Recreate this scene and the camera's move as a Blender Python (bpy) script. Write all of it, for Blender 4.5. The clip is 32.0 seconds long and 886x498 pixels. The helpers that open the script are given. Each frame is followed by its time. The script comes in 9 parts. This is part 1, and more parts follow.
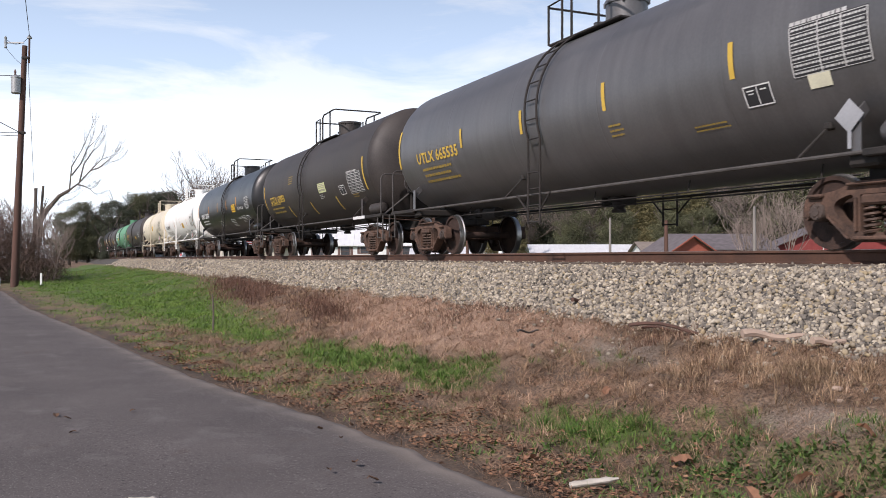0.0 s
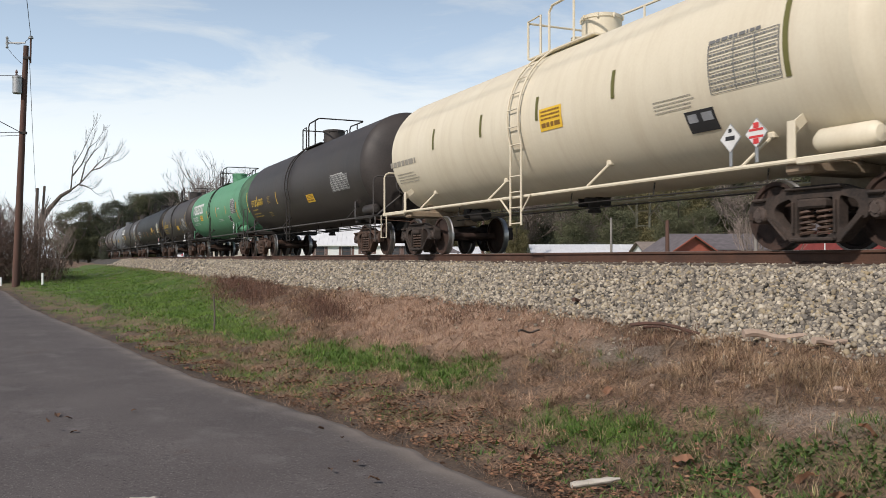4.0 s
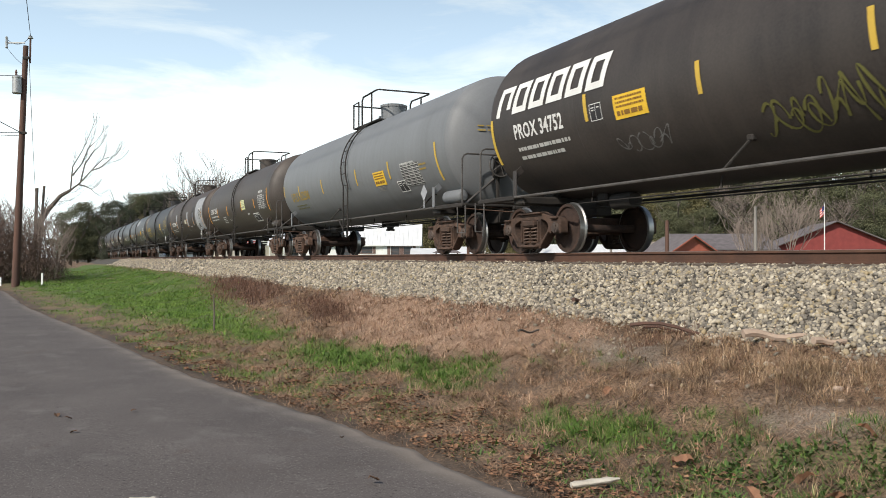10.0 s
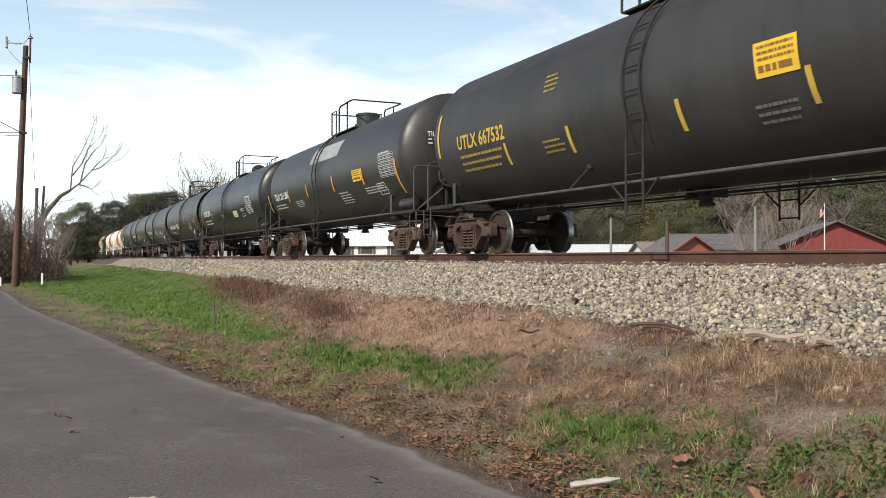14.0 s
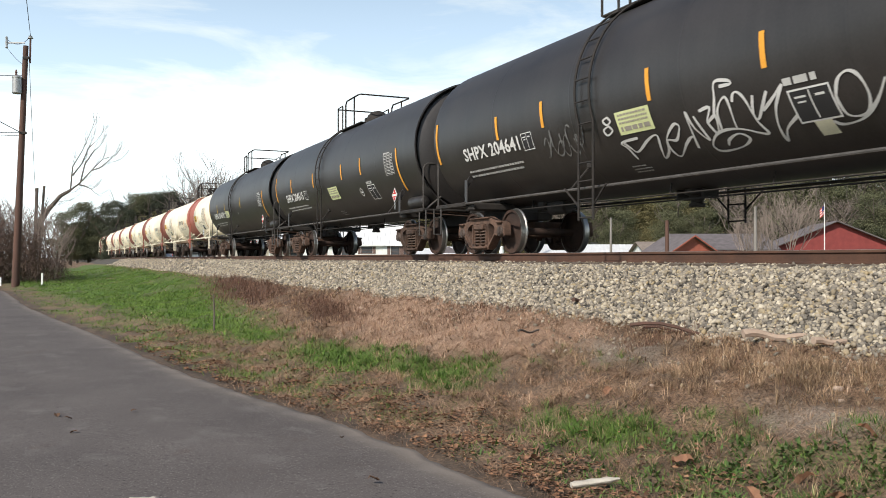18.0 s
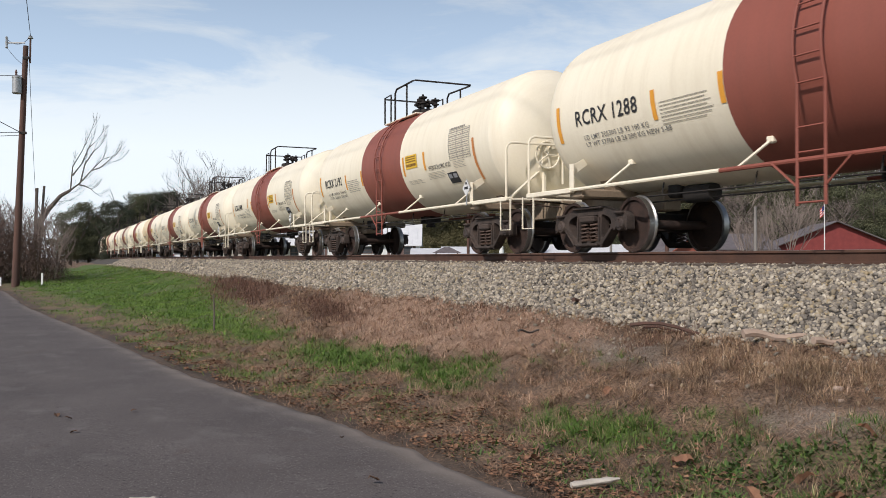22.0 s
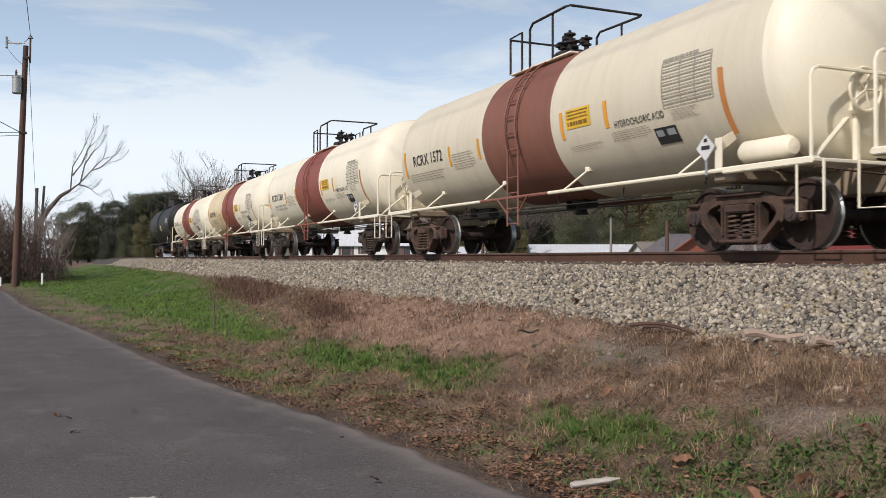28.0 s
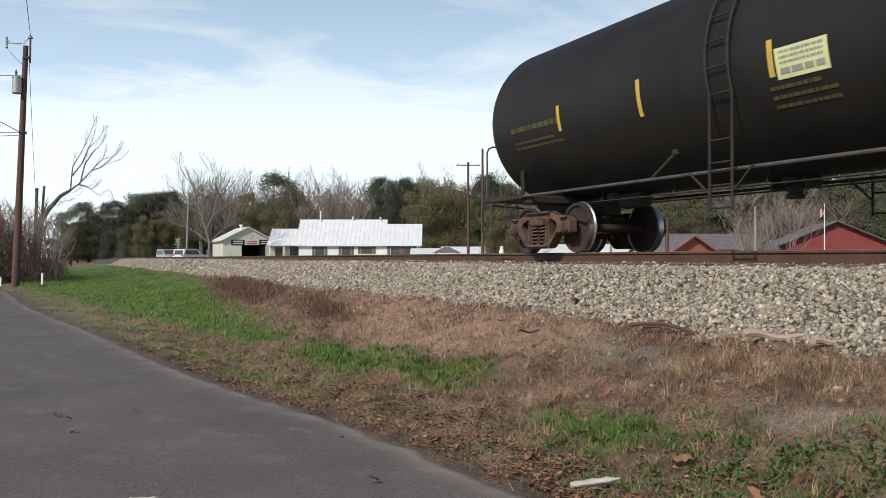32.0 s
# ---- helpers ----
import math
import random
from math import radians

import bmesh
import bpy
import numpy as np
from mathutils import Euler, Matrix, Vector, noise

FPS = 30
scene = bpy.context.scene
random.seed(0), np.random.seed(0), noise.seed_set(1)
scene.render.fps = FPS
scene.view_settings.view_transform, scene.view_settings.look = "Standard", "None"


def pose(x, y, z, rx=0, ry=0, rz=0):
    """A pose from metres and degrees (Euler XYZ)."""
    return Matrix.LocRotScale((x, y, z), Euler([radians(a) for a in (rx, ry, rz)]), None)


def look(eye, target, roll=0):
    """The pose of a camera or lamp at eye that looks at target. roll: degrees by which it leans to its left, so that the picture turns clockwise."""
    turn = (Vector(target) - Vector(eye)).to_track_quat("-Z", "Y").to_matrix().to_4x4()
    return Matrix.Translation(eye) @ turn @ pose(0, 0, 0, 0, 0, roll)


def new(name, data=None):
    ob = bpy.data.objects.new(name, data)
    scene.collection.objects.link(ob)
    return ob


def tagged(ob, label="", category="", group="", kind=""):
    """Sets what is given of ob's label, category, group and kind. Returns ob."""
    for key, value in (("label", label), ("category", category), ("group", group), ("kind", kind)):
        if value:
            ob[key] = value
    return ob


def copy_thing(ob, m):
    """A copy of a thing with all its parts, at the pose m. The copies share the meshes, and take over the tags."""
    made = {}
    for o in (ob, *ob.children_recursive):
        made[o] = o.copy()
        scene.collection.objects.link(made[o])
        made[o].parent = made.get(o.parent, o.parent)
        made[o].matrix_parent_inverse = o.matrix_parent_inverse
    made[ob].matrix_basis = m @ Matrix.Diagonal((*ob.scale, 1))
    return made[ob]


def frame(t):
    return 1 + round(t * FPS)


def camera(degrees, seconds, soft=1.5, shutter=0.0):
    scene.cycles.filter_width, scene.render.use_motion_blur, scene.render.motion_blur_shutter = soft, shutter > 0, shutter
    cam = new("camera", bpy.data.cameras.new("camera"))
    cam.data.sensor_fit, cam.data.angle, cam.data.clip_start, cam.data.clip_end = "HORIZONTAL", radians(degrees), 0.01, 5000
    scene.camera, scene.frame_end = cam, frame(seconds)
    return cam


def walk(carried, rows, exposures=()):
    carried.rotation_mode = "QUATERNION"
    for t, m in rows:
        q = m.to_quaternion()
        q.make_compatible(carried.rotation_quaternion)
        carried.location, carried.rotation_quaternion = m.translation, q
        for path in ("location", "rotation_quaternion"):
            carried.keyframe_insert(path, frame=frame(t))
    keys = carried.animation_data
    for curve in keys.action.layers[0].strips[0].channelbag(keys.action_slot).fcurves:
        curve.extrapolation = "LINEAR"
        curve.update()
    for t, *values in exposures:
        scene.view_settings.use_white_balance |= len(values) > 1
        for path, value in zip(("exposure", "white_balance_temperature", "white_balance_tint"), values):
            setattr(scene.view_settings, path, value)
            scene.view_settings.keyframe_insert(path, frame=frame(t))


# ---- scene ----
cam = camera(53.96, 32.0, soft=0.85, shutter=0.05)
EYE = (0.0, 0.0, 1.5)


def aim(turn):
    return pose(*EYE, 90.61, 0, -24.41 + turn)


walk(cam, [(0.0, aim(-0.055)), (2.6, aim(-0.055)), (3.5, aim(0.055)), (4.5, aim(-0.06)), (5.5, aim(-0.17)), (6.0, aim(-0.11)),
           (6.6, aim(-0.005)), (7.2, aim(0.0)), (20.0, aim(0.0)), (32.0, aim(0.0))],
     exposures=[(0.0, -0.10, 6500, 20), (2.0, -0.12, 6500, 20), (3.0, -0.40, 6600, 16), (4.0, -0.36, 6650, 14), (5.5, -0.06, 6750, 10), (12.0, 0.0, 6750, 9), (18.5, 0.06, 6700, 10),
                (20.0, -0.14, 6500, 14), (21.5, -0.40, 6500, 15), (30.0, -0.44, 6500, 15), (31.0, -0.34, 6500, 15), (32.0, -0.26, 6500, 11)])

# ---- world, sun and exposure ----
SUN_UP, SUN_ROUND = 38.0, 243.0      # elevation; compass turn of the sun, from +y towards +x
world = bpy.data.worlds.new("sky")
scene.world = world
world.use_nodes = True
wn, wl = world.node_tree.nodes, world.node_tree.links
wn.clear()
w_out, w_bg, w_sky = wn.new("ShaderNodeOutputWorld"), wn.new("ShaderNodeBackground"), wn.new("ShaderNodeTexSky")
w_sky.sky_type, w_sky.sun_disc = "NISHITA", False
w_sky.sun_elevation, w_sky.sun_rotation = radians(SUN_UP), radians(SUN_ROUND)
w_sky.air_density, w_sky.dust_density, w_sky.ozone_density = 1.0, 0.8, 1.6
w_tc, w_map, w_sep = wn.new("ShaderNodeTexCoord"), wn.new("ShaderNodeMapping"), wn.new("ShaderNodeSeparateXYZ")
w_map.inputs["Rotation"].default_value = (0.0, 0.0, radians(24.0))
w_map.inputs["Scale"].default_value = (1.0, 1.0, 5.0)
w_n1, w_n2 = wn.new("ShaderNodeTexNoise"), wn.new("ShaderNodeTexNoise")
w_n1.inputs["Scale"].default_value, w_n1.inputs["Detail"].default_value, w_n1.inputs["Roughness"].default_value = 2.9, 7.0, 0.6
w_n1.inputs["Distortion"].default_value = 0.5
w_n2.inputs["Scale"].default_value, w_n2.inputs["Detail"].default_value = 0.9, 3.0
w_add, w_ramp = wn.new("ShaderNodeMath"), wn.new("ShaderNodeValToRGB")
w_add.operation = "ADD"
w_ramp.color_ramp.elements[0].position, w_ramp.color_ramp.elements[1].position = 0.86, 1.17
w_ramp.color_ramp.elements[0].color, w_ramp.color_ramp.elements[1].color = (8.2, 10.7, 13.2, 1), (12.1, 13.6, 14.2, 1)
w_low = wn.new("ShaderNodeMapRange")      # thin cloud and haze lie towards the horizon
w_low.inputs["From Min"].default_value, w_low.inputs["From Max"].default_value = 0.12, 0.45
w_low.inputs["To Min"].default_value, w_low.inputs["To Max"].default_value = 0.95, 0.05
w_mix = wn.new("ShaderNodeMix")
w_mix.data_type = "RGBA"
wl.new(w_tc.outputs["Generated"], w_map.inputs["Vector"])
wl.new(w_tc.outputs["Generated"], w_sep.inputs["Vector"])
wl.new(w_sep.outputs["Z"], w_low.inputs["Value"])
wl.new(w_map.outputs["Vector"], w_n1.inputs["Vector"])
wl.new(w_map.outputs["Vector"], w_n2.inputs["Vector"])
wl.new(w_n1.outputs["Fac"], w_add.inputs[0])
wl.new(w_n2.outputs["Fac"], w_add.inputs[1])
wl.new(w_add.outputs[0], w_ramp.inputs["Fac"])
wl.new(w_ramp.outputs["Color"], w_mix.inputs["B"])
wl.new(w_low.outputs["Result"], w_mix.inputs["Factor"])
wl.new(w_sky.outputs["Color"], w_mix.inputs["A"])
wl.new(w_mix.outputs["Result"], w_bg.inputs["Color"])
wl.new(w_bg.outputs["Background"], w_out.inputs["Surface"])
w_bg.inputs["Strength"].default_value = 0.10
sun = new("sun", bpy.data.lights.new("sun", "SUN"))
sun.data.energy, sun.data.angle, sun.data.color = 4.6, radians(1.0), (1.0, 0.945, 0.87)
_e, _a = radians(SUN_UP), radians(SUN_ROUND)
sun.matrix_world = look((0, 0, 60), (-math.sin(_a) * math.cos(_e), -math.cos(_a) * math.cos(_e), 60 - math.sin(_e)))


# ---- materials ----
def mat(name, a, b=None, rough=0.7, metal=0.0, scale=6.0, fine=60.0, bump=0.15, stretch=(1, 1, 1), spread=(0.35, 0.65), jitter=0.0,
        streak=None, streak_amount=0.0, dist=0.02, island=False, spec=0.5, rough2=None, palette=None):
    """A paint or natural surface: two colours mixed by coarse and fine noise, with relief. streak: a third colour in vertical runs."""
    m = bpy.data.materials.new(name)
    m.use_nodes = True
    n, l = m.node_tree.nodes, m.node_tree.links
    bs = n["Principled BSDF"]
    b = b or tuple(c * 0.75 for c in a)
    tc, mp = n.new("ShaderNodeTexCoord"), n.new("ShaderNodeMapping")
    mp.inputs["Scale"].default_value = stretch
    l.new(tc.outputs["Object"], mp.inputs["Vector"])
    n1, n2 = n.new("ShaderNodeTexNoise"), n.new("ShaderNodeTexNoise")
    n1.inputs["Scale"].default_value, n1.inputs["Detail"].default_value = scale, 6.0
    n2.inputs["Scale"].default_value, n2.inputs["Detail"].default_value = fine, 4.0
    for q in (n1, n2):
        l.new(mp.outputs["Vector"], q.inputs["Vector"])
    mixf = n.new("ShaderNodeMath")
    mixf.operation = "MULTIPLY_ADD"
    mixf.inputs[1].default_value = 0.35
    l.new(n2.outputs["Fac"], mixf.inputs[0])
    sc = n.new("ShaderNodeMath")
    sc.operation = "MULTIPLY"
    sc.inputs[1].default_value = 0.65
    l.new(n1.outputs["Fac"], sc.inputs[0])
    l.new(sc.outputs[0], mixf.inputs[2])
    rp = n.new("ShaderNodeValToRGB")
    rp.color_ramp.elements[0].position, rp.color_ramp.elements[1].position = spread
    rp.color_ramp.elements[0].color, rp.color_ramp.elements[1].color = (*a, 1), (*b, 1)
    l.new(mixf.outputs[0], rp.inputs["Fac"])
    col = rp.outputs["Color"]
    if streak:
        sm, sn, sr, sx = n.new("ShaderNodeMapping"), n.new("ShaderNodeTexNoise"), n.new("ShaderNodeValToRGB"), n.new("ShaderNodeMix")
        sm.inputs["Scale"].default_value = (0.5, 4.5, 0.45)
        l.new(tc.outputs["Object"], sm.inputs["Vector"])
        l.new(sm.outputs["Vector"], sn.inputs["Vector"])
        sn.inputs["Scale"].default_value, sn.inputs["Detail"].default_value, sn.inputs["Roughness"].default_value = 1.0, 8.0, 0.65
        sr.color_ramp.elements[0].position, sr.color_ramp.elements[1].position = 0.5 - 0.12 * streak_amount, 0.85 - 0.12 * streak_amount
        sr.color_ramp.elements[1].color = (min(1, streak_amount),) * 3 + (1,)
        l.new(sn.outputs["Fac"], sr.inputs["Fac"])
        sx.data_type = "RGBA"
        sx.inputs["B"].default_value = (*streak, 1)
        l.new(sr.outputs["Color"], sx.inputs["Factor"])
        l.new(col, sx.inputs["A"])
        col = sx.outputs["Result"]
    if palette:
        pr, pg, px = n.new("ShaderNodeValToRGB"), n.new("ShaderNodeNewGeometry"), n.new("ShaderNodeMix")
        el = pr.color_ramp.elements
        while len(el) < len(palette):
            el.new(0.5)
        for k, tone in enumerate(palette):
            el[k].position, el[k].color = k / (len(palette) - 1), (*tone, 1)
        l.new(pg.outputs["Random Per Island"], pr.inputs["Fac"])
        px.data_type, px.blend_type = "RGBA", "MULTIPLY"
        px.inputs["Factor"].default_value = 1.0
        l.new(col, px.inputs["A"])
        l.new(pr.outputs["Color"], px.inputs["B"])
        col = px.outputs["Result"]
    if jitter:
        hs, oi, mr = n.new("ShaderNodeHueSaturation"), n.new("ShaderNodeObjectInfo"), n.new("ShaderNodeMapRange")
        src = oi.outputs["Random"]
        if island:
            src = n.new("ShaderNodeNewGeometry").outputs["Random Per Island"]
        mr.inputs["To Min"].default_value, mr.inputs["To Max"].default_value = 1 - jitter, 1 + jitter
        l.new(src, mr.inputs["Value"])
        l.new(mr.outputs["Result"], hs.inputs["Value"])
        l.new(col, hs.inputs["Color"])
        col = hs.outputs["Color"]
    l.new(col, bs.inputs["Base Color"])
    rr = n.new("ShaderNodeMapRange")
    rr.inputs["To Min"].default_value, rr.inputs["To Max"].default_value = rough, min(1.0, rough2 if rough2 is not None else rough + 0.15)
    l.new(n1.outputs["Fac"], rr.inputs["Value"])
    l.new(rr.outputs["Result"], bs.inputs["Roughness"])
    bs.inputs["Metallic"].default_value = metal
    bs.inputs["Specular IOR Level"].default_value = spec
    if bump:
        bp = n.new("ShaderNodeBump")
        bp.inputs["Strength"].default_value, bp.inputs["Distance"].default_value = bump, dist
        l.new(mixf.outputs[0], bp.inputs["Height"])
        l.new(bp.outputs["Normal"], bs.inputs["Normal"])
    return m


def plain(name, a, rough=0.6, metal=0.0):
    return mat(name, a, tuple(c * 0.82 for c in a), rough, metal, 3.0, 40.0, 0.04)


# greys, buffs and near-whites of mixed river gravel
STONES = ((0.091, 0.081, 0.070), (0.251, 0.227, 0.194), (0.395, 0.317, 0.194), (0.163, 0.148, 0.130), (0.486, 0.425, 0.330), (0.144, 0.132, 0.118), (0.350, 0.306, 0.243), (0.441, 0.386, 0.295), (0.114, 0.101, 0.086), (0.304, 0.271, 0.223), (0.547, 0.490, 0.395))
STRAW = ((0.105, 0.061, 0.039), (0.313, 0.192, 0.121), (0.442, 0.291, 0.190), (0.197, 0.113, 0.072), (0.360, 0.225, 0.143), (0.512, 0.367, 0.248), (0.256, 0.151, 0.097))
BLOND = ((0.249, 0.147, 0.099), (0.496, 0.331, 0.229), (0.630, 0.458, 0.328), (0.344, 0.209, 0.142), (0.553, 0.376, 0.261), (0.687, 0.532, 0.396))
HAY = ((0.150, 0.098, 0.058), (0.400, 0.272, 0.165), (0.540, 0.402, 0.255), (0.250, 0.160, 0.098), (0.450, 0.315, 0.195), (0.620, 0.480, 0.320))
THATCH = ((0.184, 0.140, 0.108), (0.414, 0.336, 0.259), (0.552, 0.470, 0.373), (0.276, 0.213, 0.162), (0.460, 0.370, 0.281))
M = {
    # bed colour is kept dark to stand for the shade between loose stones
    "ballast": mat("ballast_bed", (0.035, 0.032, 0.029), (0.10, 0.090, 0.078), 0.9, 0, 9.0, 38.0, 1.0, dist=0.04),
    "stone": mat("ballast_stone", (0.85, 0.84, 0.82), (1.0, 0.99, 0.97), 0.85, 0, 8.0, 60.0, 0.4, jitter=0.1, island=True, palette=STONES),
    "rail": mat("rusty_rail", (0.098, 0.046, 0.028), (0.055, 0.029, 0.020), 0.75, 0.1, 3.0, 40.0, 0.2),
    "railtop": mat("worn_rail_head", (0.50, 0.47, 0.44), (0.32, 0.27, 0.23), 0.32, 0.9, 2.0, 30.0, 0.05),
    "tie": mat("creosoted_tie", (0.06, 0.045, 0.035), (0.13, 0.105, 0.085), 0.9, 0, 5.0, 60.0, 0.5),
    "dry": mat("dry_grass", (1.12, 1.10, 1.08), (0.42, 0.40, 0.385), 0.9, 0, 2.6, 9.0, 0.0, spread=(0.40, 0.60), jitter=0.15, island=True, palette=STRAW),
    "blond": mat("bleached_grass", (1.05, 1.02, 1.0), (0.62, 0.60, 0.58), 0.9, 0, 2.6, 9.0, 0.0, spread=(0.36, 0.62), jitter=0.15, island=True, palette=BLOND),
    "hay": mat("dead_hay", (1.05, 1.02, 1.0), (0.55, 0.53, 0.51), 0.9, 0, 2.6, 9.0, 0.0, spread=(0.38, 0.62), jitter=0.15, island=True, palette=HAY),
    "bigleaf": mat("large_fallen_leaf", (0.27, 0.135, 0.075), (0.17, 0.085, 0.05), 0.8, 0, 9.0, 60.0, 0.3),
    "thatch": mat("grey_thatch", (1.05, 1.02, 1.0), (0.60, 0.58, 0.56), 0.9, 0, 2.6, 9.0, 0.0, spread=(0.36, 0.62), jitter=0.15, island=True, palette=THATCH),
    "dryred": mat("dry_weed", (0.185, 0.098, 0.064), (0.085, 0.045, 0.030), 0.9, 0, 1.2, 8.0, 0.0, jitter=0.4, island=True),
    "lush": mat("lush_winter_grass", (0.052, 0.118, 0.013), (0.100, 0.172, 0.030), 0.7, 0, 1.4, 8.0, 0.0, jitter=0.35, island=True),
    "green": mat("green_grass", (0.088, 0.175, 0.020), (0.155, 0.225, 0.042), 0.7, 0, 1.0, 8.0, 0.0, jitter=0.4, island=True),
    "weed": mat("broad_green_weeds", (0.042, 0.088, 0.015), (0.078, 0.130, 0.026), 0.6, 0, 1.0, 8.0, 0.0, jitter=0.4, island=True),
    "leaf": mat("fallen_leaf", (0.125, 0.058, 0.032), (0.270, 0.150, 0.085), 0.85, 0, 3.0, 30.0, 0.2, jitter=0.5, island=True),
    "steel": mat("dark_underframe_steel", (0.016, 0.0145, 0.0135), (0.034, 0.028, 0.024), 0.75, 0.1, 3.0, 30.0, 0.2),
    "truck": mat("rusty_truck_casting", (0.125, 0.072, 0.050), (0.042, 0.027, 0.021), 0.85, 0.1, 3.5, 30.0, 0.4, jitter=0.3),
    "truckdark": mat("grimy_truck_casting", (0.022, 0.018, 0.016), (0.070, 0.050, 0.040), 0.85, 0.1, 3.5, 30.0, 0.4, jitter=0.3),
    "wheel": mat("rusty_wheel_plate", (0.065, 0.036, 0.026), (0.024, 0.016, 0.013), 0.75, 0.2, 4.0, 40.0, 0.25),
    "tread": mat("polished_wheel_tread", (0.45, 0.44, 0.42), (0.30, 0.29, 0.28), 0.3, 0.95, 3.0, 40.0, 0.05),
    "railpipe": mat("scuffed_grey_pipe", (0.090, 0.082, 0.076), (0.042, 0.038, 0.035), 0.6, 0, 4.0, 40.0, 0.1),
    "leafdark": mat("dark_dry_leaf", (0.085, 0.046, 0.028), (0.13, 0.075, 0.045), 0.85, 0, 20.0, 90.0, 0.2),
    "spring": mat("oily_spring", (0.140, 0.085, 0.060), (0.045, 0.030, 0.024), 0.6, 0.3, 6.0, 40.0, 0.2),
    "bearing": mat("bearing_cap", (0.09, 0.066, 0.055), (0.045, 0.035, 0.03), 0.6, 0.3, 6.0, 40.0, 0.2, jitter=0.3),
    "white": plain("white_stencil", (0.72, 0.72, 0.70)),
    "cream": plain("cream_label", (0.72, 0.70, 0.52)),
    "palegreen": plain("pale_yellow_green_label", (0.66, 0.70, 0.36)),
    "black": plain("black_stencil", (0.025, 0.025, 0.027)),
    "yellow": plain("yellow_stencil", (0.60, 0.40, 0.06)),
    "labelprint": plain("brown_label_print", (0.24, 0.12, 0.02)),
    "label": plain("yellow_emergency_label", (0.80, 0.50, 0.04)),
    "orange": plain("orange_reflector", (0.80, 0.36, 0.04)),
    "rustorange": plain("faded_orange_reflector", (0.60, 0.24, 0.07)),
    "red": plain("red_placard", (0.62, 0.05, 0.05)),
    "greypatch": mat("grey_primer_patch", (0.33, 0.34, 0.36), (0.25, 0.26, 0.27), 0.7, 0, 3.0, 30.0, 0.05),
    "graf": plain("white_spray_paint", (0.66, 0.66, 0.64)),
    "grafyellow": plain("faded_yellow_spray", (0.135, 0.13, 0.035)),
    "dimyellow": plain("rubbed_yellow_stencil", (0.085, 0.072, 0.022)),
    "grafgrey": plain("faded_grey_spray", (0.17, 0.17, 0.165)),
    "bark": mat("grey_bark", (0.17, 0.14, 0.115), (0.09, 0.075, 0.06), 0.9, 0, 5.0, 40.0, 0.6, stretch=(1, 1, 0.25)),
    "palebark": mat("pale_grey_bark", (0.25, 0.215, 0.19), (0.15, 0.125, 0.11), 0.9, 0, 3.0, 30.0, 0.3),
    "deadwood": mat("weathered_branch", (0.155, 0.125, 0.105), (0.085, 0.068, 0.057), 0.9, 0, 3.0, 30.0, 0.3),
    "pole": mat("creosote_pole", (0.12, 0.062, 0.045), (0.075, 0.045, 0.036), 0.85, 0, 3.0, 40.0, 0.4, stretch=(1, 1, 0.15)),
    "greypole": mat("weathered_grey_pole", (0.27, 0.25, 0.23), (0.17, 0.155, 0.14), 0.9, 0, 3.0, 40.0, 0.4, stretch=(1, 1, 0.15)),
    "wire": plain("black_cable", (0.03, 0.03, 0.032)),
    "galv": plain("galvanised_steel", (0.42, 0.43, 0.43), 0.45, 0.6),
    "inkgrey": plain("thin_black_print", (0.33, 0.305, 0.255)),
    "stencilgrey": plain("thin_white_print", (0.52, 0.52, 0.50)),
    "stencilyellow": plain("thin_yellow_print", (0.34, 0.235, 0.05)),
    # woodland colours with distance haze mixed in: paler and less saturated
    "evergreen": mat("dark_evergreen_leaves", (0.045, 0.056, 0.036), (0.072, 0.080, 0.048), 0.8, 0, 0.6, 8.0, 0.0, jitter=0.2, island=True),
    "olive": mat("olive_leaves", (0.120, 0.108, 0.046), (0.165, 0.142, 0.066), 0.8, 0, 0.6, 8.0, 0.0, jitter=0.2, island=True),
    "midgreen": mat("mid_green_leaves", (0.078, 0.088, 0.044), (0.115, 0.115, 0.060), 0.8, 0, 0.6, 8.0, 0.0, jitter=0.2, island=True),
    "twig": mat("brown_grey_twigs", (0.235, 0.190, 0.165), (0.165, 0.132, 0.113), 0.9, 0, 0.6, 8.0, 0.0, jitter=0.25, island=True),
    "brush": mat("brown_brush", (0.150, 0.098, 0.074), (0.085, 0.055, 0.042), 0.9, 0, 0.6, 8.0, 0.0, jitter=0.25, island=True),
    "siding": mat("white_siding", (0.74, 0.76, 0.74), (0.66, 0.68, 0.66), 0.6, 0, 1.0, 30.0, 0.05),
    "metalroof": mat("white_metal_roof", (0.74, 0.75, 0.75), (0.64, 0.65, 0.66), 0.4, 0.1, 1.0, 20.0, 0.05),
    "creamwall": mat("cream_metal_wall", (0.66, 0.63, 0.54), (0.58, 0.55, 0.47), 0.6, 0, 1.0, 20.0, 0.05),
    "dark": plain("interior_shade_black", (0.015, 0.014, 0.014), 0.9),
    "glass": mat("window_glass", (0.05, 0.055, 0.06), (0.08, 0.08, 0.085), 0.12, 0, 2.0, 20.0, 0.0),
    "frame": plain("brown_window_frame", (0.16, 0.10, 0.085)),
    "shingle": mat("grey_brown_shingles", (0.16, 0.14, 0.145), (0.10, 0.088, 0.09), 0.9, 0, 2.0, 25.0, 0.4),
    "tanroof": mat("tan_roof", (0.26, 0.215, 0.18), (0.19, 0.155, 0.13), 0.9, 0, 2.0, 25.0, 0.3),
    "redwall": mat("red_painted_boards", (0.235, 0.040, 0.036), (0.17, 0.031, 0.029), 0.7, 0, 2.0, 25.0, 0.2),
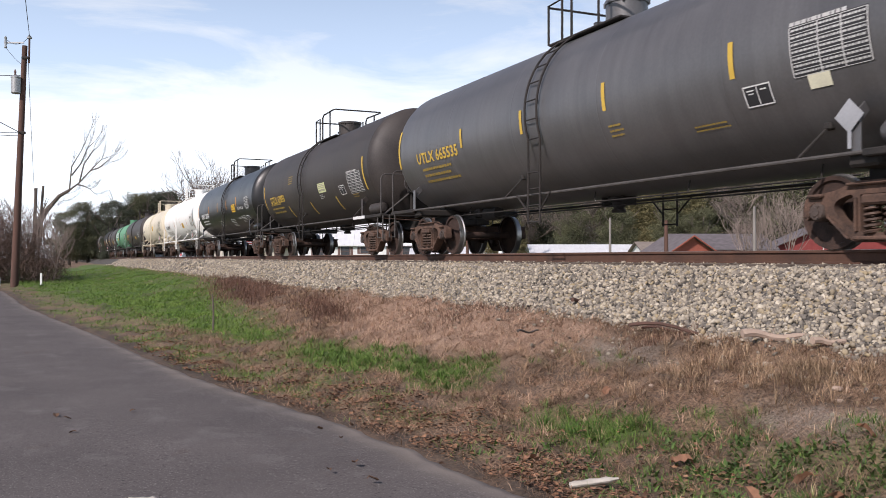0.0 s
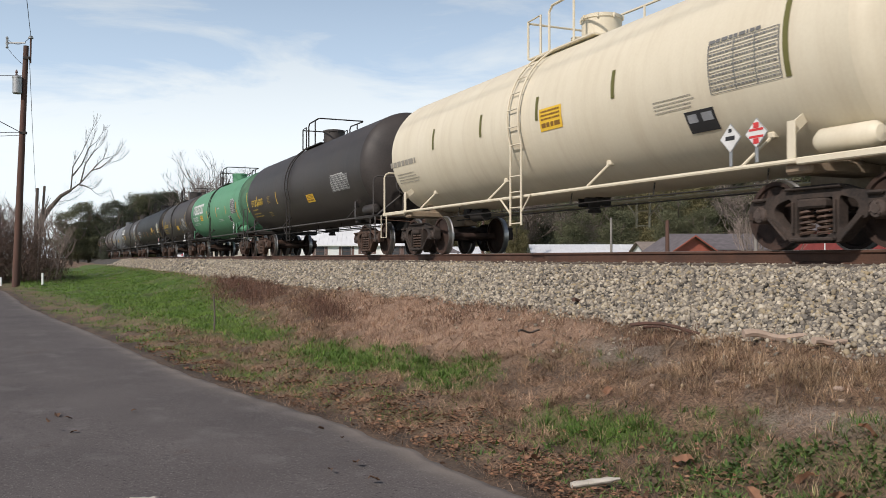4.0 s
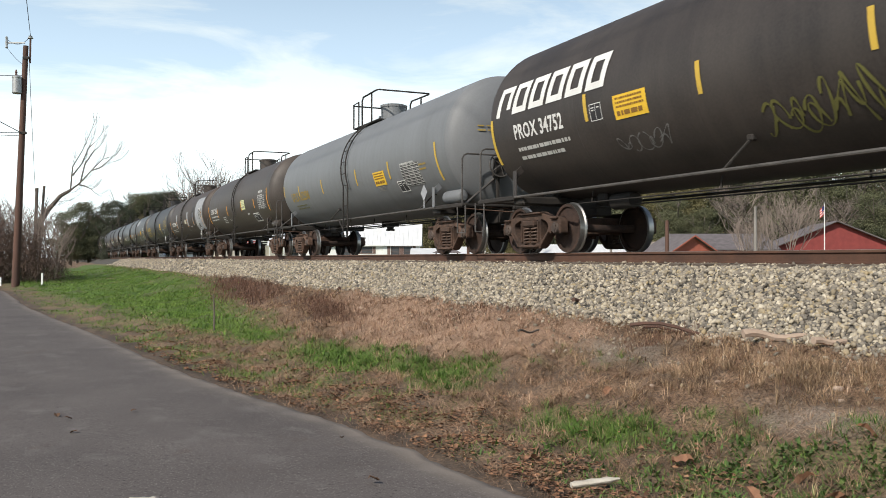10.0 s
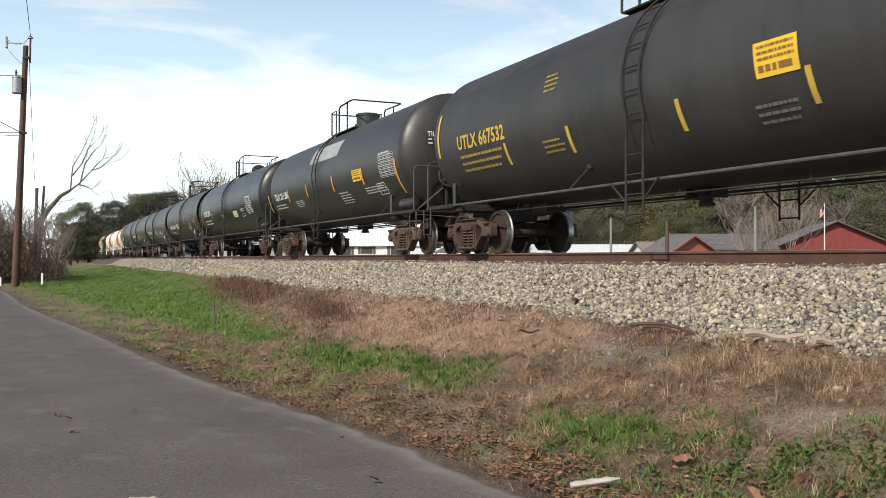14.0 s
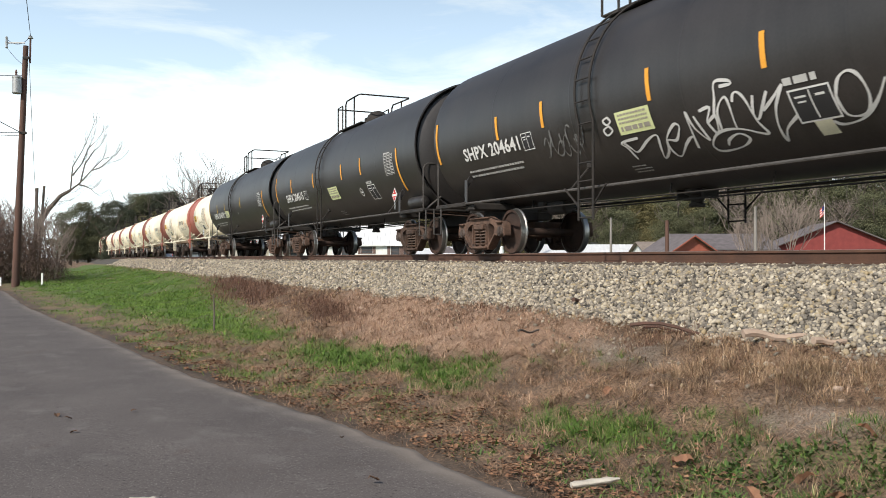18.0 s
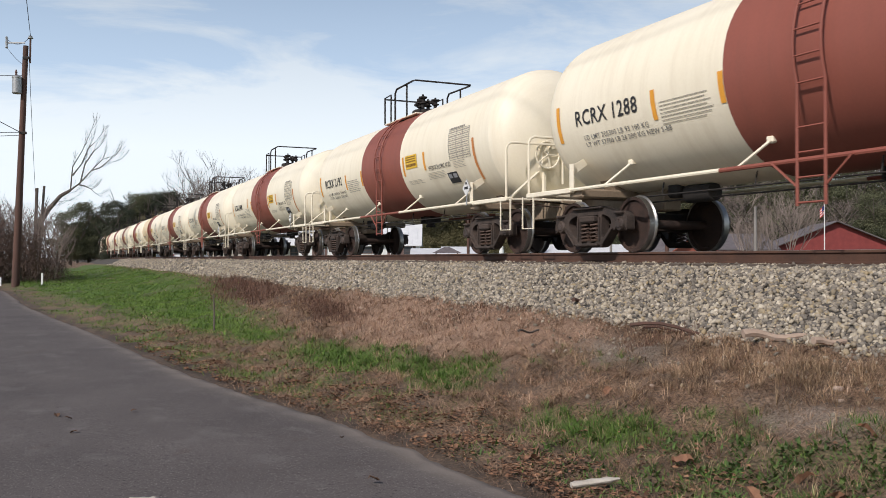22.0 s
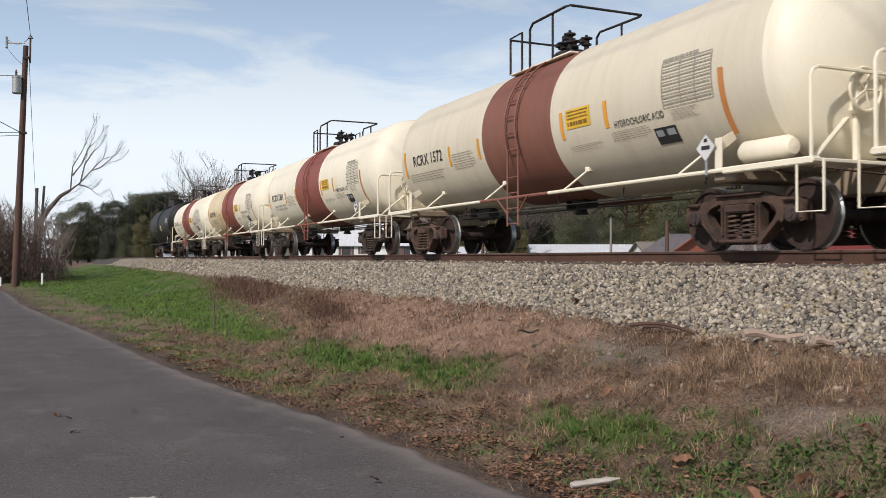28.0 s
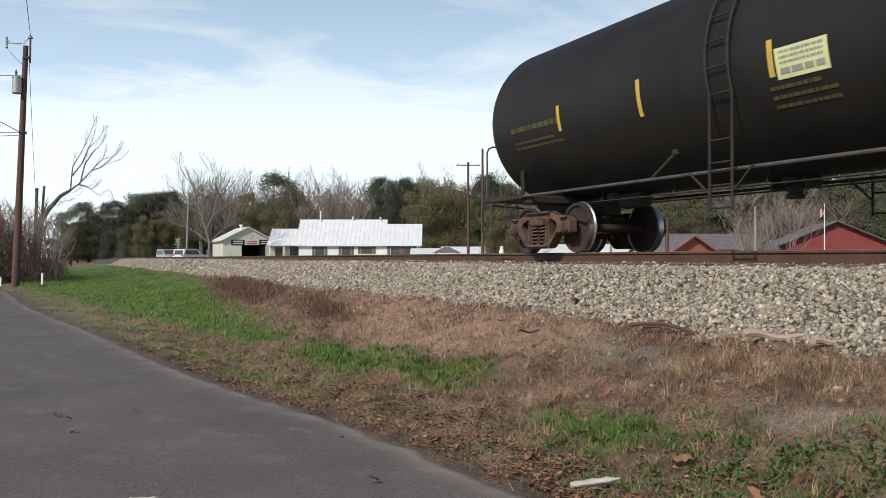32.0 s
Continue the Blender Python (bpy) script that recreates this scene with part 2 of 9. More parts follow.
    "orangered": mat("orange_red_boards", (0.36, 0.105, 0.070), (0.28, 0.083, 0.056), 0.7, 0, 2.0, 25.0, 0.2),
    "stonewall": mat("pale_stone_veneer", (0.46, 0.35, 0.27), (0.32, 0.24, 0.19), 0.9, 0, 4.0, 20.0, 0.6),
    "carwhite": plain("white_car_paint", (0.72, 0.74, 0.76), 0.25),
    "carsilver": plain("silver_car_paint", (0.50, 0.53, 0.58), 0.25, 0.4),
    "rubber": plain("black_rubber", (0.02, 0.02, 0.02), 0.8),
    "trash": mat("crumpled_white_plastic", (0.56, 0.52, 0.45), (0.42, 0.38, 0.32), 0.5, 0, 8.0, 60.0, 0.4),
    "blue": plain("flag_blue", (0.03, 0.05, 0.18)),
}


# ---- mesh helpers ----
class Shape:
    """Collects vertices and faces of one mesh."""

    def __init__(self):
        self.v, self.f, self.m, self.cur = [], [], [], 0

    def add(self, vs, fs):
        k = len(self.v)
        self.v.extend(tuple(p) for p in vs)
        self.f.extend(tuple(i + k for i in q) for q in fs)
        self.m.extend([self.cur] * len(fs))
        return self

    def slot(self, i):
        self.cur = i
        return self

    def box(self, c, s, b=0.0, m=None):
        """A box at centre c of size s, its edges cut by b."""
        hx, hy, hz = s[0] / 2, s[1] / 2, s[2] / 2
        b = min(b, hx * 0.9, hy * 0.9, hz * 0.9)
        if b <= 0:
            vs = [(x, y, z) for x in (-hx, hx) for y in (-hy, hy) for z in (-hz, hz)]
            fs = [(0, 1, 3, 2), (4, 6, 7, 5), (0, 4, 5, 1), (2, 3, 7, 6), (0, 2, 6, 4), (1, 5, 7, 3)]
        else:
            bm = bmesh.new()
            bmesh.ops.create_cube(bm, size=1.0, matrix=Matrix.Diagonal((*s, 1)))
            bmesh.ops.bevel(bm, geom=bm.edges[:], offset=b, segments=1, affect="EDGES")
            vs = [tuple(v.co) for v in bm.verts]
            bm.verts.index_update()
            fs = [[v.index for v in q.verts] for q in bm.faces]
            bm.free()
        if m:
            vs = [m @ Vector(p) for p in vs]
        return self.add([(p[0] + c[0], p[1] + c[1], p[2] + c[2]) for p in vs], fs)

    def tube(self, pts, r, n=8, caps=True, r1=None):
        """A round bar along the points."""
        pts = [Vector(p) for p in pts]
        rings, last = [], None
        for i, p in enumerate(pts):
            d = (pts[min(i + 1, len(pts) - 1)] - pts[max(i - 1, 0)])
            d = d.normalized() if d.length > 1e-9 else Vector((0, 0, 1))
            if last is None:
                a = d.orthogonal().normalized()
            else:
                a = last - d * last.dot(d)
                a = a.normalized() if a.length > 1e-6 else d.orthogonal().normalized()
            last = a
            b = d.cross(a)
            rr = r if r1 is None else r + (r1 - r) * i / max(1, len(pts) - 1)
            rings.append([p + (a * math.cos(2 * math.pi * k / n) + b * math.sin(2 * math.pi * k / n)) * rr for k in range(n)])
        vs = [q for g in rings for q in g]
        fs = []
        for i in range(len(rings) - 1):
            for k in range(n):
                k2 = (k + 1) % n
                fs.append((i * n + k, i * n + k2, (i + 1) * n + k2, (i + 1) * n + k))
        if caps:
            fs.append(tuple(reversed(range(n))))
            fs.append(tuple((len(rings) - 1) * n + k for k in range(n)))
        return self.add(vs, fs)

    def lathe(self, prof, n=32, m=None, caps=True):
        """Turns the profile of (radius, height) round the z axis, then moves it by m."""
        vs, fs = [], []
        for r, h in prof:
            for k in range(n):
                a = 2 * math.pi * k / n
                vs.append(Vector((r * math.cos(a), r * math.sin(a), h)))
        for i in range(len(prof) - 1):
            for k in range(n):
                k2 = (k + 1) % n
                fs.append((i * n + k, i * n + k2, (i + 1) * n + k2, (i + 1) * n + k))
        if caps:
            if prof[0][0] > 1e-6:
                fs.append(tuple(reversed(range(n))))
            if prof[-1][0] > 1e-6:
                fs.append(tuple((len(prof) - 1) * n + k for k in range(n)))
        if m:
            vs = [m @ p for p in vs]
        return self.add(vs, fs)

    def plate(self, outline, lo, hi, axis=0, holes=()):
        """An outline of (a, b) made thick from lo to hi along the axis."""
        bm = bmesh.new()
        edges = []
        for ring in (outline, *holes):
            rv = [bm.verts.new((a, b, 0)) for a, b in ring]
            edges += [bm.edges.new((rv[i], rv[(i + 1) % len(rv)])) for i in range(len(rv))]
        fill = bmesh.ops.triangle_fill(bm, use_beauty=True, use_dissolve=False, edges=edges)
        faces = [g for g in fill["geom"] if isinstance(g, bmesh.types.BMFace)]
        got = bmesh.ops.extrude_face_region(bm, geom=faces)
        for g in got["geom"]:
            if isinstance(g, bmesh.types.BMVert):
                g.co.z = 1
        bmesh.ops.recalc_face_normals(bm, faces=bm.faces[:])
        bm.verts.index_update()
        vs = []
        for v in bm.verts:
            t = lo + (hi - lo) * v.co.z
            vs.append({0: (t, v.co.x, v.co.y), 1: (v.co.x, t, v.co.y), 2: (v.co.x, v.co.y, t)}[axis])
        fs = [[v.index for v in q.verts] for q in bm.faces]
        bm.free()
        return self.add(vs, fs)

    def mesh(self, name, material, angle=35.0):
        me = bpy.data.meshes.new(name)
        me.from_pydata(self.v, [], self.f)
        for q in (material if isinstance(material, (list, tuple)) else [material]):
            me.materials.append(q)
        if max(self.m, default=0):
            me.polygons.foreach_set("material_index", self.m)
        me.shade_smooth()
        me.set_sharp_from_angle(angle=radians(angle))
        return me


def fast_mesh(name, verts, tris, material, smooth=False):
    """A triangle mesh straight from arrays."""
    me = bpy.data.meshes.new(name)
    verts, tris = np.asarray(verts, dtype=np.float32), np.asarray(tris, dtype=np.int32)
    me.vertices.add(len(verts))
    me.vertices.foreach_set("co", verts.ravel())
    me.loops.add(tris.size)
    me.loops.foreach_set("vertex_index", tris.ravel())
    me.polygons.add(len(tris))
    me.polygons.foreach_set("loop_start", np.arange(0, tris.size, 3, dtype=np.int32))
    me.update(calc_edges=True)
    me.materials.append(material)
    if smooth:
        me.shade_smooth()
    return me


def part(name, shape, material, parent, label="", m=None):
    """Links a Shape or a mesh as one mesh object under a thing or a part."""
    ob = new(name, shape if isinstance(shape, bpy.types.Mesh) else shape.mesh(name, material))
    ob.parent = parent
    if m:
        ob.matrix_basis = m
    if label:
        ob["label"] = label
    return ob


def thing(name, label, category, m=None, group="", kind=""):
    ob = tagged(new(name), label, category, group, kind)
    ob.empty_display_size = 0.3
    if m:
        ob.matrix_basis = m
    return ob


def spread_mesh(name, base_v, base_f, at, size, turn, material, tilt=None, smooth=False):
    """Many small copies of one shape as one mesh: places (n,3), sizes (n,3), turns about z."""
    base_v, base_f = np.asarray(base_v, float), np.asarray(base_f, int)
    n, k = len(at), len(base_v)
    if base_v.ndim == 3:      # several shapes, taken in turn
        k = base_v.shape[1]
        v = base_v[np.arange(n) * 7 % len(base_v)] * size[:, None, :]
    else:
        v = base_v[None] * size[:, None, :]
    if tilt is not None:
        c, s = np.cos(tilt)[:, None], np.sin(tilt)[:, None]
        v = np.stack([v[..., 0], v[..., 1] * c - v[..., 2] * s, v[..., 1] * s + v[..., 2] * c], -1)
    c, s = np.cos(turn)[:, None], np.sin(turn)[:, None]
    v = np.stack([v[..., 0] * c - v[..., 1] * s, v[..., 0] * s + v[..., 1] * c, v[..., 2]], -1) + at[:, None, :]
    f = base_f[None] + (np.arange(n) * k)[:, None, None]
    return fast_mesh(name, v.reshape(-1, 3), f.reshape(-1, 3), material, smooth)


def wave(x, y, seed, size):
    """Smooth uneven values between -1 and 1 over the plan."""
    out, amp, tot = 0.0, 1.0, 0.0
    r = np.random.default_rng(seed)
    for o in range(4):
        for _ in range(3):
            a, p = r.uniform(0, 2 * math.pi), r.uniform(0, 2 * math.pi)
            k = 2 * math.pi / size * (1.9 ** o) * r.uniform(0.75, 1.3)
            out = out + amp * np.sin((x * math.cos(a) + y * math.sin(a)) * k + p)
            tot += amp * 0.6
        amp *= 0.6
    return out / tot


# ---- plan: x across towards the track, y along it, z up; the road lies at z = 0 ----
RAIL_TOP = 1.604
NEAR_RAIL, FAR_RAIL = 8.84, 10.345
TRACK_X = (NEAR_RAIL + FAR_RAIL) / 2
EDGE_Y = (-300, -60, -20, 0, 4.8, 5.5, 6.4, 7.2, 7.9, 8.8, 9.7, 10.8, 12.5, 14.5, 18.0, 23.7, 29.5, 36.5, 43.3, 70, 110, 300, 3000)
EDGE_X = (-12, 0.5, 3.0, 3.1, 2.77, 2.70, 2.62, 2.52, 2.42, 2.22, 2.03, 1.83, 1.57, 1.33, 0.97, 0.21, -0.52, -1.1, -1.66, -5.5, -14, -60, -700)
TOE = 6.5


def road_edge(y):
    return np.interp(y, EDGE_Y, EDGE_X)


def ground_z(x, y):
    """The lie of the land: road bed, verge, bank, track bed, far fields."""
    x, y = np.asarray(x, float), np.asarray(y, float)
    e = road_edge(y)
    foot = np.maximum(e + 1.4, np.interp(y, (0, 6, 12, 25, 60), (4.3, 4.1, 3.6, 3.2, 2.5)))
    a = np.clip((x - e) / (foot - e), 0, 1)
    b = np.clip((x - foot) / (TOE - foot), 0, 1)
    b = b * b * (3 - 2 * b) * 0.55 + b * 0.45
    z = -0.05 + 0.16 * a + 0.60 * b
    near = np.clip((x - e) / 0.5, 0, 1) * np.clip((TOE + 0.4 - x) / 0.6, 0, 1)
    z = z + near * (0.09 * wave(x, y, 3, 2.6) + 0.045 * wave(x, y, 4, 0.7) + 0.10 * np.clip(b * 4 * (1 - b), 0, 1) * wave(x, y, 9, 5.0))
    inside = np.clip((x - TOE) / 0.3, 0, 1)
    z = z * (1 - inside) + (0.62 + 0.0 * x) * inside
    beyond = np.clip((x - 13.0) / 4.0, 0, 1)
    z = z * (1 - beyond) + (0.70 + 0.15 * wave(x, y, 5, 30.0)) * beyond
    left = np.clip((e - 6.2 - x) / 1.0, 0, 1)
    z = z + left * (0.10 + 0.05 * wave(x, y, 6, 6.0))
    return z


def inside(x, y, ring):
    """1 where a place lies within an outline of (x, y), else 0."""
    hit = np.zeros(np.shape(x), bool)
    for (x0, y0), (x1, y1) in zip(ring, ring[1:] + ring[:1]):
        if y0 != y1:
            hit ^= ((y0 > y) != (y1 > y)) & (x < (x1 - x0) * (y - y0) / (y1 - y0) + x0)
    return hit.astype(float)


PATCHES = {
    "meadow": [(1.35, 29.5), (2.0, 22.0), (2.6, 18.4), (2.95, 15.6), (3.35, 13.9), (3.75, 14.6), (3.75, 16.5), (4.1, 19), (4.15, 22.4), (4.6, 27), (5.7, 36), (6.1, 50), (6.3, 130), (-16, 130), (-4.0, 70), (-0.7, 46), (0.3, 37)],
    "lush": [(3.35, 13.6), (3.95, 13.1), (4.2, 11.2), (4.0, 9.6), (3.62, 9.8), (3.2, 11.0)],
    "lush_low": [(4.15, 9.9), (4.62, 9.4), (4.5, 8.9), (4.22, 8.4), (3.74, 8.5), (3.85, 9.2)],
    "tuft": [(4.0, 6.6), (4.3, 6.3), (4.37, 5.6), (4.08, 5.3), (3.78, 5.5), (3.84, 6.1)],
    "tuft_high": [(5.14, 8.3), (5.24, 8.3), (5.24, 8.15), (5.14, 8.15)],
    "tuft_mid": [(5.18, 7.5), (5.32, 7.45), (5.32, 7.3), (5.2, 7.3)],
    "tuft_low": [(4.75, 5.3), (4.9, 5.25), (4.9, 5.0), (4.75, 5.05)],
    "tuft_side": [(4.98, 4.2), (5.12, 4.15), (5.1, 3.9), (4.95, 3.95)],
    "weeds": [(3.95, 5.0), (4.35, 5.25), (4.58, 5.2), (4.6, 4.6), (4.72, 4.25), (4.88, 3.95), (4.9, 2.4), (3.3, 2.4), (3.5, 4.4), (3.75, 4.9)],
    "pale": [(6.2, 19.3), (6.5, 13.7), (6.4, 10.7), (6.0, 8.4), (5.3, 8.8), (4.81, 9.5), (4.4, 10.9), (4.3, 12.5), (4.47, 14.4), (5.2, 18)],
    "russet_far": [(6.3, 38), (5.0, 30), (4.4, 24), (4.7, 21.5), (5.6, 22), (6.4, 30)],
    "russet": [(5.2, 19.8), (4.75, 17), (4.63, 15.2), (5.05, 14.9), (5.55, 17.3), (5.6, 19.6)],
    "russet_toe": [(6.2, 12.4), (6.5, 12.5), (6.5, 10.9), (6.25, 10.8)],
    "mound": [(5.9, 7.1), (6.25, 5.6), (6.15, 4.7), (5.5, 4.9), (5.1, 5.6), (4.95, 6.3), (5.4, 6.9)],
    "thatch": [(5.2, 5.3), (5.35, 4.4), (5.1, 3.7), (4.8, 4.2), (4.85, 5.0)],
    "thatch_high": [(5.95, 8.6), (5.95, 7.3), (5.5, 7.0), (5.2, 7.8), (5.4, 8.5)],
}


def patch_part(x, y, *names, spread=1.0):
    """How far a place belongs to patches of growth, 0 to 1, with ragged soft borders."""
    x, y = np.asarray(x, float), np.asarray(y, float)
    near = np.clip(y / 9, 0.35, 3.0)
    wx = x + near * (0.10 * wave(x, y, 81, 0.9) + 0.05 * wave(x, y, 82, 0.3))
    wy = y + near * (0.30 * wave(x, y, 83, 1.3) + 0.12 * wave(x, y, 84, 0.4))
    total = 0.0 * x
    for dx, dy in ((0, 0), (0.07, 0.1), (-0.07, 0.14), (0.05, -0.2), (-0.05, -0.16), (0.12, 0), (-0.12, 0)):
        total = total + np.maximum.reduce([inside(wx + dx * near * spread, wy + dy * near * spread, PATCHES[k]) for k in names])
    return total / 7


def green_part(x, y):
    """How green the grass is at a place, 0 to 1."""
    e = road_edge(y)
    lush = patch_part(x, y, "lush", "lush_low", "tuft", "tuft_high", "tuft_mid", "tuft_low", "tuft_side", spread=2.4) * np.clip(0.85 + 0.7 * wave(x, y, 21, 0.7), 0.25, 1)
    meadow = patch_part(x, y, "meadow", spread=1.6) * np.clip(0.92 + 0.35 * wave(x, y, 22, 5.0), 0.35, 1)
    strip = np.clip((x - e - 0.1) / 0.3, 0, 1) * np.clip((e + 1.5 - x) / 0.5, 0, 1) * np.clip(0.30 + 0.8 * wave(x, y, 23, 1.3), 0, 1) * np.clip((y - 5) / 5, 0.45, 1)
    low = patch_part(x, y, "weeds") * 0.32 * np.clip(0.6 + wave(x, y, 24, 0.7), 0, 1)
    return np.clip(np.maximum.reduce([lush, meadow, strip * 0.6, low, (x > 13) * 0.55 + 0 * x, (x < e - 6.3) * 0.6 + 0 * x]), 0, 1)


def axis(stops):
    """Coordinates with a step that changes from stop to stop."""
    out = []
    for (a, s), (b, _) in zip(stops, stops[1:]):
        out += list(np.arange(a, b - 1e-6, s))
    return np.array(out + [stops[-1][0]])


def build_ground():
    xs = axis([(-1800, 300), (-300, 60), (-60, 10), (-10, 1.0), (-3, 0.25), (1.0, 0.09), (6.8, 0.3), (8, 1.0), (20, 8), (100, 50), (400, 300), (2500, 1)])
    ys = axis([(-900, 150), (-150, 20), (-30, 3), (0, 0.4), (2.6, 0.09), (11, 0.18), (24, 0.5), (60, 3), (120, 20), (400, 200), (3400, 1)])
    gx, gy = np.meshgrid(xs, ys, indexing="ij")
    gz = ground_z(gx, gy)
    nx, ny = len(xs), len(ys)
    v = np.stack([gx, gy, gz], -1).reshape(-1, 3)
    idx = np.arange(nx * ny).reshape(nx, ny)
    a, b, c, d = idx[:-1, :-1].ravel(), idx[1:, :-1].ravel(), idx[1:, 1:].ravel(), idx[:-1, 1:].ravel()
    tris = np.concatenate([np.stack([a, b, c], -1), np.stack([a, c, d], -1)])
    m = bpy.data.materials.new("ground_soil_and_grass")
    m.use_nodes = True
    n, l = m.node_tree.nodes, m.node_tree.links
    bs = n["Principled BSDF"]
    tc = n.new("ShaderNodeTexCoord")

    def tex(scale, detail=6.0):
        t = n.new("ShaderNodeTexNoise")
        t.inputs["Scale"].default_value, t.inputs["Detail"].default_value = scale, detail
        l.new(tc.outputs["Object"], t.inputs["Vector"])
        return t.outputs["Fac"]

    def ramp(src, p0, p1, c0, c1):
        r = n.new("ShaderNodeValToRGB")
        r.color_ramp.elements[0].position, r.color_ramp.elements[1].position = p0, p1
        r.color_ramp.elements[0].color, r.color_ramp.elements[1].color = (*c0, 1), (*c1, 1)
        l.new(src, r.inputs["Fac"])
        return r.outputs["Color"]

    def mix(f, a, b):
        x = n.new("ShaderNodeMix")
        x.data_type = "RGBA"
        l.new(f, x.inputs["Factor"])
        l.new(a, x.inputs["A"])
        l.new(b, x.inputs["B"])
        return x.outputs["Result"]

    straw = ramp(tex(38.0, 9.0), 0.36, 0.64, (0.066, 0.042, 0.027), (0.290, 0.188, 0.120))
    blond = ramp(tex(52.0, 9.0), 0.34, 0.62, (0.150, 0.088, 0.058), (0.46, 0.315, 0.22))
    grey = ramp(tex(60.0, 9.0), 0.34, 0.62, (0.085, 0.066, 0.052), (0.33, 0.27, 0.215))
    russet = ramp(tex(44.0, 9.0), 0.34, 0.62, (0.036, 0.019, 0.013), (0.15, 0.082, 0.056))
    dirt = ramp(tex(30.0), 0.3, 0.7, (0.050, 0.035, 0.025), (0.13, 0.095, 0.070))
    grass = ramp(tex(24.0, 8.0), 0.3, 0.7, (0.030, 0.075, 0.008), (0.090, 0.160, 0.022))
    base = mix(ramp(tex(1.6), 0.45, 0.62, (0, 0, 0), (0.8, 0.8, 0.8)), straw, dirt)

    def amount(name):
        q = n.new("ShaderNodeAttribute")
        q.attribute_name = name
        return q.outputs["Fac"]

    base = mix(amount("pale"), base, blond)
    base = mix(amount("thatch"), base, grey)
    base = mix(amount("russet"), base, russet)
    at = n.new("ShaderNodeAttribute")
    at.attribute_name = "green"
    wet = n.new("ShaderNodeAttribute")
    wet.attribute_name = "soil"
    soil = ramp(tex(22.0, 8.0), 0.3, 0.7, (0.026, 0.019, 0.014), (0.085, 0.062, 0.046))
    l.new(mix(wet.outputs["Fac"], mix(at.outputs["Fac"], base, grass), soil), bs.inputs["Base Color"])
    bs.inputs["Roughness"].default_value = 0.95
    bp = n.new("ShaderNodeBump")
    bp.inputs["Strength"].default_value, bp.inputs["Distance"].default_value = 0.8, 0.03
    l.new(tex(26.0, 8.0), bp.inputs["Height"])
    l.new(bp.outputs["Normal"], bs.inputs["Normal"])
    me = fast_mesh("ground", v, tris, m, True)
    at = me.attributes.new("green", "FLOAT", "POINT")
    at.data.foreach_set("value", green_part(gx, gy).reshape(-1).astype(np.float32))
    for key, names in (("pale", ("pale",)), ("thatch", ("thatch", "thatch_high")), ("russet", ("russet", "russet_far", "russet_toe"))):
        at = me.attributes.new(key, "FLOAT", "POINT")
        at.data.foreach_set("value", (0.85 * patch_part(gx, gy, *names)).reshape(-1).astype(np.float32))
    e = road_edge(gy)
    soil = np.exp(-((gx - e - 0.16 - 0.08 * wave(gx, gy, 71, 0.8)) / 0.20) ** 2) * np.clip(0.9 + 0.4 * wave(gx, gy, 72, 1.1), 0, 1)
    soil = np.maximum(soil, 0.7 * np.clip((6.5 - gy) / 2.5, 0, 1) * np.clip((5.2 - gx) / 1.2, 0, 1) * (gx > e))
    at = me.attributes.new("soil", "FLOAT", "POINT")
    at.data.foreach_set("value", np.clip(soil, 0, 1).reshape(-1).astype(np.float32))
    ob = new("ground", me)
    tagged(ob, "uneven grassy bank of dry straw and green patches", "ground", kind="structure")


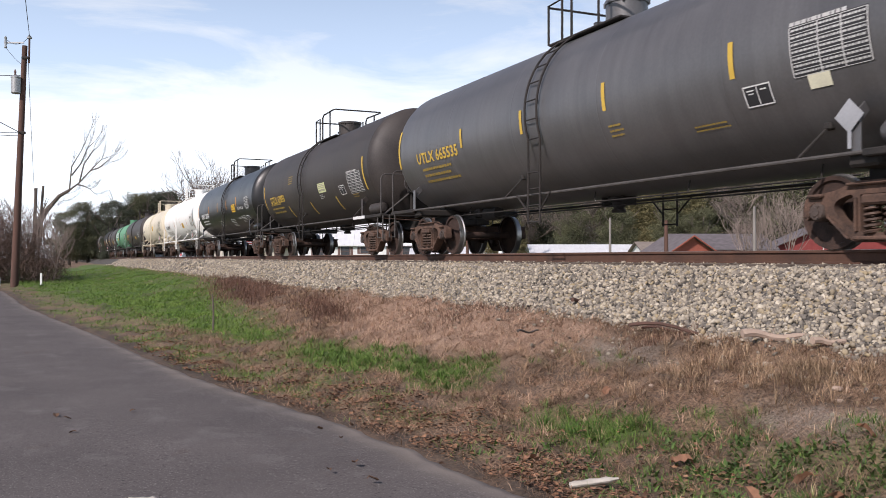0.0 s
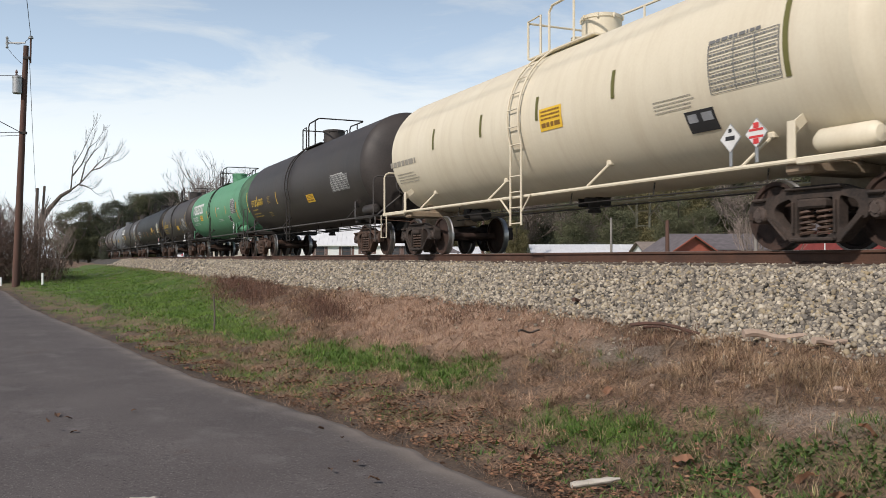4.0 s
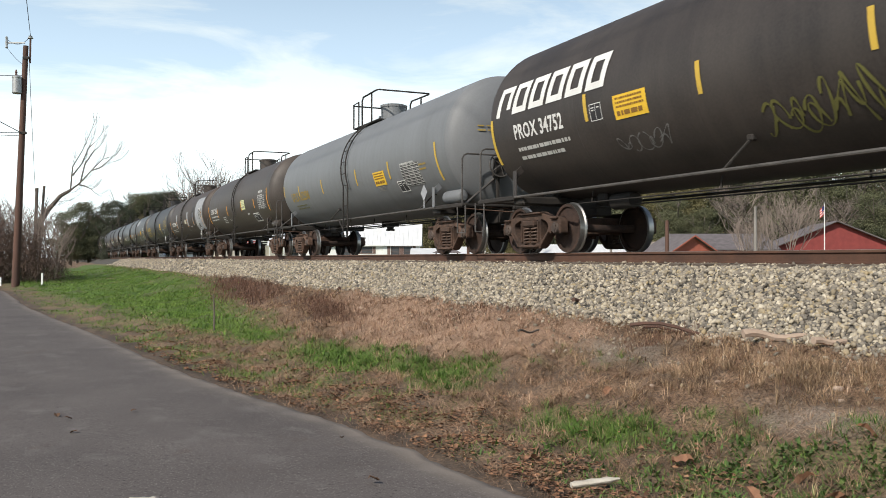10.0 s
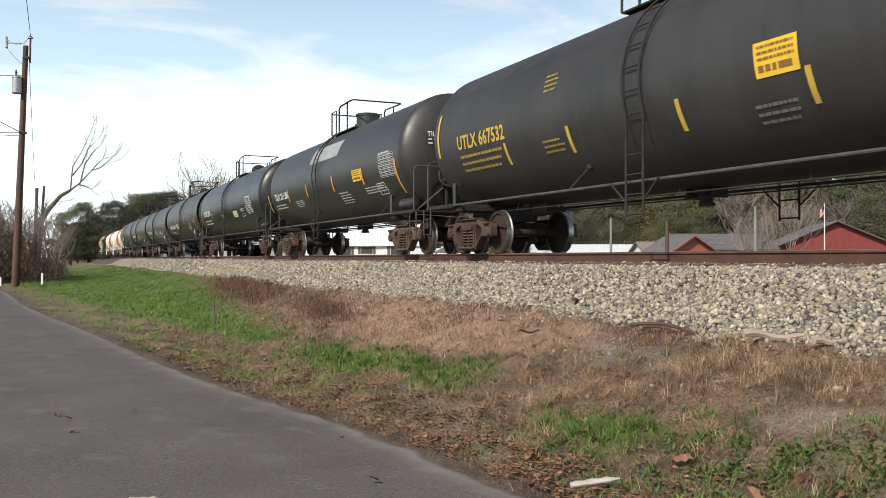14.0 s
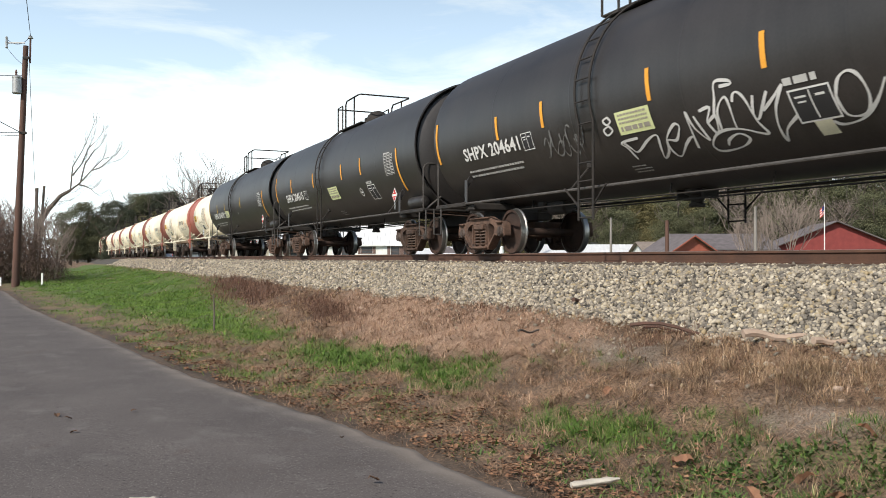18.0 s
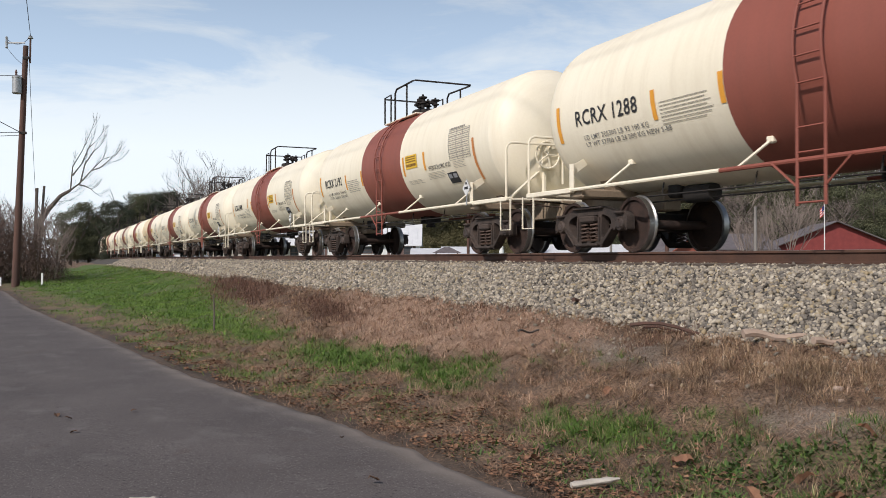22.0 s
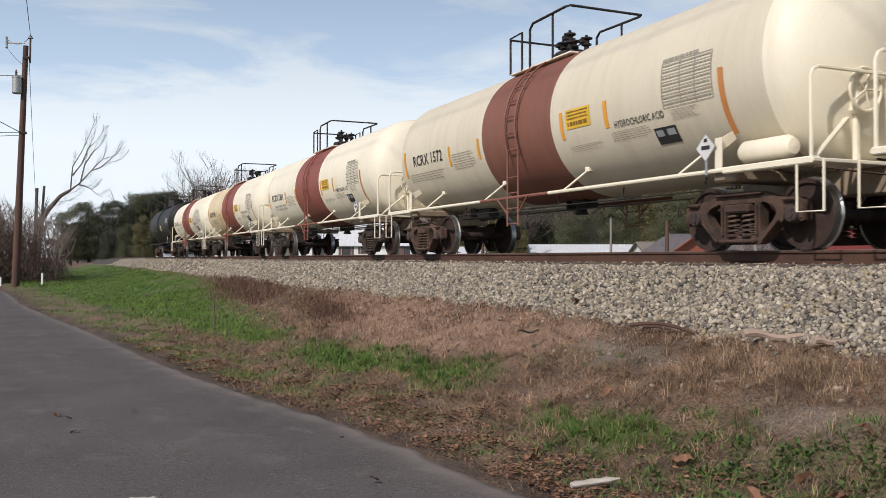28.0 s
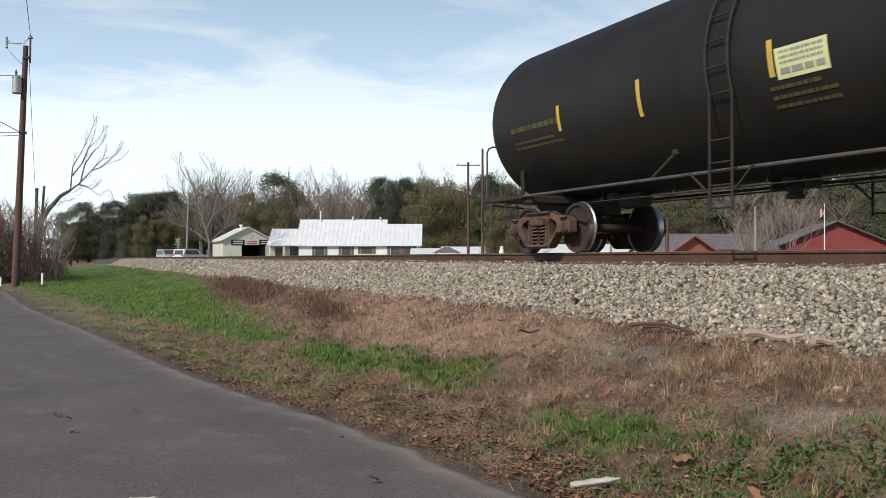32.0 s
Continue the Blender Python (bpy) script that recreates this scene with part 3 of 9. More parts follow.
def build_road():
    m = mat("worn_asphalt", (0.082, 0.071, 0.068), (0.122, 0.107, 0.102), 0.85, 0, 0.8, 120.0, 0.7, dist=0.008, spread=(0.36, 0.64), spec=0.25)
    n, l = m.node_tree.nodes, m.node_tree.links
    bs = n["Principled BSDF"]
    tc = n.new("ShaderNodeTexCoord")
    col = bs.inputs["Base Color"].links[0].from_socket

    def layer(col, tex, out, lo, hi, tone, stretch):
        """One more coat over the asphalt where a texture passes a threshold."""
        mp, rp, mx = n.new("ShaderNodeMapping"), n.new("ShaderNodeValToRGB"), n.new("ShaderNodeMix")
        mp.inputs["Scale"].default_value = stretch
        l.new(tc.outputs["Object"], mp.inputs["Vector"])
        l.new(mp.outputs["Vector"], tex.inputs["Vector"])
        rp.color_ramp.elements[0].position, rp.color_ramp.elements[1].position = min(lo, hi), max(lo, hi)
        if lo > hi:
            rp.color_ramp.elements[0].color, rp.color_ramp.elements[1].color = (1, 1, 1, 1), (0, 0, 0, 1)
        l.new(tex.outputs[out], rp.inputs["Fac"])
        mx.data_type = "RGBA"
        l.new(rp.outputs["Color"], mx.inputs["Factor"])
        l.new(col, mx.inputs["A"])
        mx.inputs["B"].default_value = (*tone, 1)
        return mx.outputs["Result"]

    def cloud(scale, detail, warp=0.0):
        t = n.new("ShaderNodeTexNoise")
        t.inputs["Scale"].default_value, t.inputs["Detail"].default_value, t.inputs["Distortion"].default_value = scale, detail, warp
        return t

    col = layer(col, cloud(1.3, 9.0, 0.3), "Fac", 0.55, 0.74, (0.142, 0.128, 0.123), (2.0, 1.3, 1))      # worn pale patches
    col = layer(col, cloud(2.6, 7.0, 0.6), "Fac", 0.64, 0.80, (0.095, 0.072, 0.060), (1, 0.8, 1))      # brown dirt
    col = layer(col, cloud(85.0, 2.0), "Fac", 0.58, 0.70, (0.235, 0.218, 0.208), (1, 1, 1))      # bright aggregate
    col = layer(col, cloud(46.0, 3.0), "Fac", 0.60, 0.70, (0.040, 0.035, 0.034), (1, 1, 1))      # tar between the stones
    sand, gm = n.new("ShaderNodeAttribute"), n.new("ShaderNodeMix")
    sand.attribute_name, gm.data_type = "grit", "RGBA"
    l.new(sand.outputs["Fac"], gm.inputs["Factor"])
    l.new(col, gm.inputs["A"])
    gm.inputs["B"].default_value = (0.235, 0.200, 0.172, 1)
    l.new(gm.outputs["Result"], bs.inputs["Base Color"])
    ys = axis([(-250, 10), (-20, 1), (2, 0.12), (14, 0.3), (30, 1), (60, 5), (260, 1)])
    off = np.array([0.0, 0.05, 0.12, 0.2, 0.3, 0.5, 1.2, 2.2, 3.2, 4.2, 5.2, 5.9, 6.05])
    lift = np.array([-0.06, -0.004, 0.0, 0.003, 0.005, 0.008, 0.02, 0.035, 0.04, 0.035, 0.02, 0.0, -0.06])
    edge = road_edge(ys) + 0.035 * wave(ys, ys * 0, 31, 1.1) + 0.02 * wave(ys, ys * 0, 32, 0.25)
    gx = edge[:, None] - off[None]
    gy = ys[:, None] + 0 * gx
    gz = lift[None] + 0.004 * wave(gx, gy, 33, 2.5)
    v = np.stack([gx, gy, gz], -1).reshape(-1, 3)
    idx = np.arange(v.shape[0]).reshape(len(ys), len(off))
    a, b, c, d = idx[:-1, :-1].ravel(), idx[1:, :-1].ravel(), idx[1:, 1:].ravel(), idx[:-1, 1:].ravel()
    me = fast_mesh("road", v, np.concatenate([np.stack([a, b, c], -1), np.stack([a, c, d], -1)]), m, True)
    grit = np.interp(off, (0.0, 0.08, 0.16, 0.34), (1.0, 0.95, 0.6, 0.0))[None] * np.clip(0.75 + 0.6 * wave(gx, gy, 34, 0.7), 0.1, 1)
    at = me.attributes.new("grit", "FLOAT", "POINT")
    at.data.foreach_set("value", grit.reshape(-1).astype(np.float32))
    ob = new("road", me)
    tagged(ob, "worn grey asphalt lane with a crumbling edge", "road", kind="structure")


def build_track():
    bed = Shape()
    prof = [(TOE - 0.1, 0.60), (TOE + 0.15, 0.74), (7.92, 1.325), (8.2, 1.355), (8.6, 1.385), (10.6, 1.385), (11.2, 1.36), (12.9, 0.70), (13.1, 0.55)]
    ys = list(axis([(-620, 40), (-20, 4), (0, 1), (40, 4), (120, 40), (760, 1)]))
    k = len(prof)
    vs = [(x, y, z) for y in ys for x, z in prof]
    fs = [(i * k + j, i * k + j + 1, (i + 1) * k + j + 1, (i + 1) * k + j) for i in range(len(ys) - 1) for j in range(k - 1)]
    bed.add(vs, [q[::-1] for q in fs])
    # its dark colour carries the shade in the gaps of the stones above
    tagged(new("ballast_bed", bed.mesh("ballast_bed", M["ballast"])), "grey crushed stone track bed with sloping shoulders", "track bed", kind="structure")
    track = thing("railway_track", "single track of rusty rails on ties in ballast", "railway track", kind="structure")
    # rails: foot, web and head
    half = [(0.070, 0.0), (0.070, 0.012), (0.012, 0.035), (0.012, 0.128), (0.037, 0.140), (0.037, 0.162), (0.030, 0.172)]
    ring = [(x, z) for x, z in half] + [(-x, z) for x, z in reversed(half)]
    for rx in (NEAR_RAIL, FAR_RAIL):
        s = Shape()
        s.plate([(rx + x, RAIL_TOP - 0.174 + z) for x, z in ring], -620, 760, axis=1)
        rail = part("rail", s, M["rail"], track, "rust-brown steel rail")
        head = Shape().box((rx, 70, RAIL_TOP - 0.0005), (0.056, 1380, 0.003))
        part("railhead", head, M["railtop"], rail, "worn bright running surface")
    tie = Shape().box((0, 0, 0), (2.6, 0.23, 0.18), 0.012).mesh("tie", M["tie"])
    for i in range(160):
        part("tie", tie, None, track, m=pose(TRACK_X, -20 + i * 0.52, 1.338, 0, 0, random.uniform(-1, 1)))
    # loose stones on the shoulder
    bm = bmesh.new()
    bmesh.ops.create_icosphere(bm, subdivisions=1, radius=0.5)
    rr = np.random.default_rng(3)
    bv = np.array([tuple(v.co) for v in bm.verts])[None] * rr.uniform(0.62, 1.30, (24, 12, 1)) * rr.uniform(0.7, 1.25, (24, 1, 3))
    bm.verts.index_update()
    bf = np.array([[v.index for v in q.verts] for q in bm.faces])
    bm.free()
    places, sizes = [], []
    for y0, y1, dens, lo, hi in ((1.5, 9, 1150, 0.024, 0.076), (9, 20, 760, 0.030, 0.080), (20, 45, 260, 0.05, 0.11), (45, 110, 34, 0.10, 0.2), (-3, 1.5, 200, 0.05, 0.10)):
        n = int(dens * (y1 - y0) * 2.3)
        x, y = 6.25 + 2.5 * rr.uniform(0, 1, n), rr.uniform(y0, y1, n)
        keep = x > 6.42 + 0.16 * wave(x, y, 41, 1.4) + rr.normal(0, 0.07, n)
        x, y = x[keep], y[keep]
        z = np.interp(x, [p[0] for p in prof], [p[1] for p in prof])
        z = np.maximum(z, ground_z(x, y) * (x < TOE + 0.2)) + rr.uniform(-0.005, 0.02, len(x)) + 0.018 * wave(x, y, 42, 0.6)
        places.append(np.stack([x, y, z], -1))
        sizes.append(rr.uniform(lo, hi, len(x))[:, None] * rr.uniform(0.65, 1.25, (len(x), 3)))
    # a few strays down the bank
    n = 420
    x, y = 6.4 - np.abs(rr.normal(0, 0.6, n)), rr.uniform(2.5, 14, n)
    places.append(np.stack([x, y, ground_z(x, y) + 0.01], -1))
    sizes.append(rr.uniform(0.02, 0.055, n)[:, None] * rr.uniform(0.65, 1.25, (n, 3)))
    at, size = np.concatenate(places), np.concatenate(sizes)
    me = spread_mesh("ballast_stones", bv, bf, at, size, rr.uniform(0, 6.28, len(at)), M["stone"], rr.uniform(-1.2, 1.2, len(at)))
    tagged(new("ballast_stones", me), "loose pale grey and buff crushed ballast stones", "ballast", kind="stuff")


def build_grass():
    rr = np.random.default_rng(11)
    blade_v = [(-0.5, 0, 0), (0.5, 0, 0), (-0.4, 0.10, 0.5), (0.4, 0.10, 0.5), (0.0, 0.42, 1.0)]
    blade_f = [(0, 1, 3), (0, 3, 2), (2, 3, 4)]

    def field(name, label, material, dens, keep, h, w, lean, x0=0.0, x1=6.8):
        at, size = [], []
        for y0, y1, f, g in ((1.5, 5.5, 1.0, 1.0), (5.5, 10, 0.75, 1.15), (10, 18, 0.36, 1.6), (18, 32, 0.13, 2.5), (32, 62, 0.04, 4.0), (62, 100, 0.012, 6.0)):
            n = int(dens * f * (y1 - y0) * (x1 - x0))
            x, y = rr.uniform(x0, x1, n), rr.uniform(y0, y1, n)
            ok = (rr.uniform(0, 1, n) < keep(x, y)) & (x > road_edge(y) + 0.03 + rr.uniform(0, 0.12, n))
            x, y = x[ok], y[ok]
            at.append(np.stack([x, y, ground_z(x, y) - 0.005], -1))
            hh = rr.uniform(h[0], h[1], len(x)) * min(g, 1.7) ** 0.6
            size.append(np.stack([rr.uniform(w[0], w[1], len(x)) * g, hh, hh], -1))
        at, size = np.concatenate(at), np.concatenate(size)
        me = spread_mesh(name, blade_v, blade_f, at, size, rr.uniform(0, 6.28, len(at)), material, -rr.uniform(lean[0], lean[1], len(at)))
        tagged(new(name, me), label, "grass", kind="stuff")

    def tufts(name, label, material, n, keep, h, w, blades, spread, x0=2.2, x1=6.6, y0=2.4, y1=24.0):
        """Tussocks: blades that rise from one root and fall outwards."""
        x, y = rr.uniform(x0, x1, n), y0 + (y1 - y0) * rr.beta(1.0, 1.9, n)
        ok = (rr.uniform(0, 1, n) < keep(x, y)) & (x > road_edge(y) + 0.3)
        x, y = np.repeat(x[ok], blades), np.repeat(y[ok], blades)
        tall = np.repeat(rr.uniform(h[0], h[1], ok.sum()), blades) * rr.uniform(0.5, 1.1, len(x))
        a, off = rr.uniform(0, 6.28, len(x)), np.abs(rr.normal(0, spread, len(x)))
        tx, ty = x - np.sin(a) * off, y + np.cos(a) * off
        g = np.clip(y / 8, 1.0, 2.2)
        size = np.stack([rr.uniform(w[0], w[1], len(x)) * g, tall, tall], -1)
        me = spread_mesh(name, blade_v, blade_f, np.stack([tx, ty, ground_z(tx, ty) - 0.005], -1), size, a, material, -np.clip(0.15 + off / spread * 0.55 + rr.normal(0, 0.2, len(x)), 0, 1.45))
        tagged(new(name, me), label, "grass", kind="stuff")

    clump = lambda x, y: np.clip(0.68 + 0.8 * wave(x, y, 51, 0.9) + 0.55 * wave(x, y, 59, 0.35), 0.10, 1)
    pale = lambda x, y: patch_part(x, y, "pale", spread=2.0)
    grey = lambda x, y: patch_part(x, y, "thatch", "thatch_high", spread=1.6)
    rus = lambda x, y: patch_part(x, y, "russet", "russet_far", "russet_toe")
    bare = lambda x, y: (1 - green_part(x, y)) ** 2 * np.clip((6.75 - x) / 0.5, 0, 1)
    mat_dry = lambda x, y: bare(x, y) * clump(x, y) * (1 - 0.85 * pale(x, y)) * (1 - 0.8 * grey(x, y)) * (1 - 0.7 * rus(x, y)) * (0.75 + 0.25 * np.clip((x - road_edge(y) - 0.8) / 0.8, 0, 1)) * np.clip((y - 2.5) / 3, 0.7, 1)
    field("dry_grass", "matted straw-coloured dead grass on the bank", M["dry"], 6000, mat_dry, (0.06, 0.17), (0.002, 0.0050), (0.6, 1.5), 2.0)
    field("bleached_grass", "bleached pinkish straw lying on the bank", M["blond"], 5200, lambda x, y: bare(x, y) * pale(x, y) * np.clip(0.8 + 0.6 * wave(x, y, 55, 0.7), 0.3, 1), (0.05, 0.16), (0.002, 0.005), (0.7, 1.55), 4.0)
    field("grey_thatch", "thin grey thatch over pebbly soil", M["thatch"], 6500, lambda x, y: bare(x, y) * grey(x, y) * np.clip(0.7 + 0.7 * wave(x, y, 56, 0.5), 0.15, 1), (0.04, 0.14), (0.0018, 0.004), (1.0, 1.55), 4.5)
    red = lambda x, y: np.maximum(rus(x, y), 0.35 * np.clip(wave(x, y, 53, 2.4) * 2.0 - 0.6, 0, 1) * np.clip((x - 4.2) / 0.6, 0, 1)) * (1 - green_part(x, y))
    field("dry_weeds", "clumps of red-brown dead weeds on the bank", M["dryred"], 3000, red, (0.08, 0.24), (0.002, 0.0045), (0.0, 1.1), 3.8)
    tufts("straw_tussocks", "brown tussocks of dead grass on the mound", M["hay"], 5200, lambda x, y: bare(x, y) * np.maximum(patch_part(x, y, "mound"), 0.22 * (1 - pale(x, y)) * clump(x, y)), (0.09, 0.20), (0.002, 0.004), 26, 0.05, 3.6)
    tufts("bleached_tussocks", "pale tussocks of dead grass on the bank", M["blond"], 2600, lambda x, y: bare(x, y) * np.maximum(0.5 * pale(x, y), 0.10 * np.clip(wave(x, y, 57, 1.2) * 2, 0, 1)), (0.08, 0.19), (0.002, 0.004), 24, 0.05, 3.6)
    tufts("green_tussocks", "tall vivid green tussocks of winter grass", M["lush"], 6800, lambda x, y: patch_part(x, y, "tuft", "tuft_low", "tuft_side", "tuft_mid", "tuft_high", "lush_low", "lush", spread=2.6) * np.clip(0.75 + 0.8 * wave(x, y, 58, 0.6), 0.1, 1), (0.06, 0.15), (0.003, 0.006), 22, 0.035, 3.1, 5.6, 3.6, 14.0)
    field("green_grass", "patches of short green winter grass", M["green"], 6200, lambda x, y: green_part(x, y) ** 1.2 * np.clip((y - 4.0) / 1.2, 0.8, 1), (0.03, 0.09), (0.003, 0.007), (0.1, 1.2), -1.5)
    weed = lambda x, y: np.maximum(patch_part(x, y, "weeds", spread=1.5), 0.25 * np.clip((6.6 - y) / 1.5, 0, 1) * np.clip((5.0 - x) / 0.8, 0, 1)) * np.clip((x - road_edge(y) - 0.15) / 0.3, 0, 1) * np.clip(0.5 + 1.1 * wave(x, y, 27, 0.5), 0, 1)
    field("broadleaf_weeds", "low dark green clover and weeds among dead leaves", M["weed"], 3300, weed, (0.03, 0.08), (0.012, 0.030), (0.2, 1.3), 1.5)
    # fallen leaves
    n = 17000
    y = 2.0 + 17 * rr.beta(1.2, 1.8, n)
    x = road_edge(y) + 0.12 + np.abs(rr.normal(0.45, 0.45, n))
    ok = np.clip(0.45 + 1.1 * wave(x, y, 61, 1.1), 0.02, 1) * (1 - 0.7 * green_part(x, y)) > rr.uniform(0, 1, n)
    x, y = x[ok], y[ok]
    lv = [(-0.5, 0, 0.02), (0, -0.42, 0.16), (0.1, 0.0, 0.0), (0, 0.45, 0.2), (0.55, 0.05, 0.14)]
    lf = [(0, 1, 2), (0, 2, 3), (2, 1, 4), (3, 2, 4)]
    s = rr.uniform(0.016, 0.050, len(x))[:, None] * np.array([1.0, 0.8, 1.0])[None]
    me = spread_mesh("fallen_leaves", lv, lf, np.stack([x, y, ground_z(x, y) + 0.03], -1), s, rr.uniform(0, 6.28, len(x)), M["leaf"], rr.uniform(-0.7, 0.7, len(x)))
    tagged(new("fallen_leaves", me), "dry brown fallen leaves along the road edge", "leaves", kind="stuff")


build_ground()
build_road()
build_track()
build_grass()


# ---- the train ----
SPEED = 16.0
WHEEL_R = 0.457
ON_SIDE = Matrix(((0, 0, 1, 0), (0, 1, 0, 0), (-1, 0, 0, 0), (0, 0, 0, 1)))      # z axis laid along x
ALONG = Matrix(((1, 0, 0, 0), (0, 0, 1, 0), (0, -1, 0, 0), (0, 0, 0, 1)))        # z axis laid along y


def wheelset_mesh():
    s = Shape()
    s.slot(0).lathe([(0.075, -0.98), (0.075, 0.98)], 16, ON_SIDE)
    for side in (-1, 1):
        prof = [(0.075, 0.10), (0.13, 0.095), (0.15, 0.045), (0.27, 0.012), (0.385, 0.03), (0.40, 0.065), (0.452, 0.07)]
        back = [(0.445, -0.075), (0.39, -0.065), (0.375, -0.03), (0.26, -0.045), (0.14, -0.07), (0.075, -0.08)]
        mm = Matrix.Translation((side * 0.7525, 0, 0)) @ (ON_SIDE if side > 0 else ON_SIDE @ pose(0, 0, 0, 180))
        s.slot(0).lathe(prof, 40, mm, False)
        s.slot(1).lathe([(0.452, 0.07), (0.457, 0.055), (0.459, -0.03), (0.484, -0.05), (0.482, -0.068), (0.445, -0.075)], 40, mm, False)
        s.slot(0).lathe(back, 40, mm, False)
        s.slot(2).lathe([(0.0, 0.0), (0.10, 0.0), (0.115, 0.02), (0.115, 0.13), (0.095, 0.16), (0.06, 0.165), (0.055, 0.18), (0.0, 0.18)], 20,
                        Matrix.Translation((side * 0.94, 0, 0)) @ (ON_SIDE if side > 0 else ON_SIDE @ pose(0, 0, 0, 180)), False)
        for k in range(3):
            a = 2 * math.pi * k / 3
            s.slot(2).lathe([(0.016, 0), (0.016, 0.02), (0, 0.02)], 6,
                            Matrix.Translation((side * 1.10, 0.072 * math.cos(a), 0.072 * math.sin(a))) @ (ON_SIDE if side > 0 else ON_SIDE @ pose(0, 0, 0, 180)), False)
    return s


def arc_corner(pts, r=0.05, n=3):
    """The outline with its corners rounded."""
    out = []
    for k, p in enumerate(pts):
        p, a, b = Vector(p), Vector(pts[k - 1]), Vector(pts[(k + 1) % len(pts)])
        ra, rb = min(r, (a - p).length * 0.45), min(r, (b - p).length * 0.45)
        p0, p1 = p + (a - p).normalized() * ra, p + (b - p).normalized() * rb
        for j in range(n + 1):
            t = j / n
            out.append(tuple(p0 * (1 - t) ** 2 + p * 2 * t * (1 - t) + p1 * t * t))
    return out


def side_frame_shape():
    """The cast truck side: an arched top, jaws over the bearings, a spring window and two wide rounded windows."""
    s = Shape()
    half = [(0.0, 0.79), (0.34, 0.79), (0.62, 0.70), (0.80, 0.675), (0.98, 0.675), (1.08, 0.60), (1.09, 0.36), (1.02, 0.36), (1.00, 0.545), (0.78, 0.545), (0.755, 0.36), (0.67, 0.36), (0.43, 0.12), (0.33, 0.08), (0.0, 0.08)]
    out = arc_corner(half[1:-1] + [(-a, b) for a, b in reversed(half[1:-1])], 0.05)
    tri = arc_corner([(0.365, 0.655), (0.60, 0.585), (0.655, 0.50), (0.60, 0.405), (0.42, 0.235), (0.365, 0.27)], 0.07)
    hole = arc_corner([(-0.275, 0.19), (-0.275, 0.635), (0.275, 0.635), (0.275, 0.19)], 0.03)
    s.plate(out, -0.075, 0.075, 0, holes=(tri, [(-a, b) for a, b in tri], hole))
    # ribs along the top and bottom members, column faces, jaw lugs
    s.box((-0.06, 0, 0.755), (0.16, 0.86, 0.035), 0.012)
    s.box((-0.06, 0, 0.125), (0.20, 0.66, 0.05), 0.015)
    for q in (-1, 1):
        s.box((-0.06, q * 0.318, 0.40), (0.11, 0.03, 0.40), 0.008)
        s.box((-0.055, q * 0.89, 0.645), (0.17, 0.22, 0.05), 0.02)
        mm = Matrix.Rotation(q * radians(43), 3, "X").to_4x4()
        s.box((-0.06, q * 0.56, 0.255), (0.13, 0.40, 0.028), 0.008, mm)
        s.box((-0.03, q * 1.055, 0.46), (0.13, 0.05, 0.14), 0.012)
    s.box((-0.03, 0, 0.565), (0.24, 0.44, 0.12), 0.025)
    return s


def spring_shape():
    s = Shape()
    pts = [(-0.04 + 0.082 * math.cos(a), 0.082 * math.sin(a), 0.165 + 0.33 * a / (2 * math.pi * 5)) for a in np.linspace(0, 2 * math.pi * 5, 56)]
    return s.tube(pts, 0.021, 5)


TRUCKS = {}


def truck_parts(kind):
    if kind not in TRUCKS:
        body = M["truck"] if kind == "rust" else M["truckdark"]
        bol = Shape().box((0, 0, 0.60), (2.05, 0.36, 0.20), 0.03).box((0, 0, 0.73), (0.5, 0.34, 0.08), 0.02)
        for q in (-1, 1):
            bol.box((0, q * 0.40, 0.42), (1.55, 0.10, 0.14), 0.02)
            bol.box((q * 0.64, q * 0.42, 0.46), (0.14, 0.07, 0.34), 0.02)
        TRUCKS[kind] = (bol.mesh("truck", body), side_frame_shape().mesh("side_frame", body), spring_shape().mesh("spring", M["spring"]),
                        wheelset_mesh().mesh("wheelset", [M["wheel"], M["tread"], M["bearing"]]))
    return TRUCKS[kind]


ROLLING = []


def add_truck(car, y, kind):
    bol, fr, sp, ws = truck_parts(kind)
    truck = part("truck", bol, None, car, "rusty cast steel truck", pose(0, y, 0))
    for q in (-1, 1):
        part("side_frame", fr, None, truck, m=pose(q * 1.0, 0, 0, 0, 0, 0 if q < 0 else 180))
        for dy in (-0.135, 0.135):
            part("spring", sp, None, truck, m=pose(q * 1.0, dy, 0, 0, 0, 0 if q < 0 else 180))
        ROLLING.append(part("wheelset", ws, None, truck, m=pose(0, q * 0.889, WHEEL_R)))


PAINT = {}


def paint(name, a, b, rough, streak, amount, scale=0.9, bump=0.05, rough2=None, spec=0.3):
    if max(a) < 0.2:      # dark paint shows its scuffs more
        k = {"faded_charcoal": 0.85, "satin_black": 0.95, "grey": 0.95, "green": 0.8, "green_grimed": 0.8}.get(name, 0.74 if a[0] > 1.2 * a[2] else 0.58)
        a, b, streak = tuple(v * k * 0.92 for v in a), tuple(v * k * 1.5 for v in b), tuple(v * k * 1.1 for v in streak)
        spec = {"satin_black": 0.55, "grey": 0.4, "faded_charcoal": 0.8, "dull_black": 0.25}.get(name, 0.42 if a[0] > 1.2 * a[2] else 0.5)
    PAINT[name] = mat("tank_paint_" + name, a, b, rough, 0, scale, 25.0, bump, streak=streak, streak_amount=amount, spread=(0.3, 0.72), rough2=rough2, spec=spec)
    return PAINT[name]


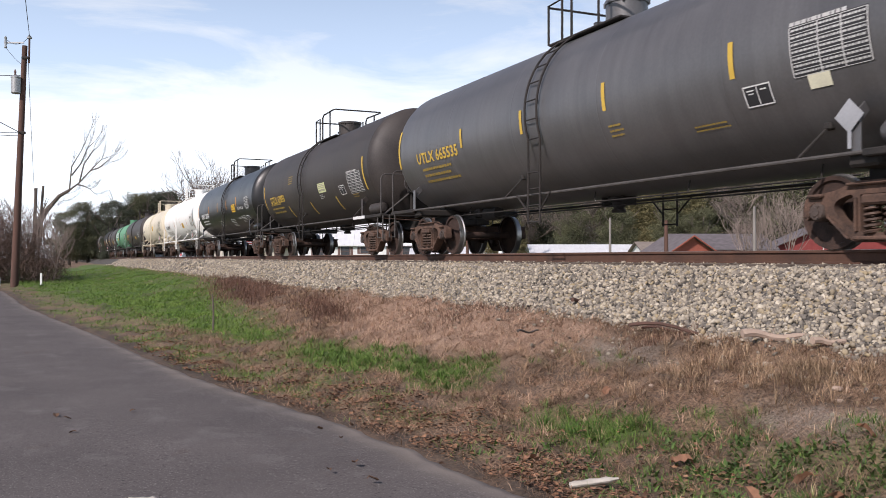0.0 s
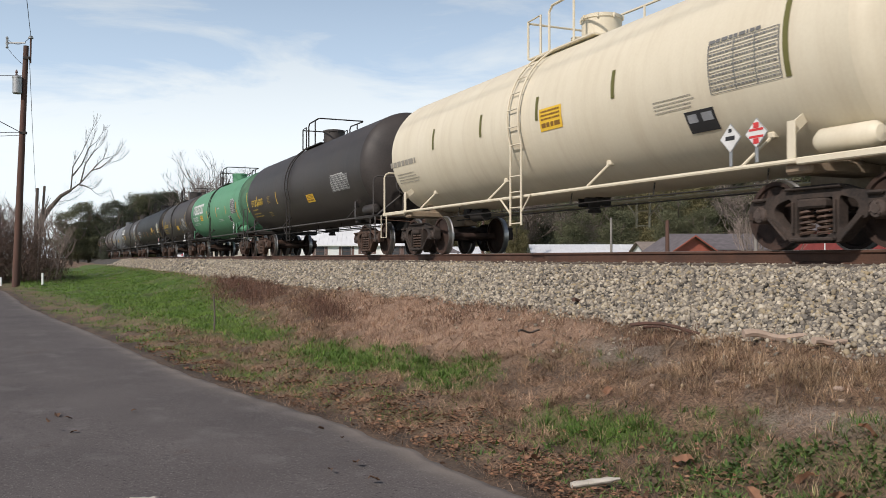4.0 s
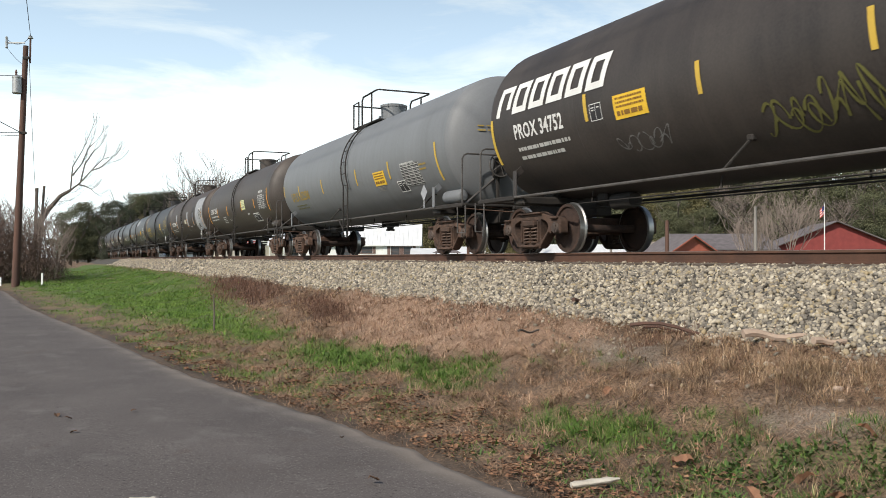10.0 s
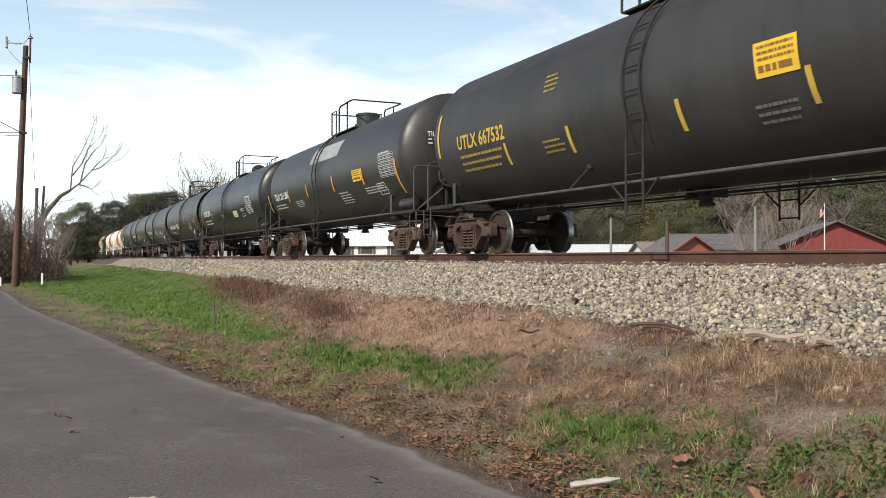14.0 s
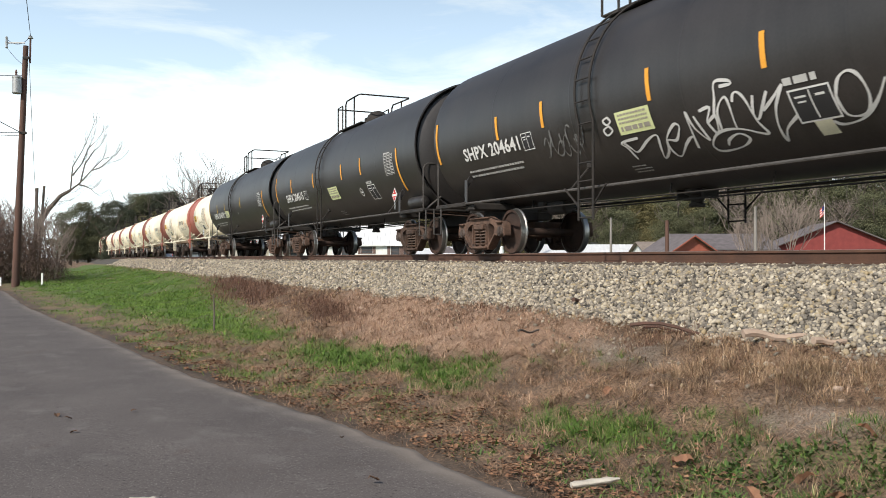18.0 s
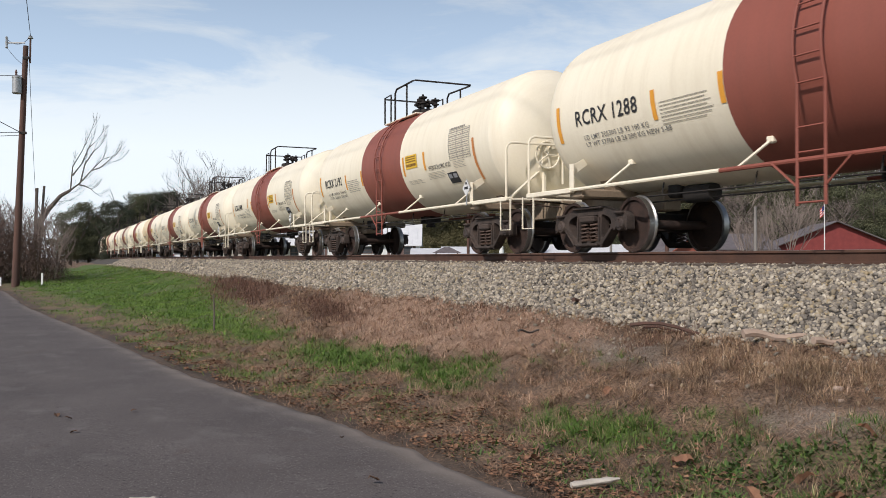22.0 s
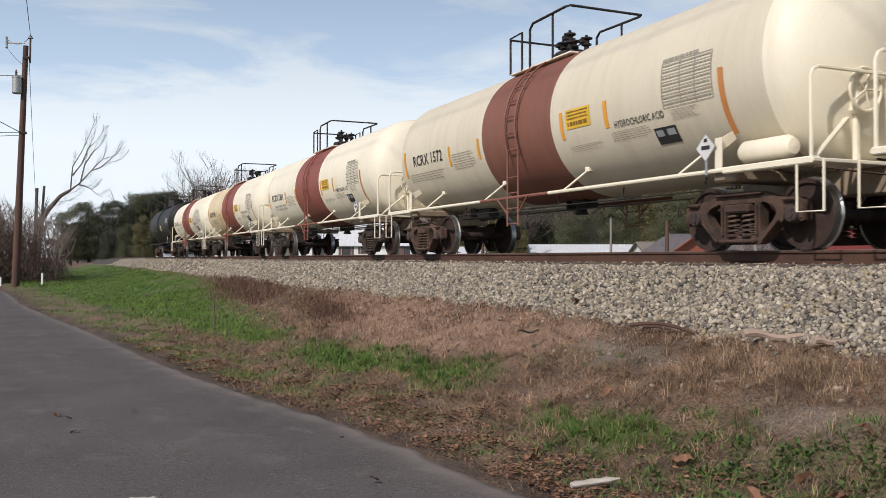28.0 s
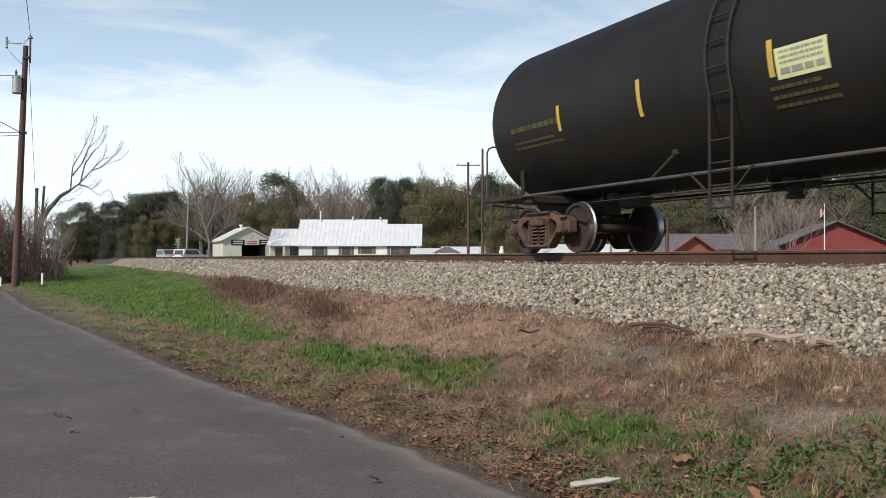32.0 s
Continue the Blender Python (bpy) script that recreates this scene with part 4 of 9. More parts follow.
paint("charcoal", (0.036, 0.034, 0.034), (0.056, 0.052, 0.051), 0.45, (0.085, 0.080, 0.077), 0.5, spec=0.2)
paint("faded_charcoal", (0.085, 0.084, 0.087), (0.090, 0.088, 0.088), 0.34, (0.045, 0.042, 0.041), 0.55, spec=0.7)
paint("charcoal_brown", (0.036, 0.030, 0.028), (0.056, 0.047, 0.042), 0.5, (0.085, 0.070, 0.060), 0.45, spec=0.2)
paint("black", (0.0155, 0.0145, 0.0145), (0.024, 0.0225, 0.0225), 0.30, (0.037, 0.035, 0.0345), 0.35, spec=0.18)
paint("satin_black", (0.0185, 0.0165, 0.0160), (0.030, 0.0270, 0.0260), 0.36, (0.044, 0.040, 0.038), 0.5, spec=0.25)
paint("dull_black", (0.0150, 0.0130, 0.0120), (0.0210, 0.0185, 0.0168), 0.48, (0.0270, 0.0231, 0.0205), 0.4, spec=0.15)
paint("grey", (0.165, 0.172, 0.180), (0.130, 0.136, 0.143), 0.5, (0.10, 0.10, 0.10), 0.4)
paint("brown", (0.050, 0.036, 0.028), (0.072, 0.053, 0.043), 0.50, (0.0338, 0.0270, 0.0240), 0.55, spec=0.2)
paint("brown_dark", (0.050, 0.039, 0.032), (0.075, 0.060, 0.051), 0.46, (0.0910, 0.0840, 0.0770), 0.45, spec=0.2)
paint("green", (0.095, 0.270, 0.150), (0.125, 0.320, 0.185), 0.5, (0.070, 0.17, 0.10), 0.5)
paint("green_grimed", (0.085, 0.235, 0.132), (0.060, 0.140, 0.085), 0.55, (0.030, 0.026, 0.022), 0.95, 0.8)
paint("white", (0.86, 0.86, 0.82), (0.80, 0.79, 0.74), 0.38, (0.55, 0.52, 0.45), 0.3)
paint("cream", (0.70, 0.64, 0.50), (0.62, 0.555, 0.42), 0.45, (0.45, 0.36, 0.25), 0.35)
paint("offwhite", (0.87, 0.805, 0.645), (0.80, 0.730, 0.565), 0.42, (0.52, 0.42, 0.28), 0.32)
paint("stained", (0.74, 0.65, 0.46), (0.68, 0.50, 0.28), 0.45, (0.58, 0.42, 0.22), 0.7, 0.6)
# cream darkened for grime and, in the same colour, for shade below the tank
paint("grimy_shaded_cream", (0.34, 0.27, 0.19), (0.20, 0.145, 0.10), 0.7, (0.12, 0.085, 0.06), 0.6)
paint("oxide", (0.29, 0.092, 0.065), (0.235, 0.075, 0.054), 0.5, (0.19, 0.075, 0.055), 0.45)
paint("salmon", (0.42, 0.145, 0.105), (0.36, 0.12, 0.088), 0.5, (0.30, 0.11, 0.08), 0.4)
paint("oxide_brown", (0.25, 0.105, 0.072), (0.20, 0.085, 0.060), 0.5, (0.15, 0.07, 0.05), 0.5)


def head_profile(r, depth, kind):
    """(radius, height) from the barrel's end outwards."""
    if kind == "rim":      # jacketed end with an overhanging rim and a shallow dished head
        return [(r, 0), (r, 0.02), (r - 0.035, 0.02), (r - 0.04, -0.22), (r * 0.93, -0.06), (r * 0.8, 0.06), (r * 0.55, 0.16), (r * 0.28, 0.21), (0.001, 0.225)]
    out = []
    for k in range(11):
        a = k / 10 * math.pi / 2
        p = 0.72 if kind == "flat" else 1.0
        out.append((max(0.001, r * math.cos(a) ** p), depth * math.sin(a)))
    return out


def on_tank(R, zc, th, gap=0.0):
    a = radians(th)
    return -(R + gap) * math.cos(a), zc + (R + gap) * math.sin(a)


class TankCar:
    """One tank car: its empty, its sizes and its own frame (y along the car, +y to the rear)."""

    def __init__(self, front, rear, body, R=1.45, zc=2.70, head="round", trim="steel", band=None, band_half=1.6, truck="rust", label="", end=0.62,
                 dome="plain", ladder=True, ladder_at=0.45, head_paint=None, dome_paint=None, plat=1.15, head_depth=0.55, reservoir=True, long_walk=False, mid=0.0):
        R, zc = R + 0.11, zc - 0.12      # outside of the jacket
        self.y = (front + rear) / 2
        self.L, self.R, self.zc = rear - front, R, zc
        car = self.car = thing("tank_car", label, "tank car", group="tank cars of the train")
        P, H, L = PAINT[body], PAINT[head_paint or (body if body != "stained" else "offwhite")], self.L
        trim_m = PAINT[trim] if trim in PAINT else M["railpipe"]
        depth = {"round": head_depth, "flat": 0.45, "rim": 0.0}[head]
        b = self.b = L / 2 - end - depth          # half length of the barrel
        # barrel courses with raised weld seams
        cuts = [-b, b] if not band else [-b, mid - band_half, mid + band_half, b]
        for i, (y0, y1) in enumerate(zip(cuts, cuts[1:])):
            s, n = Shape(), max(1, round((y1 - y0) / 3.0))
            prof = []
            for k in range(n):
                a0, a1 = y0 + (y1 - y0) * k / n, y0 + (y1 - y0) * (k + 1) / n
                prof += [(R, a0), (R, a0 + 0.015), (R, a1 - 0.045), (R, a1 - 0.03)]
                if k < n - 1:
                    prof += [(R + 0.002, a1 - 0.022), (R + 0.002, a1 + 0.022 - 0.03)]
            prof.append((R, y1))
            s.lathe(prof, 56, Matrix.Translation((0, -0.08, zc)) @ ALONG, False)
            part("barrel", s, PAINT[band] if band and i == 1 else (PAINT["offwhite"] if body == "stained" and i == 0 else P), car, "red-brown painted middle course" if band and i == 1 else "")
        for q in (-1, 1):
            s = Shape().lathe(head_profile(R, depth, head), 56, Matrix.Translation((0, q * b - 0.08, zc)) @ (ALONG if q > 0 else ALONG @ pose(0, 0, 0, 180)), False)
            part("tank_head", s, H, car)
        # top: manway, valves, walkway and rails
        top, mx = zc + R, Matrix.Translation((0, mid, 0))
        dm = PAINT[dome_paint] if dome_paint else (P if dome == "plain" else M["steel"])
        if dome == "valves":
            s = Shape().lathe([(0.40, -0.06), (0.40, 0.10), (0.36, 0.14), (0.0, 0.15)], 24, Matrix.Translation((0, mid + 0, top)))
            part("manway", s, M["steel"], car, "dark manway plate")
            for dx, dy, h in ((-0.16, -0.12, 0.42), (0.12, 0.16, 0.36), (-0.10, 0.22, 0.30), (0.18, -0.2, 0.34)):
                s = Shape().lathe([(0.05, 0), (0.05, h * 0.35), (0.10, h * 0.4), (0.10, h * 0.48), (0.06, h * 0.52), (0.06, h * 0.7), (0.12, h * 0.76), (0.12, h * 0.84),
                                   (0.03, h * 0.88), (0.03, h), (0, h)], 12, Matrix.Translation((dx, mid + dy, top + 0.14)))
                s.box((dx - 0.06, mid + dy, top + 0.14 + h * 0.6), (0.22, 0.09, 0.09), 0.02)
                part("valve", s, M["steel"], car, "dark angle valve")
        elif dome == "ball":
            part("manway", Shape().lathe([(0.36, -0.06), (0.36, 0.12), (0.31, 0.24), (0.2, 0.33), (0.08, 0.37), (0, 0.38)], 24, Matrix.Translation((0, mid - 0.5, top))), M["steel"], car, "rounded dark valve cover")
            part("valve", Shape().lathe([(0.09, -0.02), (0.09, 0.2), (0.05, 0.24), (0, 0.24)], 12, Matrix.Translation((-0.15, mid + 0.1, top))), M["steel"], car)
        else:
            s = Shape().lathe([(0.38, -0.08), (0.38, 0.38), (0.40, 0.39), (0.40, 0.45), (0.36, 0.47), (0, 0.49)], 28, Matrix.Translation((0, mid - 0.25, top)))
            for k in range(8):
                a = k * math.pi / 4
                s.box((0.40 * math.cos(a), mid - 0.25 + 0.40 * math.sin(a), top + 0.41), (0.04, 0.04, 0.10), 0.01)
            part("manway", s, dm, car, "bolted round manway dome")
            part("valve", Shape().lathe([(0.08, -0.02), (0.08, 0.16), (0.12, 0.17), (0.12, 0.22), (0, 0.24)], 12, Matrix.Translation((-0.1, mid + 0.45, top))), dm, car)
        pz, px = zc + math.sqrt(max(0.1, R * R - 0.62)) + 0.09, 0.80
        walkway = Shape()
        for q in (-1, 1):
            walkway.box((q * 0.66, 0, pz), (0.30, plat * 2, 0.04), 0.01)
            for dy in (-plat + 0.1, 0, plat - 0.1):
                walkway.box((q * 0.62, dy, pz - 0.12), (0.05, 0.06, 0.22))
        part("walkway", walkway, trim_m if trim != "steel" else M["steel"], car, "steel grating walkway", m=mx)
        rm = {"offwhite": M["steel"], "white": PAINT["white"], "cream": PAINT["cream"]}.get(trim, M["steel"])
        for q in (-1, 1):
            s, x = Shape(), q * px
            hi, lo = pz + 0.86, pz + 0.76
            s.tube([(x, plat, pz), (x, plat, lo), (x, plat * 0.58, lo + 0.02), (x, plat * 0.58, pz)], 0.024, 6)
            part("handrail", s, rm, car, "tubular walkway handrail", m=mx)
            part("rail_post", Shape().tube([(x, -plat * 0.45, pz), (x, -plat * 0.45, hi)], 0.024, 6), rm, car, m=mx)
        s = Shape().tube([(-px, plat * 0.3, pz), (-px, plat * 0.3, hi - 0.1), (-px, plat * 0.2, hi), (-px - 0.04, -plat * 0.9, hi), (-px, -plat, hi), (px, -plat, hi), (px + 0.04, -plat * 0.9, hi), (px, plat * 0.2, hi), (px, plat * 0.3, hi - 0.1), (px, plat * 0.3, pz)], 0.026, 6)
        part("handrail", s, rm, car, "tubular handrail round the manway", m=mx)
        s = Shape().tube([(-px, plat, lo - 0.03), (px, plat, lo - 0.03)], 0.022, 6)
        part("end_rail", s, rm, car, m=mx)
        if long_walk:
            for q in (-1, 1):
                s = Shape()
                for y0, y1 in ((plat + 0.2, b - 1.2), (-b + 1.2, -plat - 0.2)):
                    s.tube([(q * 0.55, y0, pz + 0.10), (q * 0.55, y1, pz + 0.10)], 0.02, 6)
                    for k in range(6):
                        yy = y0 + (y1 - y0) * k / 5
                        s.tube([(q * 0.55, yy, pz - 0.1), (q * 0.55, yy, pz + 0.10)], 0.016, 5)
                part("safety_rail", s, M["steel"], car, m=mx)
        # ladders over the tank's side
        lm = PAINT[band] if band else (trim_m if trim in PAINT else M["steel"])
        for q in (-1, 1) if ladder else ():
            s = Shape()
            for dy in (-0.21, 0.21):
                pts = []
                for k in range(13):
                    th = 62 - k * (62 + 18) / 12
                    x, z = on_tank(R, zc, th, 0.07)
                    pts.append((-q * x if q > 0 else x, ladder_at + dy, z))
                x, z = on_tank(R, zc, -18, 0.07)
                xx = -q * x if q > 0 else x
                pts += [(xx, ladder_at + dy, 1.1), (xx, ladder_at + dy, 0.52)]
                s.tube(pts, 0.022, 6)
            for k in range(7):
                x, z = on_tank(R, zc, 56 - k * 12.3, 0.07)
                xx = -x if q > 0 else x
                s.tube([(xx, ladder_at - 0.21, z), (xx, ladder_at + 0.21, z)], 0.014, 5)
            for z in (0.56, 0.86, 1.16, 1.46):
                s.tube([(xx, ladder_at - 0.21, z), (xx, ladder_at + 0.21, z)], 0.014, 5)
            for dy in (-0.6, 0.6):
                s.tube([(xx, ladder_at + (0.21 if dy > 0 else -0.21), 0.75), (xx + 0.02 * q, ladder_at + dy, 1.07)], 0.018, 5)
            part("ladder", s, lm, car, "steel side ladder")
        # underframe: side pipes, stub sills, bolsters, saddles
        ty = L / 2 - 1.95
        self.ty = ty
        for q in (-1, 1):
            ends = [-ty - 1.35, ty + 1.35] if not band else [-ty - 1.35, mid - band_half, mid + band_half, ty + 1.35]
            for k, (y0, y1) in enumerate(zip(ends, ends[1:])):
                s = Shape().tube([(q * 1.40, y0, 1.07), (q * 1.40, y1, 1.07)], 0.026 if trim == "steel" else 0.032, 8)
                part("side_rail", s, PAINT[band] if band and k == 1 else trim_m, car, "long running rail along the side")
            for k in (0, 2) if trim == "steel" else (0, 1, 2, 3):
                yy = -ty + 0.9 + (2 * ty - 1.8) * k / 3
                x, z = on_tank(R, zc, -45, 0.0)
                s = Shape().tube([(q * 1.40, yy, 1.07), (-q * x, yy - 0.22, z)], 0.021, 6)
                s.box((-q * x * 1.0, yy - 0.22, z), (0.10, 0.12, 0.10), 0.02)
                part("rail_bracket", s, M["steel"] if trim == "steel" else trim_m, car)
        for q in (-1, 1):
            s = Shape().box((0, q * (L / 2 - 1.6), 0.88), (0.36, 2.5, 0.36), 0.02).box((0, q * ty, 1.00), (2.7, 0.42, 0.16), 0.03)
            s.plate([(-0.62, 1.05), (0.62, 1.05), (0.80, zc - R * 0.80), (0.55, zc - R * 0.90), (-0.55, zc - R * 0.90), (-0.80, zc - R * 0.80)], q * ty - 0.14, q * ty + 0.14, 1)
            part("bolster", s, M["steel"] if trim == "steel" else PAINT["grimy_shaded_cream"], car, "bolster and tank saddle")
            s = Shape().box((0, q * (L / 2 - 0.22), 0.86), (0.22, 0.5, 0.22), 0.04).box((0.03, q * (L / 2 - 0.03), 0.86), (0.20, 0.16, 0.28), 0.04)
            s.tube([(-1.35, q * (L / 2 - 0.42), 0.98), (-0.2, q * (L / 2 - 0.35), 0.92)], 0.014, 5)
            part("coupler", s, M["truck"], car, "rusty knuckle coupler")
            s = Shape().box((0, q * (L / 2 - 0.58), 1.06), (2.86, 0.40, 0.05), 0.01)
            for k in (-1, 1):
                s.box((k * 1.36, q * (L / 2 - 1.15), 1.06), (0.16, 1.5, 0.09), 0.015)
            part("end_platform", s, trim_m if trim != "steel" else M["steel"], car, "end platform and steps")
            for k in (-1, 1):
                yy = q * (L / 2 - 0.44)
                s = Shape().tube([(k * 1.40, yy, 1.06), (k * 1.40, yy, 2.06), (k * 1.36, yy, 2.14), (k * 1.28, yy, 2.18), (k * 0.12, yy, 2.18), (k * 0.10, yy, 2.1), (k * 0.10, yy, 1.4)], 0.019 if trim == "steel" else 0.024, 6)
                part("grab_rail", s, trim_m, car, "bent end handrail")
                s = Shape().tube([(k * 1.42, yy - 0.2, 1.05), (k * 1.42, yy - 0.2, 0.45), (k * 1.42, yy + 0.2, 0.45), (k * 1.42, yy + 0.2, 1.05)], 0.018, 5)
                part("stirrup", s, trim_m, car, "stirrup step")
                x, z = on_tank(R, zc, -36, 0)
                yy = q * ty + 0.05
                s = Shape().plate([(k * 1.39, z - 0.30), (k * 1.39, z - 0.12), (k * (abs(x) + 0.01), z), (k * (abs(x) - 0.06), z - 0.10)], yy - 0.012, yy + 0.012, 1)
                s.box((k * 1.395, yy, (1.06 + z) / 2 - 0.05), (0.02, 0.13, z - 1.16), 0.004)
                part("tank_bracket", s, trim_m if trim != "steel" else P, car)
            add_truck(car, q * ty, truck)
        # brake gear at the leading end, air reservoir, foundation rods
        yb = -(L / 2 - 0.50)
        s = Shape().tube([(-0.42 + 0.27 * math.cos(a), yb, 1.98 + 0.27 * math.sin(a)) for a in np.linspace(0, 2 * math.pi, 25)], 0.02, 6, False)
        for k in range(5):
            a = k * 2 * math.pi / 5
            s.tube([(-0.42, yb, 1.98), (-0.42 + 0.26 * math.cos(a), yb, 1.98 + 0.26 * math.sin(a))], 0.012, 5)
        part("brake_wheel", s, trim_m, car, "spoked hand brake wheel")
        s = Shape().box((-0.42, yb + 0.12, 1.92), (0.26, 0.16, 0.46), 0.04).box((-0.42, yb + 0.14, 1.42), (0.07, 0.07, 0.7), 0.01)
        part("brake_housing", s, trim_m if trim != "steel" else M["steel"], car)
        s = Shape()
        s.tube([(-1.30, yb, 1.08), (-0.25, yb + 0.25, 1.85)], 0.03, 6)
        s.tube([(1.30, yb, 1.08), (0.25, yb + 0.25, 1.85)], 0.03, 6)
        part("end_brace", s, trim_m, car)
        if reservoir:
            s = Shape().lathe([(0.0, -0.46), (0.10, -0.44), (0.155, -0.36), (0.155, 0.36), (0.10, 0.44), (0.0, 0.46)], 20, Matrix.Translation((-1.12, -(ty + 0.55), 1.30)) @ ALONG, False)
            part("air_reservoir", s, P if trim == "steel" else trim_m, car, "small air reservoir tank")
        s = Shape()
        for x, z in ((-0.55, 0.92), (-0.30, 0.84)):
            s.tube([(x, -ty + 0.7, z), (x, ty - 0.7, z)], 0.013, 5)
        for k in range(5):
            yy = -ty + 1.3 + (2 * ty - 2.6) * k / 4
            s.tube([(-0.55, yy, 0.92), (-0.50, yy, zc - R * 0.9)], 0.012, 5)
        part("brake_rod", s, M["steel"], car)
        s = Shape().lathe([(0.20, 0.0), (0.20, -0.10), (0.13, -0.13), (0.10, -0.24), (0.13, -0.26), (0.13, -0.31), (0, -0.31)], 16, Matrix.Translation((0, 0, zc - R + 0.03)))
        s.box((0, 0.30, zc - R - 0.05), (0.34, 0.05, 0.22), 0.02).box((0, -0.30, zc - R - 0.05), (0.34, 0.05, 0.22), 0.02)
        part("outlet_valve", s, M["steel"], car, "bottom outlet valve and skid")
        s = Shape().lathe([(0, -0.32), (0.14, -0.30), (0.15, 0.28), (0.0, 0.30)], 14, Matrix.Translation((-0.25, ty - 1.9, 0.92)) @ ALONG, False).box((-0.25, ty - 1.35, 1.0), (0.26, 0.3, 0.24), 0.04)
        part("brake_cylinder", s, M["steel"], car)


COUPLERS = (4.9, 21.6, 36.75, 53.25, 69.85, 86.3, 103.95, 121.0, 135.6, 156.7, 176.6, 193.5, 209.9, 226.5, 243.35, 259.4, 276.4,
            291.55, 306.75, 321.9, 337.1, 351.95, 366.6, 381.3, 396.4, 411.1, 425.85, 440.5, 455.1, 469.9, 484.7, 499.3, 513.9, 528.3)
RIMMED = dict(body="satin_black", R=1.50, zc=2.74, head="rim", dome="ball", end=0.60, truck="rust", label="satin black tank car with orange reflector strips and a rimmed end", ladder_at=0.5, mid=0.35)
ACID = dict(body="offwhite", R=1.31, zc=2.57, head="round", trim="offwhite", band="oxide", dome="valves", truck="dark", head_depth=0.72, end=0.55,
            label="off-white acid tank car with a red-brown middle band", ladder_at=0.25, mid=0.3, band_half=1.5, reservoir=False, head_paint="offwhite")
CARS = [
    TankCar(*COUPLERS[0:2], "faded_charcoal", 1.44, 2.69, label="charcoal grey tank car with yellow reflector strips", head_depth=0.6),
    TankCar(*COUPLERS[1:3], "charcoal_brown", 1.45, 2.72, label="faded brownish black tank car with yellow lettering", head_depth=0.6),
    TankCar(*COUPLERS[2:4], "black", 1.44, 2.72, head="flat", ladder_at=-0.7, label="glossy black tank car with white lettering"),
    TankCar(*COUPLERS[3:5], "white", 1.42, 2.70, trim="white", label="clean white tank car with black lettering and white rails", dome_paint="white", truck="rust", reservoir=False),
    TankCar(*COUPLERS[4:6], "cream", 1.38, 2.66, trim="cream", label="cream tank car with faded black lettering", dome_paint="cream", truck="dark"),
    TankCar(*COUPLERS[5:7], "charcoal_brown", 1.45, 2.70, label="weathered dark grey tank car with yellow lettering", head_depth=0.6),
    TankCar(*COUPLERS[6:8], "green", 1.40, 2.68, label="green tank car with orange reflector strips and a grimy end", dome_paint="green", head_paint="green_grimed"),
    TankCar(*COUPLERS[7:9], "charcoal_brown", 1.42, 2.70, label="dark brownish grey tank car with yellow lettering"),
    TankCar(*COUPLERS[8:10], "dull_black", 1.47, 2.72, head="flat", label="very long black tank car with white lettering", long_walk=True, ladder=False),
    TankCar(*COUPLERS[9:11], "charcoal_brown", 1.45, 2.72, head="round", label="long black tank car with spray-painted scrawls", ladder=True, plat=2.8, mid=-0.8, ladder_at=-3.4),
    TankCar(*COUPLERS[10:12], "grey", 1.43, 2.68, ladder_at=-0.25, label="matt grey tank car with faded yellow lettering", dome_paint="grey"),
    TankCar(*COUPLERS[11:13], "brown_dark", 1.46, 2.70, ladder_at=0.0, label="brownish weathered tank car with white lettering"),
    TankCar(*COUPLERS[12:14], "brown", 1.46, 2.70, ladder_at=1.08, label="rust-brown tank car with grey primer patches"),
    TankCar(*COUPLERS[13:15], "charcoal", 1.46, 2.70, ladder_at=-0.2, label="scuffed charcoal tank car with yellow lettering"),
    TankCar(*COUPLERS[14:16], "satin_black", 1.47, 2.72, head="round", label="black tank car with white stencils and a yellow label"),
    TankCar(*COUPLERS[15:17], "black", 1.48, 2.72, head="flat", label="glossy black tank car with large white lettering", dome="ball"),
    *[TankCar(*COUPLERS[k:k + 2], **dict(RIMMED, ladder_at=at)) for k, at in zip(range(16, 20), (-0.28, 0.82, 1.0, 0.8))],
    *[TankCar(*COUPLERS[k:k + 2], **dict(ACID, **more)) for k, more in zip(range(20, 32), (
        dict(band="salmon"), {}, {}, {}, {}, {}, dict(body="stained"), {}, dict(band="oxide_brown", body="cream", band_half=1.35, truck="rust", reservoir=True), {}, dict(body="stained"), {}))],
    TankCar(*COUPLERS[32:34], "dull_black", 1.44, 2.69, label="matt black last tank car with faded yellow stencils", head_depth=0.5, end=0.42, ladder_at=-0.2),
]




# ---- lettering, labels and strips on the tanks ----
def wrap(c, u, th, pts, gap):
    """Points (to the right, up) on the near side of a tank, round (u, th)."""
    r, out = c.R + gap, []
    for a, b in pts:
        t = radians(th) + b / c.R
        out.append((-r * math.cos(t), u - a, c.zc + r * math.sin(t)))
    return out


def sheet(c, u, th, a0, b0, a1, b1, gap, s=None):
    """A rectangle bent round the tank."""
    s = s or Shape()
    n = max(1, math.ceil(abs(b1 - b0) / 0.10))
    pts = [(a, b0 + (b1 - b0) * k / n) for k in range(n + 1) for a in (a0, a1)]
    return s.add(wrap(c, u, th, pts, gap), [(2 * k, 2 * k + 1, 2 * k + 3, 2 * k + 2) for k in range(n)])


LETTERS = {}


